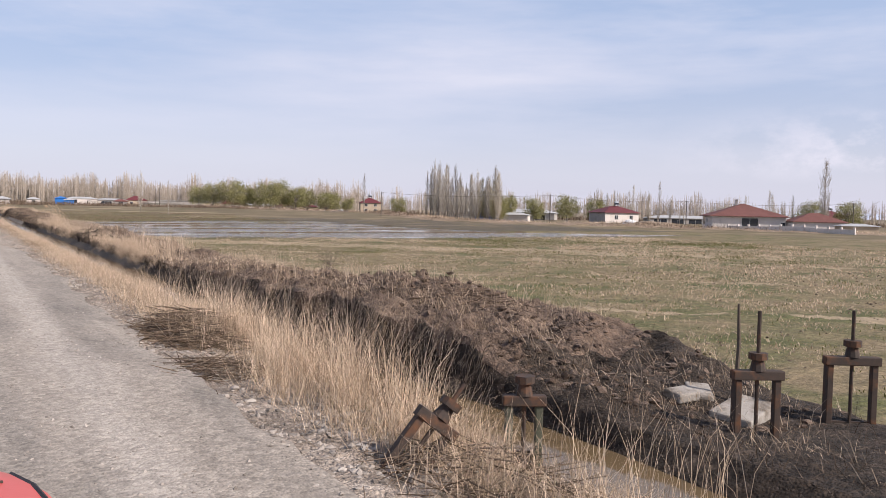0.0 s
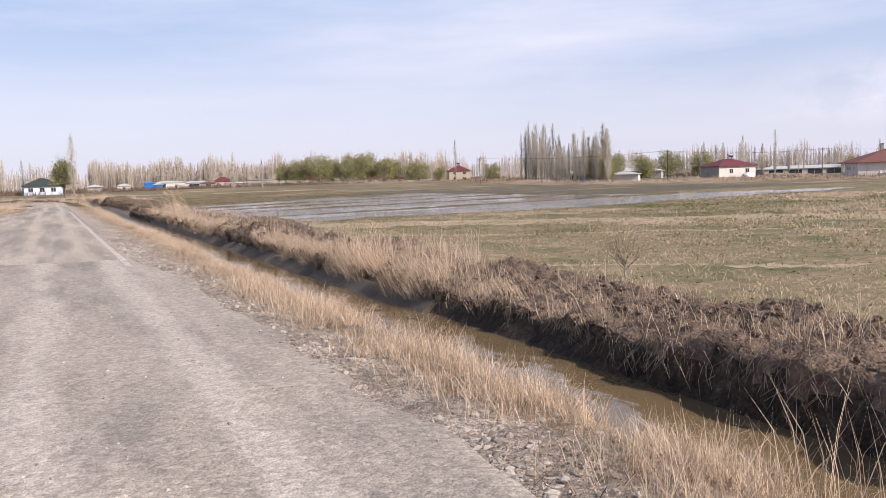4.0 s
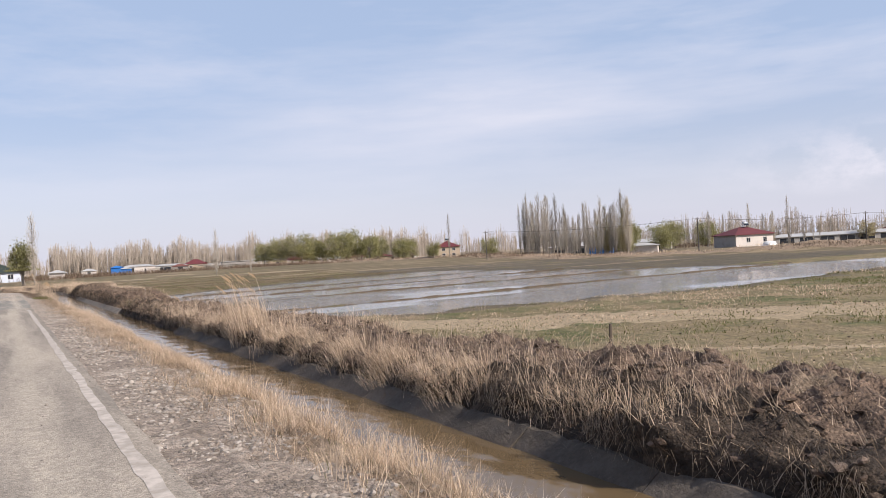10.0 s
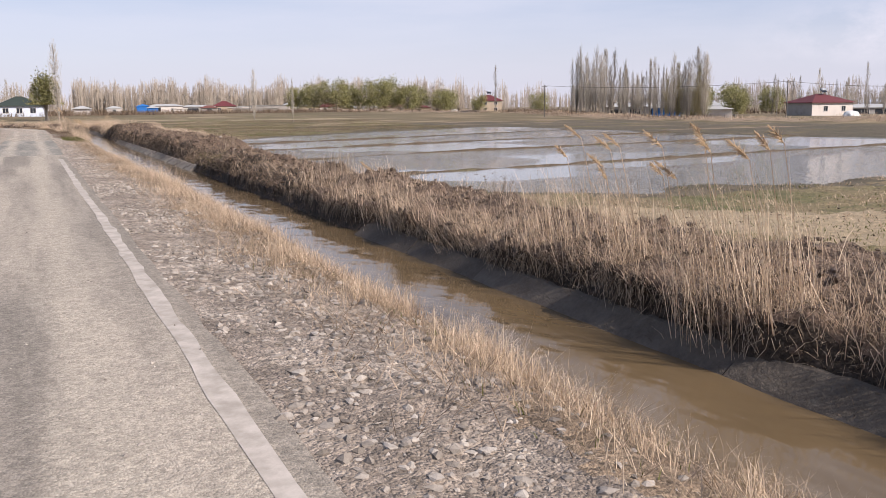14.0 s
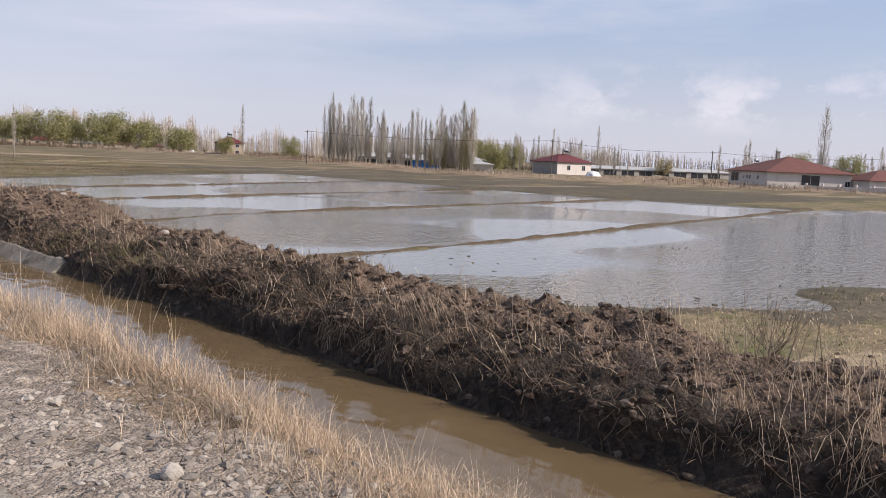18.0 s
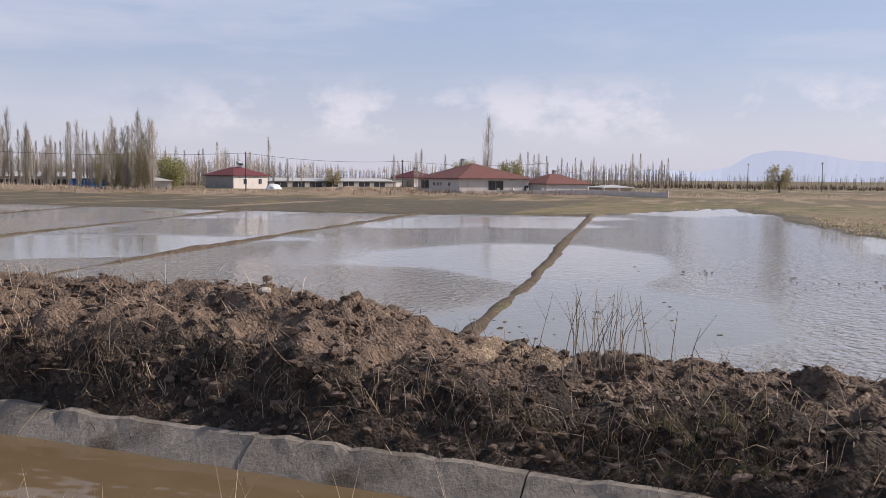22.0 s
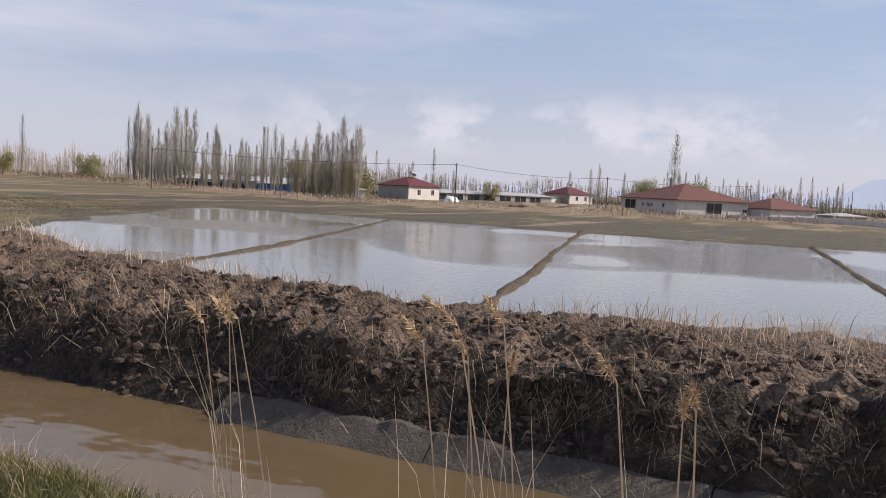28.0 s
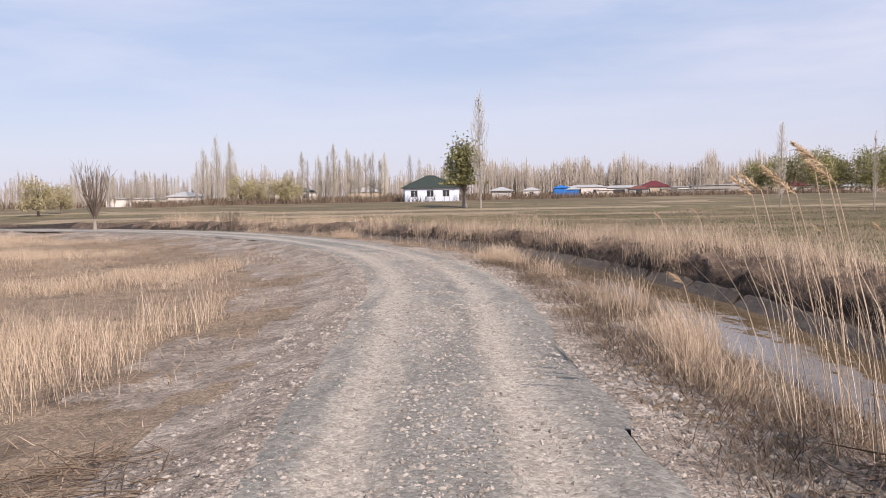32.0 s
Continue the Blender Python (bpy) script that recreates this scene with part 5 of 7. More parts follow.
for az, r, s_ in ((25.9, 300, 3.6), (24.5, 298, 3.0), (22.2, 310, 3.2), (23.4, 305, 2.6)):
    small_tree(*polar(0.31, 50.6, az, r), s_, "brown leafless thicket below the willows", "shrub", 0.8, 40)
# scrub in front of the village and along the embankment
sx, sy = [], []
for az in np.linspace(-20, 34, 900):
    r = 175 + 60 * rng.random() + np.clip(az - 5, 0, 30) * 3.5
    x, y = polar(0.04, 147.2, az + rng.normal(0, 0.2), r)
    sx.append(x), sy.append(y)
sx, sy = np.repeat(sx, 22) + rng.normal(0, 1.2, 19800), np.repeat(sy, 22) + rng.normal(0, 1.2, 19800)
blades("scrub_belt", np.stack([sx, sy, height(sx, sy)], 1), rng.uniform(0.5, 2.2, len(sx)), rng.uniform(0.05, 0.14, len(sx)), rng.uniform(0.05, 0.6, len(sx)), M_DEAD, 0.4, "brown winter scrub before the village", "scrub")
q = rng.random(9000)
sy = 70 + 350 * q
sx = np.interp(sy, (60, 120, 150, 200, 229, 330, 420), (196, 186, 168, 142, 136, 160, 110)) + rng.normal(0, 3.0, len(sy))
blades("embankment_grass", np.stack([sx, sy, height(sx, sy)], 1), rng.uniform(0.2, 0.8, len(sx)), rng.uniform(0.04, 0.1, len(sx)), rng.uniform(0.1, 0.7, len(sx)), M_STRAW, 0.4, "dry pale grass on the low embankment", "grass")

# woods on the horizon
def far_woods(name, runs, label, mat):
    segs, r0 = [], []
    for px, py, az0, az1, r, h0, h1, n in runs:
        a = np.radians(rng.uniform(az0, az1, n))
        rr = r + rng.normal(0, 14, n)
        x, y = px + rr * np.sin(a), py + rr * np.cos(a)
        z = height(x, y)
        h = rng.uniform(h0, h1, n) * (0.75 + 0.9 * np.clip(fbm(np.degrees(a) * 1.1, a * 0, 131, 3) + 0.3, 0, 0.6))
        segs.append(np.stack([np.stack([x, y, z], 1), np.stack([x, y, z + h], 1)], 1))
        r0.append(np.full(n, 0.16))
        for k in range(9):
            q = rng.uniform(0.1, 0.85, n)
            b = np.stack([x, y, z + h * q], 1)
            o = rng.normal(0, 1, (n, 2)) * (0.055 * h)[:, None]
            segs.append(np.stack([b, b + np.concatenate([o, (h * rng.uniform(0.12, 0.3, n) * (1 - q * 0.7))[:, None]], 1)], 1))
            r0.append(np.full(n, 0.09))
    v, f = sticks(np.concatenate(segs), np.concatenate(r0), np.concatenate(r0) * 0.4)
    tagged(new(name, mesh_of(name, v, f, mat)), label, "woods", kind="stuff")


far_woods("far_woods", ((0.04, 147, -30, 3, 400, 7, 14, 1500), (0.04, 147, 3, 32, 480, 10, 19, 3400), (0, 98, 28, 58, 540, 9, 17, 1500), (0, 98, 56, 86, 560, 6, 13, 900), (0, 98, 84, 120, 900, 5, 10, 400)),
          "bare grey-brown woods along the plain's edge", M_WOODS)

q = np.concatenate([np.stack([np.full(n, px), np.full(n, py), rng.uniform(a0, a1, n), r + rng.normal(0, 25, n)], 1) for px, py, a0, a1, r, n in
                    ((0.04, 147, -34, 4, 330, 2600), (0.04, 147, 4, 32, 400, 3200), (0, 98, 27, 62, 400, 3200), (0, 98, 60, 100, 430, 3000))])
x, y = q[:, 0] + q[:, 3] * np.sin(np.radians(q[:, 2])), q[:, 1] + q[:, 3] * np.cos(np.radians(q[:, 2]))
blades("far_hedge", np.stack([x, y, height(x, y) - 0.1], 1), rng.uniform(1.0, 3.2, len(x)) * (1 + fbm(q[:, 2] * 0.8, q[:, 3] * 0.01, 137, 3) * 1.2), rng.uniform(0.15, 0.5, len(x)), rng.uniform(0.05, 0.5, len(x)), M_DEAD, 0.4,
       "brown hedges and thickets along the village edge", "hedge")

# ---- buildings ----
M_WHITE = material("white_render", ((0.70, 0.63, 0.58), (0.60, 0.54, 0.50)), scale=0.5, fine=6, bump=0.2, stain=(0.46, 0.40, 0.36), stain_scale=0.3, stain_at=(0.58, 0.78))
# Block walls; also stands in for the red-roofed house's shaded side.
M_GREYWALL = material("block_and_shaded_wall", ((0.40, 0.37, 0.345), (0.31, 0.29, 0.27)), scale=0.5, fine=6, bump=0.3, stain=(0.24, 0.21, 0.19), stain_scale=0.3, stain_at=(0.55, 0.75))
M_BLUEWALL = material("pale_blue_render", ((0.62, 0.66, 0.76), (0.54, 0.58, 0.68)), scale=0.6, fine=6, bump=0.2)
M_TANWALL = material("tan_render", ((0.50, 0.40, 0.30), (0.40, 0.32, 0.24)), scale=0.5, fine=6, bump=0.2)
M_REDROOF = material("red_sheet_roof", ((0.165, 0.042, 0.046), (0.105, 0.03, 0.034)), scale=0.6, fine=5, bump=0.3, rough=0.6)
M_TILEROOF = material("clay_tile_roof", ((0.195, 0.083, 0.07), (0.13, 0.057, 0.049)), scale=0.5, fine=4, bump=0.6, rough=0.85)
M_GREENROOF = material("dark_green_roof", ((0.045, 0.058, 0.05), (0.032, 0.042, 0.036)), scale=0.5, fine=5, bump=0.3, rough=0.7)
M_TINROOF = material("grey_sheet_roof", ((0.46, 0.46, 0.46), (0.36, 0.35, 0.34)), scale=0.5, fine=4, bump=0.3, rough=0.5)
M_BLUETARP = material("blue_tarpaulin", ((0.03, 0.19, 0.55), (0.02, 0.13, 0.42)), scale=0.6, fine=4, bump=0.6, rough=0.5)
M_WHITETARP = material("white_sheeting", ((0.72, 0.72, 0.72), (0.6, 0.6, 0.6)), scale=1, fine=5, bump=0.6, rough=0.5)
M_GLASS = material("dark_window_glass", ((0.03, 0.035, 0.045), (0.02, 0.022, 0.03)), scale=1, fine=4, bump=0, rough=0.08, spec=0.6)
M_FRAME = material("window_frame", ((0.62, 0.60, 0.58), (0.5, 0.48, 0.46)), scale=2, fine=10, bump=0.1)
M_STEEL = material("tank_steel", ((0.6, 0.62, 0.66), (0.45, 0.47, 0.5)), scale=2, fine=10, bump=0.1, rough=0.35, metal=0.6)
M_POLE = material("weathered_pole", ((0.16, 0.14, 0.125), (0.10, 0.088, 0.08)), scale=1, fine=12, bump=0.4)


def hip_roof(bm, lx, ly, z, h, over):
    """A hipped roof slab over a plan lx by ly, whose eaves stand out."""
    a, b = lx / 2 + over, ly / 2 + over
    r = max(a, b) - min(a, b)
    rx, ry = (r, 0) if a >= b else (0, r)
    lo = [bm.verts.new((sx * a, sy * b, z + dz)) for dz in (-0.14, 0.02) for sx, sy in ((-1, -1), (1, -1), (1, 1), (-1, 1))]
    t0, t1 = bm.verts.new((-rx, -ry, z + h)), bm.verts.new((rx + 1e-3, ry + 1e-3, z + h))
    bm.faces.new(lo[3::-1])
    for k in range(4):
        bm.faces.new((lo[k], lo[(k + 1) % 4], lo[4 + (k + 1) % 4], lo[4 + k]))
    q = lo[4:]
    if a >= b:
        bm.faces.new((q[0], q[1], t1, t0)), bm.faces.new((q[1], q[2], t1)), bm.faces.new((q[2], q[3], t0, t1)), bm.faces.new((q[3], q[0], t0))
    else:
        bm.faces.new((q[0], q[1], t0)), bm.faces.new((q[1], q[2], t1, t0)), bm.faces.new((q[2], q[3], t1)), bm.faces.new((q[3], q[0], t0, t1))
    return bm


def house(name, label, x, y, yaw, lx, ly, wall_h, roof_h, wall, roof, windows=(), side_wall=None, over=0.5, chimney=None, tank=False, flat=False, z=None, group=""):
    """windows: (side, place along it, sill, width, height); side s is the front (-y), w the left (-x), e, n; a sill of 0 is a door."""
    if z is None:
        z = float(height(np.array([float(x)]), np.array([float(y)]))[0]) - 0.1
    t = thing(name, label, "house" if "house" in name else "building", group, pose(x, y, z, 0, 0, yaw))
    th = 0.25
    for nm, c, s_ in (("wall", (0, -ly / 2 + th / 2, 0), (lx, th)), ("wall", (0, ly / 2 - th / 2, 0), (lx, th)), ("wall", (-lx / 2 + th / 2, 0, 0), (th, ly - 2 * th)), ("wall", (lx / 2 - th / 2, 0, 0), (th, ly - 2 * th))):
        bm = box(bmesh.new(), (c[0], c[1], wall_h / 2), (s_[0], s_[1], wall_h))
        part(nm, bm, side_wall if side_wall and abs(c[0]) > 0.1 else wall, t)
    if flat:
        part("roof", box(bmesh.new(), (0, 0, wall_h + 0.12), (lx + 2 * over, ly + 2 * over, 0.22), 0.03), roof, t)
    else:
        part("roof", hip_roof(bmesh.new(), lx, ly, wall_h, roof_h, over), roof, t)
    for side, c, sill, w, h in windows:
        m = {"s": pose(c, -ly / 2, 0), "n": pose(c, ly / 2, 0, 0, 0, 180), "w": pose(-lx / 2, c, 0, 0, 0, -90), "e": pose(lx / 2, c, 0, 0, 0, 90)}[side]
        win = part("window" if sill > 0 else "door", box(bmesh.new(), (0, -0.012, sill + h / 2), (w, 0.03, h), 0, m), M_GLASS, t)
        fr = bmesh.new()
        for cx, cz, sx, sz in ((-w / 2, sill + h / 2, 0.12, h + 0.12), (w / 2, sill + h / 2, 0.12, h + 0.12), (0, sill + h, w, 0.12), (0, sill + 0.04, w, 0.1), (0, sill + h / 2, 0.08, h)):
            box(fr, (cx, -0.035, cz), (sx, 0.07, sz), 0, m)
        part("frame", fr, M_FRAME, win)
    if chimney:
        bm = box(bmesh.new(), (chimney[0], chimney[1], wall_h + roof_h * 0.75), (0.8, 0.7, roof_h * 0.9 + 0.6), 0.03)
        box(bm, (chimney[0], chimney[1], wall_h + roof_h * 1.2 + 0.35), (1.0, 0.9, 0.14), 0.02)
        part("chimney", bm, M_GREYWALL, t)
    if tank:
        c = Vector((tank[0], tank[1], wall_h + roof_h))
        tk = part("water_tank", tube(bmesh.new(), c + Vector((-0.9, 0, 1.35)), c + Vector((0.9, 0, 1.35)), 0.42, 0.42, 12), M_STEEL, t, "shiny roof water tank", True)
        bm = bmesh.new()
        for dx in (-0.8, 0.8):
            tube(bm, c + Vector((dx, -0.4, -0.3)), c + Vector((dx, 0, 1.0)), 0.06)
            tube(bm, c + Vector((dx, 0.4, -0.3)), c + Vector((dx, 0, 1.0)), 0.06)
        part("stand", bm, M_RUST, tk)
        part("solar_panel", box(bmesh.new(), (0, -1.0, 0.55), (2.0, 0.08, 1.6), 0, Matrix.Translation(c) @ pose(0, 0, 0, -42)), M_GLASS, t)
    return t


# Grey side walls: the shaded left side is put into their colour.
house("house", "low white house with a red sheet roof and roof tank", 230.8, 258.2, -10, 15.4, 12.4, 4.3, 2.7, M_WHITE, M_REDROOF,
      (("s", -2.6, 1.5, 1.5, 1.7), ("s", 4.2, 1.5, 1.5, 1.7)), side_wall=M_GREYWALL, tank=(0.6, -0.6), over=0.7)
house("house", "large whitewashed house with a clay-tiled hip roof", 199.0, 167.3, -40, 19.8, 20.6, 3.9, 3.7, M_WHITE, M_TILEROOF,
      (("s", 0.2, 1.0, 4.4, 2.4), ("w", 6.6, 1.3, 4.2, 2.2), ("w", 1.9, 2.0, 0.9, 0.9), ("w", 0.0, 2.0, 0.9, 0.9), ("w", -1.4, 2.0, 0.9, 0.9), ("w", -5.6, 2.0, 0.9, 0.9), ("s", 9.0, 0.0, 1.2, 2.3)), chimney=(-1.5, 2.5), over=0.8)
house("house", "low tan house with a brown tiled roof", 205, 148.0, -38, 13.5, 11, 2.8, 2.4, M_WHITE, M_TILEROOF, (("w", 2.5, 0.9, 1.6, 1.3),), chimney=(0.5, 0.6))
house("shed", "small flat-roofed tan shed beside the yard wall", 203, 134, -38, 9, 6, 2.0, 0.6, M_TANWALL, M_TINROOF, over=0.4)
house("house", "white house with a dark red hip roof far back", 352, 246, -20, 16, 14, 4.2, 3.2, M_WHITE, M_REDROOF, (("s", -3, 1.4, 1.6, 1.8), ("s", 3, 1.4, 1.6, 1.8)), tank=(0, 0), side_wall=M_TANWALL)
house("shed", "low white shed by the far red-roofed house", 338, 252, -20, 14, 7, 2.6, 0.5, M_WHITE, M_TINROOF, flat=True)
house("house", "pale blue house with a dark green hip roof", -1.7, 331, 4, 11.6, 10, 3.1, 2.6, M_BLUEWALL, M_GREENROOF,
      (("s", -3.8, 1.0, 1.5, 1.5), ("s", -0.4, 1.0, 1.5, 1.5), ("s", 3.0, 1.0, 1.5, 1.5)), over=0.6)
house("shed", "small white shed near the green-roofed house", *polar(0.04, 147.2, 4.3, 210), -10, 4.5, 4, 2.2, 0.9, M_WHITE, M_TINROOF)
house("house", "two-storey reddish house at the village edge", 197, 417, -20, 11, 10, 6.0, 2.8, M_TANWALL, M_REDROOF, (("s", -2.5, 1.2, 1.6, 1.5), ("s", 2.5, 1.2, 1.6, 1.5), ("s", -2.5, 4.0, 1.6, 1.4), ("s", 2.5, 4.0, 1.6, 1.4)), tank=(0, 0))
for az, r, lx, ly, wh, rh, wall, roof, lab, wins, flat in (
        (8.3, 333, 5.5, 6, 3.4, 1.0, M_BLUETARP, M_BLUETARP, "shed draped in bright blue tarpaulin", (), False),
        (10.0, 335, 15, 7, 3.4, 0.9, M_WHITE, M_TINROOF, "low white shed under a pale sheet roof", (("s", -4, 0.8, 3.6, 2.0), ("s", 3.5, 0.0, 2.2, 2.4)), False),
        (12.4, 338, 16, 8, 3.0, 0.8, M_GREYWALL, M_TINROOF, "open grey farm shed with a tin roof", (("s", -3, 0.0, 7, 2.3),), False),
        (14.4, 350, 11, 9, 3.2, 2.4, M_TANWALL, M_REDROOF, "small house with a faded red roof", (("s", -2.5, 1, 1.5, 1.4), ("s", 2.5, 1, 1.5, 1.4)), False),
        (16.2, 345, 8, 6, 2.8, 0.5, M_WHITE, M_TINROOF, "small white outbuilding in the village", (("s", 0, 0, 1.6, 2.1),), True),
        (18.2, 330, 17, 8, 3.0, 0.5, M_GREYWALL, M_TINROOF, "long grey block-built shed", (), True),
        (20.2, 335, 11, 9, 3.3, 2.6, M_WHITE, M_TINROOF, "white house with a pale pyramid roof", (("s", 2.5, 1, 1.6, 1.5),), False),
        (21.5, 325, 9, 7, 2.9, 0.6, M_TANWALL, M_TINROOF, "tan outbuilding with a single window", (("s", 0, 1, 1.5, 1.3),), True),
        (26.5, 330, 9, 7, 2.6, 1.0, M_WHITE, M_TINROOF, "low whitewashed village shed", (("s", 0, 0, 2.0, 2.0),), False),
        (28.4, 330, 12, 7, 2.7, 1.4, M_WHITE, M_TILEROOF, "low whitewashed village house", (("s", 2, 1, 1.4, 1.3),), False),
        (30.6, 325, 9, 7, 2.6, 1.2, M_TANWALL, M_REDROOF, "low tan village house", (("s", -2, 1, 1.4, 1.3),), False),
        (6.3, 300, 6, 5, 2.5, 1.0, M_WHITE, M_TINROOF, "small white shed beside bare trees", (("s", 0, 0, 1.4, 2.0),), False),
        (9.1, 320, 4.5, 4, 2.6, 0.8, M_BLUETARP, M_TINROOF, "small blue-walled shed in the village", (), False),
        (11.2, 322, 6, 3, 2.0, 0.4, M_WHITE, M_WHITE, "low whitewashed lean-to shed", (), True),
        (13.4, 325, 7, 5, 2.3, 1.1, M_GREYWALL, M_TILEROOF, "grey shed under old brown tiles", (("s", 0, 0, 2.4, 1.9),), False),
        (15.4, 322, 6, 4, 2.2, 0.5, M_TANWALL, M_TINROOF, "tan mud-walled shed in the village", (), True),
        (17.2, 318, 20, 0.6, 1.8, 0.1, M_GREYWALL, M_GREYWALL, "long grey shed wall at the yard", (), True),
        (23.0, 330, 10, 7, 2.8, 1.6, M_WHITE, M_REDROOF, "white house under a red roof among willows", (("s", -2, 1, 1.4, 1.3), ("s", 2, 1, 1.4, 1.3)), False),
        (24.8, 322, 7, 5, 2.4, 0.8, M_WHITE, M_TINROOF, "small white shed under the willows", (), False),
        (-19.0, 255, 22, 8, 2.2, 0.4, M_WHITE, M_TINROOF, "long low white barn behind the fields", (), True),
        (-16.7, 240, 9, 7, 2.4, 1.3, M_WHITE, M_TINROOF, "small white shed behind scrub", (), False),
        (-9.6, 260, 12, 9, 3.0, 1.6, M_WHITE, M_GREENROOF, "low white house behind the poplars", (("s", -2, 1, 2.2, 1.5), ("s", 3, 1, 2.2, 1.5)), False),
        (-5.0, 285, 12, 9, 2.8, 1.4, M_TANWALL, M_TINROOF, "tan shed behind the poplars", (), False)):
    house("shed" if "shed" in lab or "barn" in lab or "outbuilding" in lab else "house", lab, *polar(0.04, 147.2, az, r), -az * 0.6, lx, ly, wh, rh, wall, roof, wins, flat=flat, over=0.4, group="village buildings")
house("barn", "long dark open barn behind the red-roofed house", 305, 268, -28, 70, 10, 2.6, 1.2, M_GREYWALL, M_TINROOF, tuple(("s", -30 + 8 * k, 0.0, 6.0, 2.2) for k in range(8)), over=0.6)
house("barn", "long pale-roofed barn behind the bare poplars", 205, 300, -45, 46, 10, 3.0, 1.4, M_GREYWALL, M_TINROOF, tuple(("s", -18 + 7 * k, 0.0, 4.5, 2.2) for k in range(6)), over=0.6)
house("shed", "blue-fronted shed behind the bare poplars", 176, 268, -45, 8, 6, 2.6, 0.8, M_BLUETARP, M_TINROOF)
house("shed", "white shed behind the bare poplars", 172, 244, -45, 10, 6, 2.4, 0.8, M_WHITE, M_TINROOF)


def heap(name, label, category, x, y, r, h, mat, n=0):
    bm = bmesh.new()
    bmesh.ops.create_icosphere(bm, subdivisions=3, radius=1.0)
    for v in bm.verts:
        k = 1 + 0.45 * noise.noise(v.co * 1.7 + Vector((x, y, n)))
        v.co = Vector((v.co.x * r * k, v.co.y * r * 0.8 * k, max(v.co.z, -0.1) * h * k))
    ob = part(name, bm, mat, None, "", True)
    ob.matrix_world = pose(x, y, float(height(np.array([float(x)]), np.array([float(y)]))[0]) - 0.1)
    return tagged(ob, label, category)


heap("covered_heap", "white sheeting over a fodder heap by the house", "heap", 222, 239, 2.6, 1.7, M_WHITETARP)
for x, y, r, h in ((196, 205, 5, 1.3), (190, 196, 6, 1.5), (183, 186, 7, 1.6), (178, 176, 6, 1.3)):
    heap("dirt_mound", "pale heap of dumped earth on the embankment", "heap", x, y, r, h, M_THATCH, 3)
for az, r, m, lab in ((33.4, 330, M_WHITETARP, "white sheeting over a village heap"), (31.8, 326, M_WHITETARP, "white sheeting over a village heap"), (27.4, 322, M_WHITETARP, "white sheeting over a village heap")):
    heap("covered_heap", lab, "heap", *polar(0.04, 147.2, az, r), 2.4, 1.7, m)

# yard wall in front of the large house
yard = thing("yard_wall", "long pale block yard wall with pillars", "wall")
for k in range(12):
    y0 = 118 + 3.3 * k
    z = float(height(np.array([178.0]), np.array([y0]))[0])
    part("pillar", box(bmesh.new(), (178, y0, z + 0.75), (0.45, 0.45, 1.7), 0.03), M_WHITE, yard)
    if k < 11:
        part("panel", box(bmesh.new(), (178, y0 + 1.65, z + 0.5), (0.2, 2.85, 1.2), 0.02), M_WHITE, yard)


def pole(x, y, h, label, arm=1.6):
    z = float(height(np.array([float(x)]), np.array([float(y)]))[0]) - 0.3
    t = thing("utility_pole", label, "pole", "utility poles", pose(x, y, z, 0, 0, rng.uniform(-20, 20)))
    part("shaft", tube(bmesh.new(), (0, 0, 0), (0, 0, h), 0.16, 0.10, 8), M_POLE, t)
    part("crossarm", box(bmesh.new(), (0, 0, h - 0.5), (arm, 0.12, 0.14), 0.02), M_POLE, t)
    for dx in (-arm / 2 + 0.1, 0, arm / 2 - 0.1):
        part("insulator", tube(bmesh.new(), (dx, 0, h - 0.43), (dx, 0, h - 0.2), 0.06, 0.04, 6), M_FRAME, t)
    return Vector((x, y, z + h - 0.3))


P1 = pole(158.8, 206.7, 9.4, "dark wooden pole carrying wires by the red-roofed house")
P2 = pole(193.6, 184, 8.6, "dark wooden pole carrying wires")
P0 = pole(128, 262, 9.0, "dark wooden pole carrying wires")
P3 = pole(236, 157, 9.0, "dark wooden pole carrying wires")
pole(330, 134, 10.0, "far steel power pole with a cross arm", 3.0)
pole(325, 104, 10.5, "far steel power pole with a cross arm", 3.6)
pole(330, 79, 11.0, "far steel power pole with a cross arm", 3.0)
pole(*polar(0.04, 147.2, 16.9, 300), 9.5, "dark pole with a box near the village")
pole(*polar(0.04, 147.2, 17.2, 303), 9.5, "dark pole with a box near the village")


def wire(a, b, sag, lab):
    c = bpy.data.curves.new("wire", "CURVE")
    c.dimensions, c.bevel_depth = "3D", 0.035
    sp = c.splines.new("POLY")
    sp.points.add(16)
    for k in range(17):
        q = k / 16
        p = a.lerp(b, q)
        sp.points[k].co = (p.x, p.y, p.z - sag * 4 * q * (1 - q), 1)
    c.materials.append(M_POLE)
    tagged(new("power_line", c), lab, "cable")


for a, b in ((P0, P1), (P1, P2), (P2, P3)):
    wire(a, b, 0.9, "thin dark overhead cable sagging between poles")

# ---- sluice gates ----


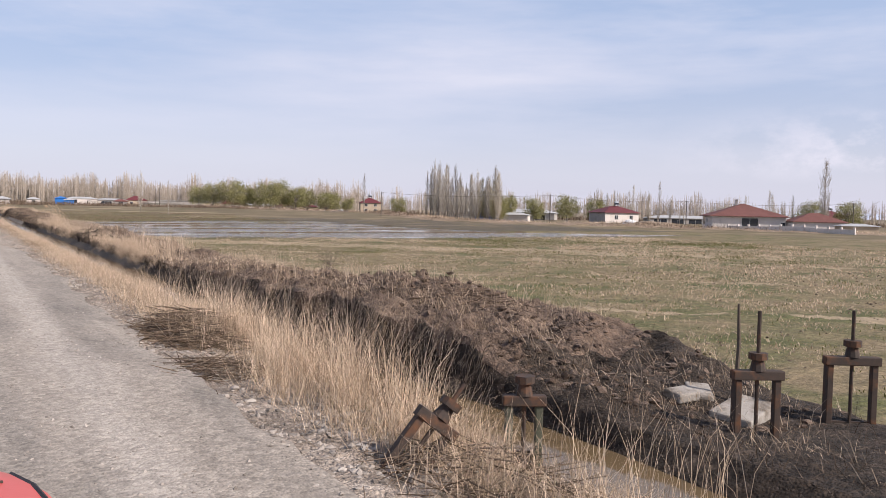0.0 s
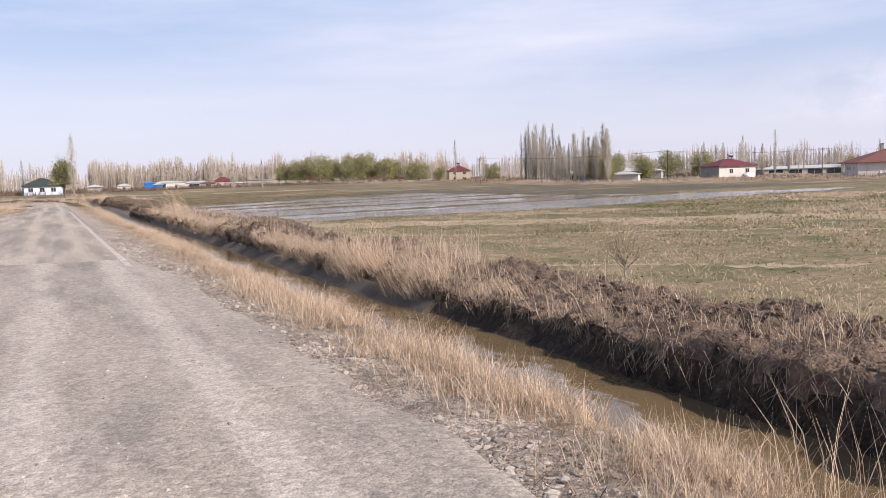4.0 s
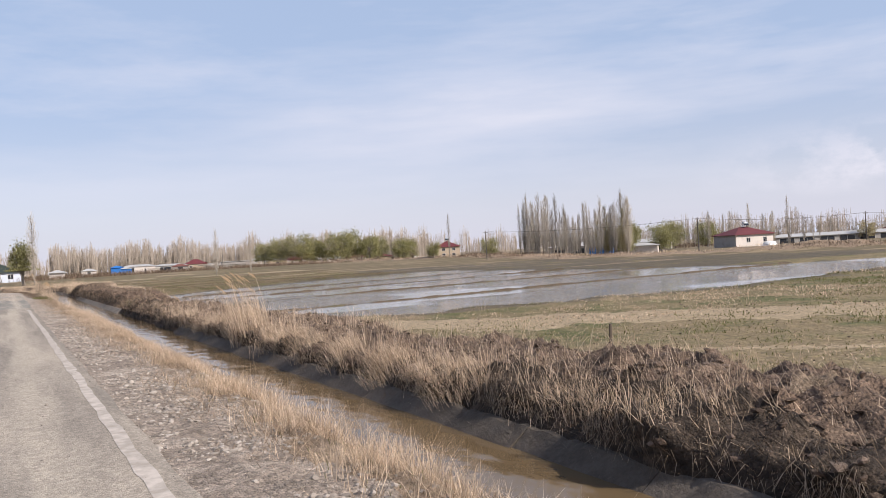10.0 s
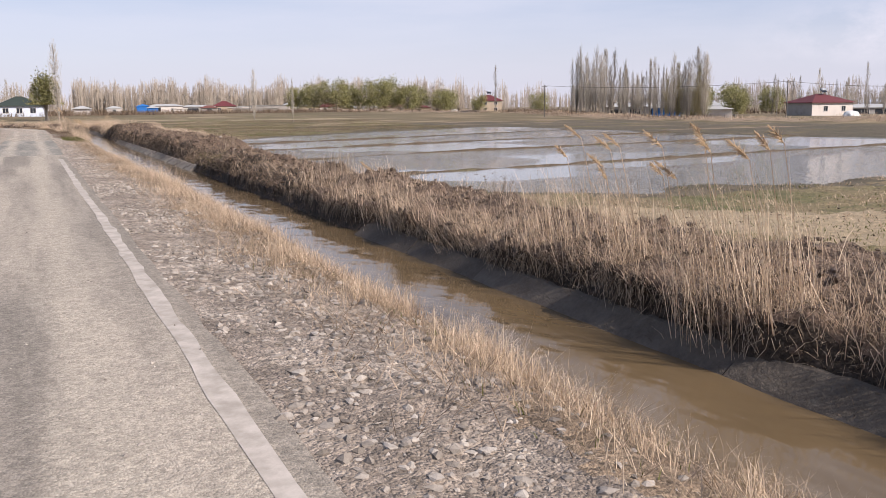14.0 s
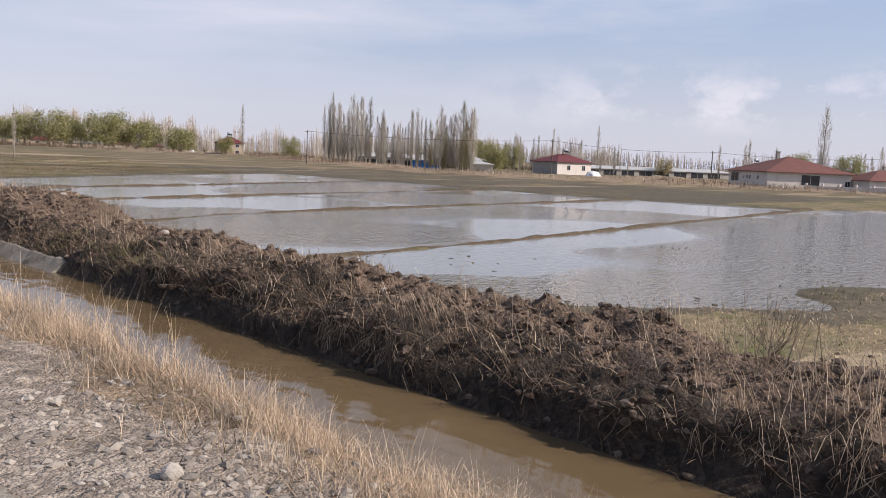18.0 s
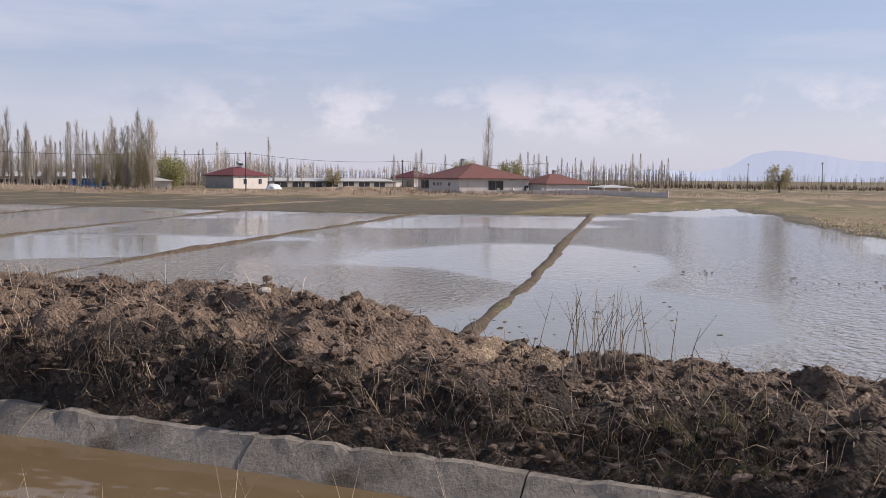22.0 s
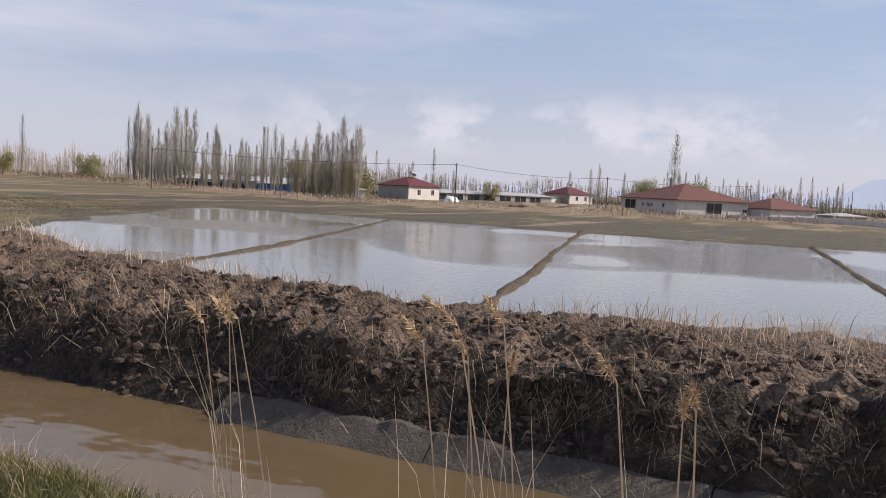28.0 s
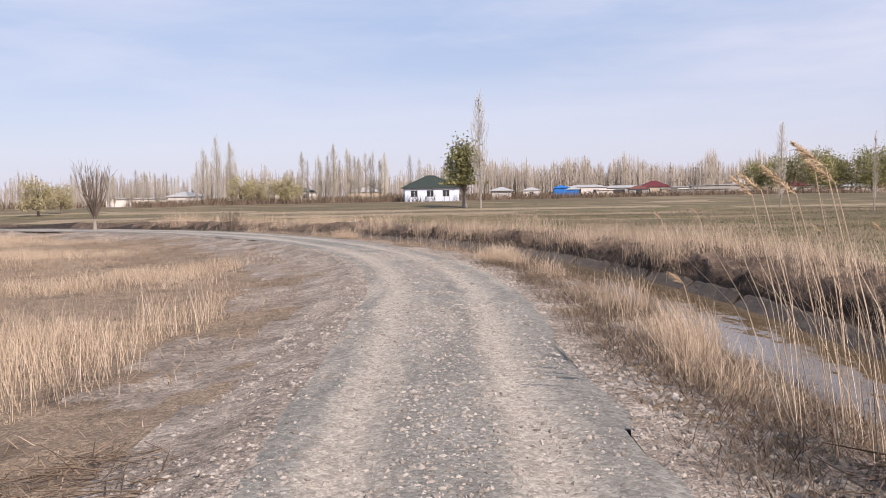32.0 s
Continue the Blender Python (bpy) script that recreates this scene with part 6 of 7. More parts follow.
def sluice(label, x, y, z, yaw, w, h, stem, tilt=(0, 0), paint=None, base=0.0):
    t = thing("sluice_gate", label, "sluice gate", "sluice gates", pose(x, y, z, tilt[0], tilt[1], yaw))
    paint = paint or M_RUST
    for sx in (-1, 1):
        bm = box(bmesh.new(), (sx * (w / 2 - 0.035), 0, h / 2 - 0.2), (0.07, 0.09, h + 0.4), 0.008)
        box(bm, (sx * (w / 2 - 0.012), 0.03, h / 2 - 0.2), (0.02, 0.12, h + 0.4), 0.004)
        part("post", bm, paint, t)
    part("crossbeam", box(bmesh.new(), (0, 0, h + 0.03), (w + 0.06, 0.13, 0.10), 0.01), M_RUST, t)
    part("stem", tube(bmesh.new(), (0, 0, -0.3), (0, 0, h + stem), 0.022, 0.022, 8), M_RUST, t)
    bm = tube(bmesh.new(), (0, 0, h + 0.08), (0, 0, h + 0.2), 0.085, 0.06, 10)
    tube(bm, (0, 0, h + 0.2), (0, 0, h + 0.27), 0.1, 0.1, 10)
    part("gear_head", bm, M_RUST, t)
    part("gate_plate", box(bmesh.new(), (0, 0.01, -0.12), (w - 0.14, 0.02, 0.35), 0.004), M_RUST, t)
    return t


sluice("rusty sluice frame with peeling green posts in the canal", 4.45, 6.5, -0.30, -27, 0.36, 0.52, 0.1, paint=M_OLDGREEN)
sluice("rusty steel sluice gate frame with a tall stem", 7.15, 5.98, -0.40, -27, 0.50, 0.74, 0.72)
sluice("rusty steel sluice gate frame with a tall stem", 8.75, 5.95, -0.36, -33, 0.58, 0.74, 0.62)
sluice("rusty sluice frame leaning over in dry grass", 3.0, 6.2, -0.12, -20, 0.36, 0.42, 0.45, tilt=(-8, 38))
st = thing("wooden_stake", "thin crooked wooden stake by the sluice", "stake", "", pose(7.9, 6.9, -0.2, 3, -2))
part("stake", tube(tube(bmesh.new(), (0, 0, 0), (0.02, 0, 0.7), 0.028, 0.024, 7), (0.02, 0, 0.69), (-0.01, 0.01, 1.22), 0.024, 0.016, 7), M_WOOD, st)
st = thing("wooden_stake", "weathered stake standing on the bank", "stake", "", pose(9.22, 57.44, -0.25, 2, 1))
part("stake", tube(bmesh.new(), (0, 0, 0), (0, 0, 0.98), 0.035, 0.028, 7), M_WOOD, st)
slab = thing("concrete_slab", "broken pale concrete at the sluice outlet", "concrete", "", pose(7.7, 6.6, -0.24, 6, -4, 20))
bm = bmesh.new()
for c, s_, rz in (((0, 0, 0), (0.9, 0.5, 0.16), 0), ((0.5, 0.45, 0.02), (0.5, 0.3, 0.14), 30), ((-0.4, 0.6, 0.08), (0.35, 0.28, 0.12), -20)):
    box(bm, c, s_, 0.025, pose(0, 0, 0, 0, 0, rz))
part("slab", bm, M_RUBBLE, slab)

# ---- reed clumps ----


def reed_clump(x, y, n, h, r, plumes, label, lean_az=None, lean=0.2, stem_w=0.007, mat=None):
    t = thing("reed_clump", label, "reeds", "reed clumps")
    a, q = rng.uniform(0, 6.28, n), np.sqrt(rng.random(n)) * r
    bx, by = x + np.cos(a) * q, y + np.sin(a) * q * 1.6
    base = np.stack([bx, by, np.maximum(height(bx, by), WATER_Z) - 0.03], 1)
    hh = h * rng.uniform(0.55, 1.1, n)
    az = rng.normal(lean_az, 0.5, n) if lean_az is not None else None
    ob = blades("reed_stem", base, hh, np.full(n, stem_w), np.abs(rng.normal(lean, 0.1, n)), mat or M_STRAW, 0.3, az=az)
    ob.parent = t
    tagged(ob, kind="stuff")
    for k in range(plumes):
        i = rng.integers(0, n)
        aa = (lean_az if lean_az is not None else a[i]) + rng.normal(0, 0.3)
        b = base[i]
        top = b + np.array([math.cos(aa) * 0.22 * h, math.sin(aa) * 0.22 * h, h * rng.uniform(0.95, 1.12)])
        v, f = sticks(np.array([[b, (b * 0.5 + top * 0.5) + np.array([0, 0, 0.06 * h])], [(b * 0.5 + top * 0.5) + np.array([0, 0, 0.06 * h]), top]]), 0.006, 0.004, 4)
        pl = part("plume_stalk", mesh_of("plume_stalk", v, f, M_STRAW), M_STRAW, t)
        m = 130
        u = rng.random(m)
        ln = 0.26
        dirv = np.array([math.cos(aa) * 0.75, math.sin(aa) * 0.75, 0.62])
        st_ = top + dirv * (u * ln)[:, None]
        wd = 0.03 * np.sin(np.clip(u * 0.9 + 0.1, 0, 1) * math.pi)[:, None]
        en = st_ + dirv * 0.05 + rng.normal(0, 1, (m, 3)) * wd + np.array([0, 0, -0.012])
        v, f = sticks(np.stack([st_, en], 1), 0.0035, 0.001, 3)
        part("plume", mesh_of("plume", v, f, M_PLUME), M_PLUME, pl)
    return t


D2 = math.pi
for x, y, n, h, r, pl, lab in (
        (6.6, 38.4, 260, 1.15, 0.8, 0, "dense clump of dry reeds on the far bank"), (7.4, 35.3, 220, 1.0, 0.8, 0, "dense clump of dry reeds on the far bank"), (6.9, 33.4, 120, 0.9, 0.6, 0, "dense clump of dry reeds on the far bank"),
        (6.45, 70.5, 230, 1.55, 0.55, 7, "tall pale reed clump with feathery plumes"), (6.95, 73.8, 220, 1.2, 0.75, 4, "tall pale reed clump with feathery plumes"), (7.0, 72.6, 130, 1.1, 0.6, 3, "tall pale reed clump with feathery plumes"),
        (5.9, 67.9, 30, 0.9, 0.2, 0, "thin pale reeds at the water's edge"), (6.6, 62.0, 130, 0.9, 0.7, 0, "dry reeds on the far bank"), (6.7, 48.5, 110, 0.85, 0.8, 0, "dry reeds on the far bank"), (6.4, 79.0, 60, 1.0, 0.4, 1, "dry reeds on the far bank"),
        (6.5, 85.5, 50, 0.8, 0.4, 0, "dry reeds on the far bank"), (7.0, 153.0, 230, 1.0, 0.55, 2, "dry reed clump hanging over the lining"), (7.4, 151.2, 200, 0.95, 0.5, 1, "dry reed clump hanging over the lining"),
        (8.0, 158.0, 260, 1.0, 1.0, 3, "dry reeds on the bank's crest"), (8.4, 164.0, 260, 1.0, 1.2, 2, "dry reeds on the bank's crest"), (7.6, 172.0, 260, 1.0, 1.3, 2, "dry reeds on the bank's crest"),
        (4.4, 5.3, 60, 1.2, 0.45, 0, "sparse tall reeds by the sluice"), (5.0, 4.9, 40, 1.0, 0.4, 0, "sparse tall reeds by the sluice"), (3.9, 8.6, 260, 1.3, 0.6, 0, "dense straw-coloured reeds beside the sluice"), (4.2, 11.5, 260, 1.35, 0.7, 0, "dense straw-coloured reeds beside the canal"),
        (4.0, 13.4, 220, 1.25, 0.55, 0, "dense straw-coloured reeds beside the canal"), (4.1, 15.0, 200, 1.2, 0.55, 0, "dense straw-coloured reeds beside the canal"), (4.2, 16.5, 90, 1.25, 0.5, 0, "sparse tall reeds at the water's edge"), (4.3, 19.0, 80, 1.2, 0.6, 0, "sparse tall reeds at the water's edge"), (4.3, 22.0, 60, 1.05, 0.6, 0, "sparse tall reeds at the water's edge"),
        (4.2, 92.5, 60, 0.9, 0.5, 0, "thin pale reeds at the water's edge"), (4.3, 95.5, 26, 1.0, 0.5, 0, "thin pale reeds at the water's edge"), (4.2, 98.5, 20, 0.9, 0.6, 0, "thin pale reeds at the water's edge"), (4.3, 103.0, 16, 0.9, 0.6, 0, "thin pale reeds at the water's edge"),
        (4.3, 108.5, 14, 0.9, 0.6, 0, "thin pale reeds at the water's edge"), (4.3, 113.5, 20, 0.8, 0.7, 0, "thin pale reeds at the water's edge"), (4.2, 118.0, 12, 0.9, 0.6, 0, "thin pale reeds at the water's edge"),
        (4.1, 131.0, 14, 1.5, 0.35, 5, "few tall reeds with feathery plumes"), (4.0, 132.6, 10, 1.5, 0.3, 4, "few tall reeds with feathery plumes"), (4.0, 129.6, 8, 1.35, 0.3, 3, "few tall reeds with feathery plumes"),
        (4.15, 140.6, 330, 1.5, 0.8, 5, "dense dry reed bed beside the track"), (3.7, 150.3, 40, 0.9, 0.3, 0, "dry reeds beside the gravel track"),
        (3.5, 154.3, 70, 2.2, 0.5, 7, "tall sparse reeds with feathery plumes"), (3.5, 158.5, 200, 0.9, 0.45, 1, "dry reeds beside the gravel track"), (3.3, 162.0, 220, 0.9, 0.45, 0, "dry reeds beside the gravel track"), (4.4, 150.6, 24, 1.5, 0.3, 3, "few tall reeds with feathery plumes"),
        (-5.3, 158.0, 420, 1.1, 1.3, 0, "tall dry reeds on waste ground beside the track"), (-5.0, 162.8, 300, 1.0, 0.9, 0, "tall dry reeds on waste ground beside the track"), (-6.8, 160.5, 300, 0.9, 1.4, 0, "tall dry reeds on waste ground beside the track"), (-6.2, 154.0, 260, 0.9, 1.2, 0, "tall dry reeds on waste ground beside the track")):
    reed_clump(x, y, n, h, r, pl, lab, lean_az=(D2 if pl and x > 0 else None))

for y, e, n, h in ((31.2, 0.75, 300, 0.55), (33.6, 0.6, 620, 0.8), (34.8, 0.55, 560, 0.75), (37.2, 0.6, 620, 0.85), (38.6, 0.6, 480, 0.75), (41.6, 0.65, 380, 0.6), (43.5, 0.6, 420, 0.6), (46.4, 0.65, 300, 0.55),
                   (57.6, 0.6, 420, 0.6), (60.3, 0.6, 420, 0.65), (62.6, 0.6, 420, 0.65), (64.9, 0.6, 360, 0.55), (67.6, 0.6, 280, 0.5), (76.5, 0.65, 300, 0.6), (97.2, 0.9, 90, 0.4), (90.4, 0.9, 110, 0.45), (150.6, 0.7, 420, 0.8), (152.6, 0.7, 420, 0.85)):
    reed_clump(float(far_edge(y)) + e, y, n, h, 0.45, 0, "dense straw tussock hanging over the canal lining", lean_az=math.pi, lean=0.42, stem_w=0.005)


def brush(x, y, r, h, n, label):
    """A heap of cut stalks and brushwood."""
    t = thing("brushwood", label, "brushwood", "brushwood heaps")
    a, q = rng.uniform(0, 6.28, n), np.sqrt(rng.random(n)) * r
    bx, by = x + np.cos(a) * q, y + np.sin(a) * q * 1.5
    z = height(bx, by) + h * rng.random(n) * (1 - (q / r) ** 2)
    p = np.stack([bx, by, z], 1)
    a2 = rng.uniform(0, 6.28, n)
    ln = rng.uniform(0.15, 0.55, n)
    e = p + np.stack([np.cos(a2) * ln, np.sin(a2) * ln, rng.normal(0, 0.06, n)], 1)
    v, f = sticks(np.stack([p, e], 1), rng.uniform(0.004, 0.009, n), 0.003, 4)
    tagged(part("stalk", mesh_of("stalk", v, f, M_DEAD), M_DEAD, t), kind="stuff")


for x, y, r, h, n in ((3.05, 13.9, 0.75, 0.5, 1500), (2.95, 13.2, 0.6, 0.34, 800), (2.6, 10.6, 0.5, 0.2, 260), (3.4, 5.6, 0.7, 0.25, 260), (6.9, 109.6, 0.35, 0.15, 90), (5.2, 112.6, 0.35, 0.2, 110), (3.7, 148.0, 0.7, 0.3, 260), (3.6, 152.5, 0.8, 0.3, 300), (5.9, 147.6, 0.4, 0.2, 80), (-2.9, 153.5, 0.8, 0.12, 200), (7.3, 12.0, 0.8, 0.2, 200)):
    brush(x, y, r, h, n, "tangled heap of cut brown stalks")


def stem_bush(x, y, h, n, label):
    """A fan of thin leafless stems out of one root."""
    t = thing("bare_bush", label, "bush", "bare bushes")
    z = float(height(np.array([x]), np.array([y]))[0]) - 0.04
    a, q = rng.uniform(0, 6.28, n), rng.uniform(0.05, 0.42, n)
    b = np.stack([x + rng.normal(0, 0.22, n), y + rng.normal(0, 0.3, n), np.full(n, z)], 1)
    m = b + np.stack([np.cos(a) * q * h * 0.4, np.sin(a) * q * h * 0.4, h * rng.uniform(0.35, 0.55, n)], 1)
    e = m + np.stack([np.cos(a) * q * h * 0.5, np.sin(a) * q * h * 0.5, h * rng.uniform(0.2, 0.5, n)], 1)
    g = m * 0.6 + e * 0.4
    e2 = g + np.stack([rng.normal(0, 0.14, n) * h, rng.normal(0, 0.14, n) * h, h * rng.uniform(0.12, 0.3, n)], 1)
    v, f = sticks(np.concatenate([np.stack([b, m], 1), np.stack([m, e], 1), np.stack([g, e2], 1)]), np.repeat([0.005, 0.0038, 0.0026], n), np.repeat([0.0038, 0.002, 0.0012], n), 4)
    tagged(part("stem", mesh_of("stem", v, f, M_ROOT), M_ROOT, t), kind="stuff")


stem_bush(8.08, 102.14, 0.95, 34, "bare grey bush of thin stems on the bank")
stem_bush(7.86, 86.56, 0.8, 22, "bare grey bush of thin stems beside a stake")
stem_bush(3.7, 152.6, 1.6, 130, "bare grey bush of thin stems by the canal")
stem_bush(4.2, 149.8, 1.2, 60, "bare grey bush of thin stems by the canal")
for x, y in ((2.2, 147.28), (3.0, 20.0), (2.5, 88.2), (7.9, 92.3), (8.6, 106.3), (7.6, 98.5)):
    bm = bmesh.new()
    bmesh.ops.create_icosphere(bm, subdivisions=2, radius=0.08)
    for v in bm.verts:
        v.co *= 1 + 0.35 * noise.noise(v.co * 9 + Vector((x, y, 0)))
        v.co.z *= 0.7
    ob = part("stone", bm, M_STONE)
    tagged(ob, "pale angular stone lying on the earth", "stone", "loose stones")
    ob.location = (x, y, float(height(np.array([x]), np.array([y]))[0]) + 0.03)

# ---- mountains far off ----
def mountain():
    az = np.radians(np.linspace(50, 125, 120))
    ridge = ((50, 0.3), (80, 0.4), (83.5, 0.75), (86.5, 0.5), (88.3, 0.8), (89.5, 1.65), (91, 1.95), (93, 1.85), (95, 1.45), (99, 1.05), (105, 0.8), (125, 0.4))
    el = interp(np.degrees(az), ridge) + fbm(az * 40, az * 0, 77, 4) * 0.22
    r = 4300.0
    x, y = r * np.sin(az), 100 + r * np.cos(az)
    top = r * np.tan(np.radians(np.maximum(el, 0.05)))
    v = np.concatenate([np.stack([x, y, np.full_like(x, -30)], 1), np.stack([x * 1.03, y * 1.03, top], 1)])
    n = len(az)
    f = [[i, i + 1, n + i + 1, n + i] for i in range(n - 1)]
    m = bpy.data.materials.new("hazed_mountain")
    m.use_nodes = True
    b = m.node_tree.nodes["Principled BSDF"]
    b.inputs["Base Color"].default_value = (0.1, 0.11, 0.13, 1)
    # Haze is put into the colour: the ridge glows pale blue by itself.
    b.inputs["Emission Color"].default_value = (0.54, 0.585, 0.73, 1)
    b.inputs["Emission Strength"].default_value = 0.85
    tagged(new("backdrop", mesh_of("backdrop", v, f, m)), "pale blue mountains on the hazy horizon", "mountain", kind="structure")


mountain()

# ---- the tractor, standing where the ride begins ----
M_REDPAINT = material("sun_faded_red_paint", ((0.62, 0.105, 0.085), (0.54, 0.085, 0.07)), scale=1.5, fine=14, bump=0.05, rough=0.42, spec=0.5,
                      stain=(0.50, 0.16, 0.10), stain_scale=3.0, stain_at=(0.58, 0.75))
M_BLACK = material("black_plastic", ((0.02, 0.02, 0.022), (0.012, 0.012, 0.013)), scale=4, fine=40, bump=0.2, rough=0.55)
M_RUBBER = material("tyre_rubber", ((0.03, 0.028, 0.026), (0.05, 0.045, 0.04)), scale=5, fine=40, bump=0.4, rough=0.85)
M_CASTIRON = material("cast_iron", ((0.06, 0.058, 0.056), (0.04, 0.036, 0.034)), scale=5, fine=40, bump=0.4, rough=0.6, metal=0.3)


def tractor(x, y, z, yaw):
    t = thing("tractor", "sun-faded red farm tractor on the dusty road", "tractor", "", pose(x, y, z, 0, 0, yaw))
    # hood: a rounded shell swept from the dashboard to the nose
    secs = []
    for yy, w, top, r in ((0.85, 0.50, 1.47, 0.13), (1.2, 0.485, 1.475, 0.13), (1.6, 0.46, 1.465, 0.13), (1.95, 0.425, 1.445, 0.13), (2.15, 0.395, 1.415, 0.13), (2.27, 0.365, 1.36, 0.12), (2.32, 0.35, 1.26, 0.10)):
        ring = [(-w, 0.78)]
        ring += [(-w, top - r)]
        for k in range(1, 6):
            a = math.pi - k * math.pi / 12
            ring.append((-w + r + r * math.cos(a) * 1.0, top - r + r * math.sin(a)))
        for k in range(1, 8):
            q = -1 + 2 * k / 8
            ring.append((q * (w - r), top + 0.028 * (1 - q * q)))
        for k in range(1, 6):
            a = math.pi / 2 - k * math.pi / 12
            ring.append((w - r + r * math.cos(a), top - r + r * math.sin(a)))
        ring += [(w, top - r), (w, 0.78)]
        secs.append([(px, yy, pz) for px, pz in ring])
    bm = bmesh.new()
    vs = [[bm.verts.new(p) for p in s_] for s_ in secs]
    for a, b in zip(vs, vs[1:]):
        for k in range(len(a) - 1):
            bm.faces.new((a[k], a[k + 1], b[k + 1], b[k]))
    bm.faces.new(vs[-1])
    bm.faces.new(vs[0][::-1])
    hood = part("hood", bm, M_REDPAINT, t, "faded red hood with chipped paint", True)
    # seam between top and side panel, chips in the paint, latch
    for sx in (1,):
        bm = bmesh.new()
        for a, b in zip(secs[:-2], secs[1:-1]):
            p, q = Vector(a[-6]), Vector(b[-6])
            tube(bm, p, q, 0.006, 0.006, 5)
        part("seam", bm, M_BLACK, hood)
    for cx, cy, l in ((0.24, 1.75, 0.04), (0.26, 1.5, 0.05), (-0.27, 1.72, 0.03), (-0.22, 1.74, 0.02), (-0.08, 1.9, 0.025), (0.12, 1.8, 0.02), (0.29, 1.93, 0.025)):
        top = np.interp(cy, [0.85, 1.2, 1.6, 1.95, 2.15], [1.47, 1.475, 1.465, 1.445, 1.415]) + 0.028 * (1 - (cx / 0.3) ** 2) + 0.001
        part("paint_chip", box(bmesh.new(), (cx, cy, top), (l, 0.009, 0.004), 0.001, pose(0, 0, 0, 0, 0, 0)), M_RUST, hood)
    part("latch", box(box(bmesh.new(), (-0.055, 1.22, 1.515), (0.085, 0.06, 0.025), 0.006), (-0.055, 1.25, 1.523), (0.05, 0.02, 0.02), 0.004), M_BLACK, hood, "black hood latch")
    part("grille", box(bmesh.new(), (0, 2.325, 1.0), (0.5, 0.03, 0.46), 0.01), M_BLACK, t)
    for sx in (-1, 1):
        part("headlight", tube(bmesh.new(), (sx * 0.2, 2.325, 1.18), (sx * 0.2, 2.36, 1.18), 0.075, 0.07, 14), M_GLASS, t)
    part("engine_block", box(bmesh.new(), (0, 1.5, 0.72), (0.44, 1.5, 0.4), 0.03), M_CASTIRON, t)
    part("front_axle", box(bmesh.new(), (0, 1.95, 0.42), (1.25, 0.14, 0.14), 0.02), M_CASTIRON, t)
    for sx in (-1, 1):
        bm = bmesh.new()
        pts = []
        for k in range(28):
            a = k * 2 * math.pi / 28
            for dx, r in ((-0.1, 0.27), (-0.13, 0.36), (-0.08, 0.41), (0.08, 0.41), (0.13, 0.36), (0.1, 0.27)):
                pts.append(bm.verts.new((sx * 0.66 + dx, 1.95 + r * math.cos(a), 0.415 + r * math.sin(a))))
        for k in range(28):
            for j in range(6):
                a, b = k * 6 + j, k * 6 + (j + 1) % 6
                c, e = ((k + 1) % 28) * 6 + (j + 1) % 6, ((k + 1) % 28) * 6 + j
                bm.faces.new((pts[a], pts[b], pts[c], pts[e]))
        wheel = part("wheel", tube(bmesh.new(), (sx * 0.57, 1.95, 0.415), (sx * 0.73, 1.95, 0.415), 0.27, 0.27, 20), M_REDPAINT, t)
        part("tyre", bm, M_RUBBER, wheel, "", True)
    for sx in (-1, 1):                                          # black mudguards over the front wheels
        bm = bmesh.new()
        rings = []
        for k in range(9):
            a = math.radians(35 + 110 * k / 8)
            rings.append([bm.verts.new((sx * (0.84 + dx), 1.95 + r * math.cos(a), 0.415 + r * math.sin(a))) for dx, r in ((-0.17, 0.56), (-0.15, 0.60), (0.15, 0.60), (0.17, 0.56), (0.15, 0.57), (-0.15, 0.57))])
        for a, b in zip(rings, rings[1:]):
            for k in range(6):
                bm.faces.new((a[k], a[(k + 1) % 6], b[(k + 1) % 6], b[k]))
        bm.faces.new(rings[0][::-1]), bm.faces.new(rings[-1])
        guard = part("mudguard", bm, M_BLACK, t, "black mudguard with a bolted plate")
        part("plate", box(bmesh.new(), (sx * 0.84, 1.95, 1.018), (0.2, 0.035, 0.008), 0.002), M_RUST, guard)
        for dx in (-0.085, 0.085):
            part("bolt", tube(bmesh.new(), (sx * 0.84 + dx, 1.95, 1.018), (sx * 0.84 + dx, 1.95, 1.034), 0.012, 0.012, 6), M_STEEL, guard)
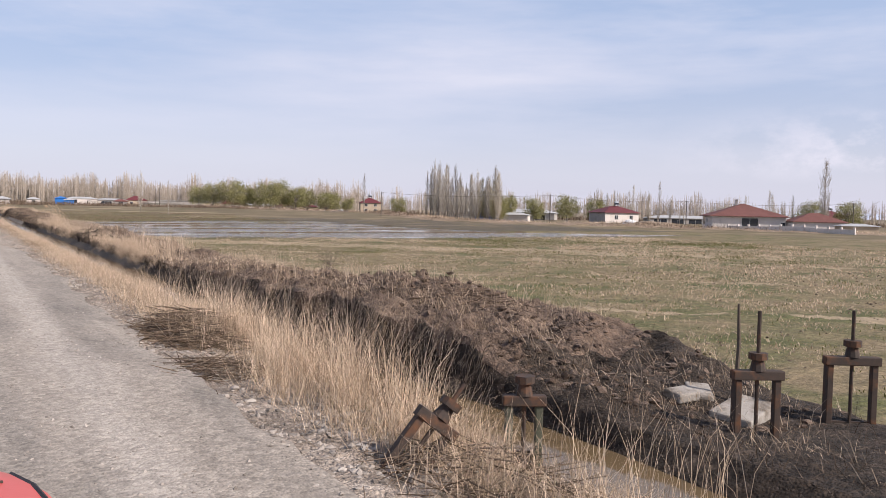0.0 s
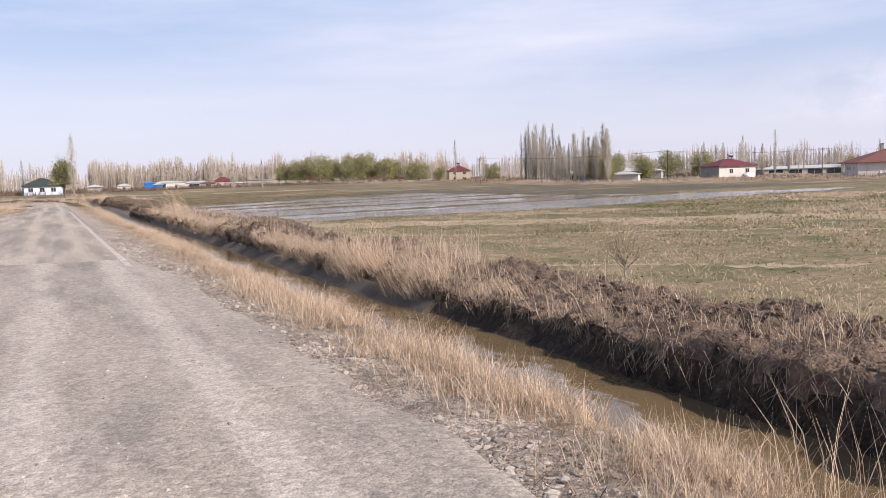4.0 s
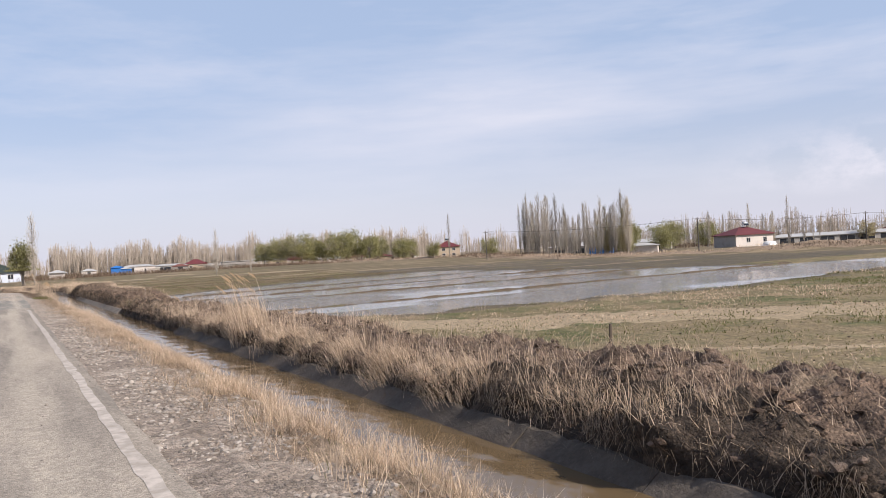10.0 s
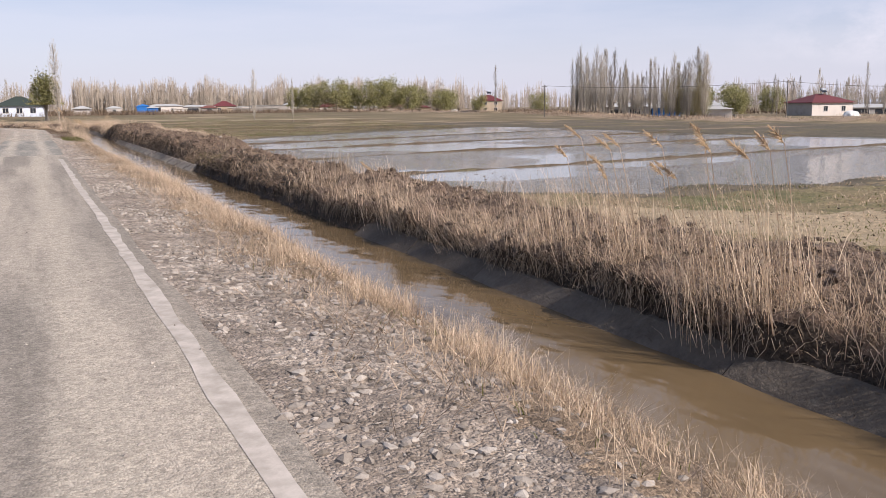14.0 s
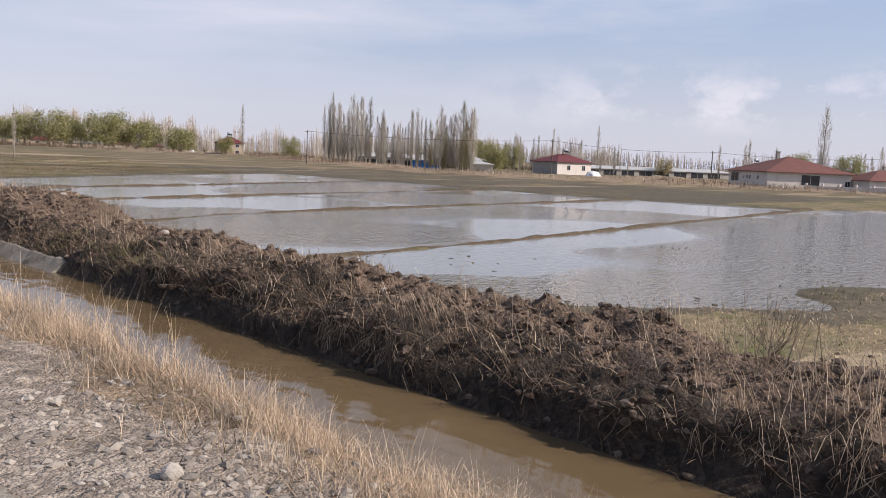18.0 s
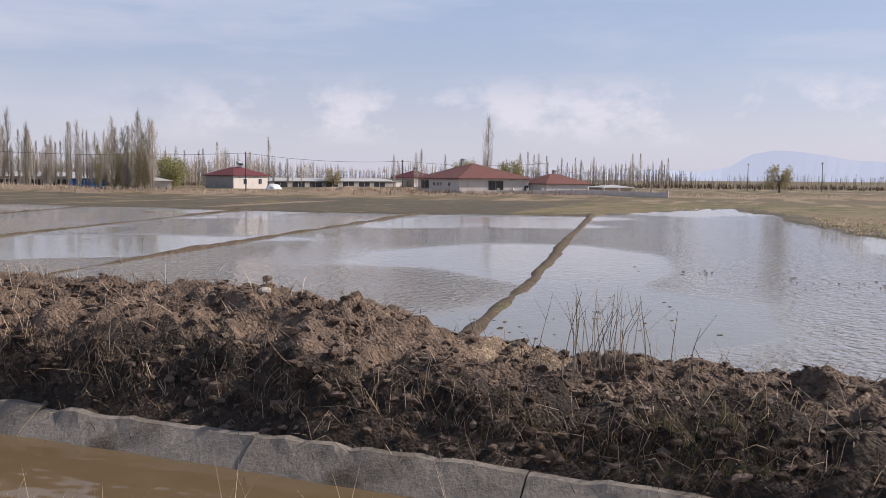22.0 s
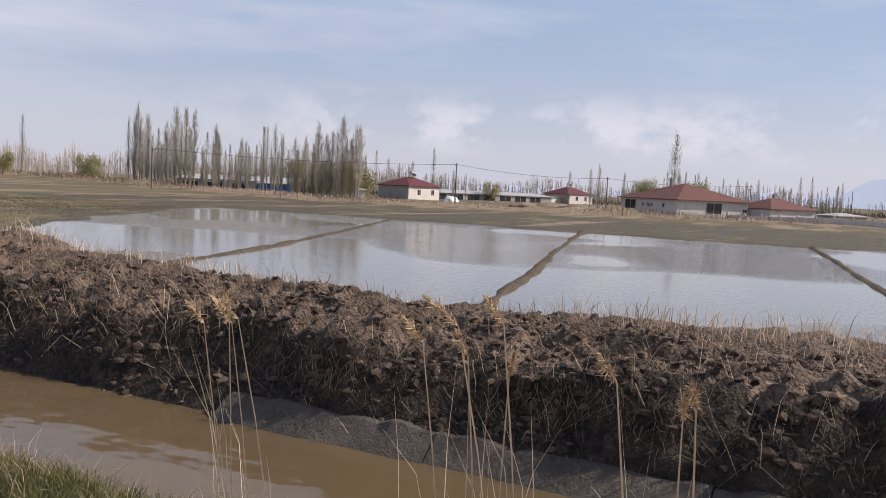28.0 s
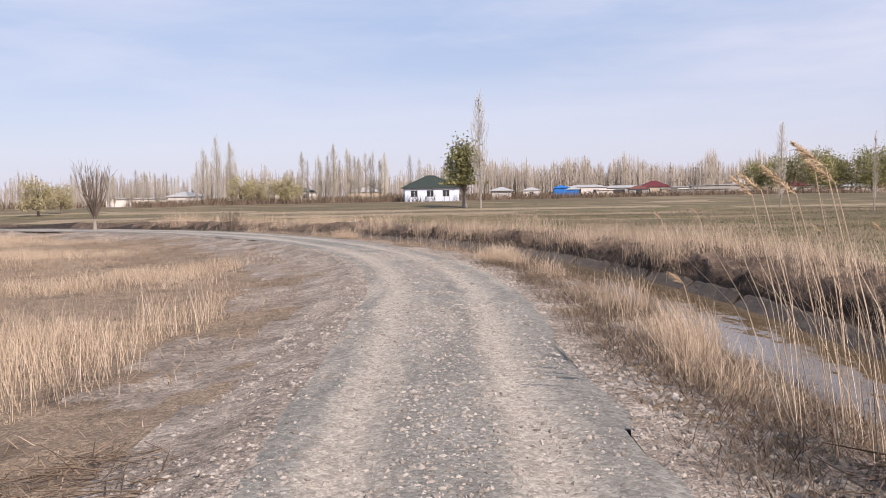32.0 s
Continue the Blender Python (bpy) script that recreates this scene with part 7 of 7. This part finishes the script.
    part("dashboard", box(bmesh.new(), (0, 0.80, 1.18), (0.8, 0.12, 0.62), 0.04), M_BLACK, t)
    return t


tractor(-0.52, 0.0, 0.04, 0.0)

# ---- concrete lining of the canal's far side, slab by slab ----
lining = tagged(new("canal_lining"), "sloping grey concrete lining of the canal", "canal lining", kind="structure")
meshes = []
for k in range(5):
    bm = bmesh.new()
    L = 2.475
    ny = 16
    sec = ((-0.10, -0.62), (0.14, WATER_Z + 0.0), (0.30, -0.30), (0.42, -0.21), (0.50, -0.205), (0.52, -0.30), (0.10, -0.70))
    rows_ = []
    for j in range(ny + 1):
        yy = -L / 2 + L * j / ny
        rows_.append([bm.verts.new((px + 0.012 * noise.noise(Vector((px * 3 + k * 7, yy * 2, 1))), yy, pz + 0.022 * noise.noise(Vector((px * 3, yy * 1.7 + k * 5, 4))) + ((0.05 * noise.noise(Vector((k * 3, yy * 3, 9))) + 0.03 * noise.noise(Vector((k * 3, yy * 9, 2)))) if i in (3, 4) else 0))) for i, (px, pz) in enumerate(sec)])
    for a, b in zip(rows_, rows_[1:]):
        for i in range(len(sec)):
            bm.faces.new((a[i], a[(i + 1) % len(sec)], b[(i + 1) % len(sec)], b[i]))
    bm.faces.new(rows_[0][::-1]), bm.faces.new(rows_[-1])
    me = bpy.data.meshes.new("slab")
    bm.to_mesh(me)
    bm.free()
    me.materials.append(M_CONCRETE)
    wet = me.copy()
    wet.materials[0] = M_WETCON
    meshes.append((me, wet))
for k in range(74):
    s0 = 29 + 2.49 * k
    f0 = float(far_edge(s0))
    x, y = at(np.array([s0]), np.array([f0 - 0.16]))
    th = min(max((s0 - BEND_Y) / BEND_R, 0), BEND_A)
    if 81 < s0 < 100 or s0 < 32 or 135.6 < s0 < 151:
        continue                                              # buried under slumped earth
    ob = new("slab", meshes[int(rng.integers(0, 5))][0 if 101 < s0 < 128 else 1])
    ob.parent = lining
    ob.matrix_world = pose(float(x[0]), float(y[0]), float(rng.normal(0, 0.008)), 0, float(rng.normal(0, 0.4)), math.degrees(th) + float(rng.normal(0, 0.12)) - (0.33 if s0 < 160 else 0))
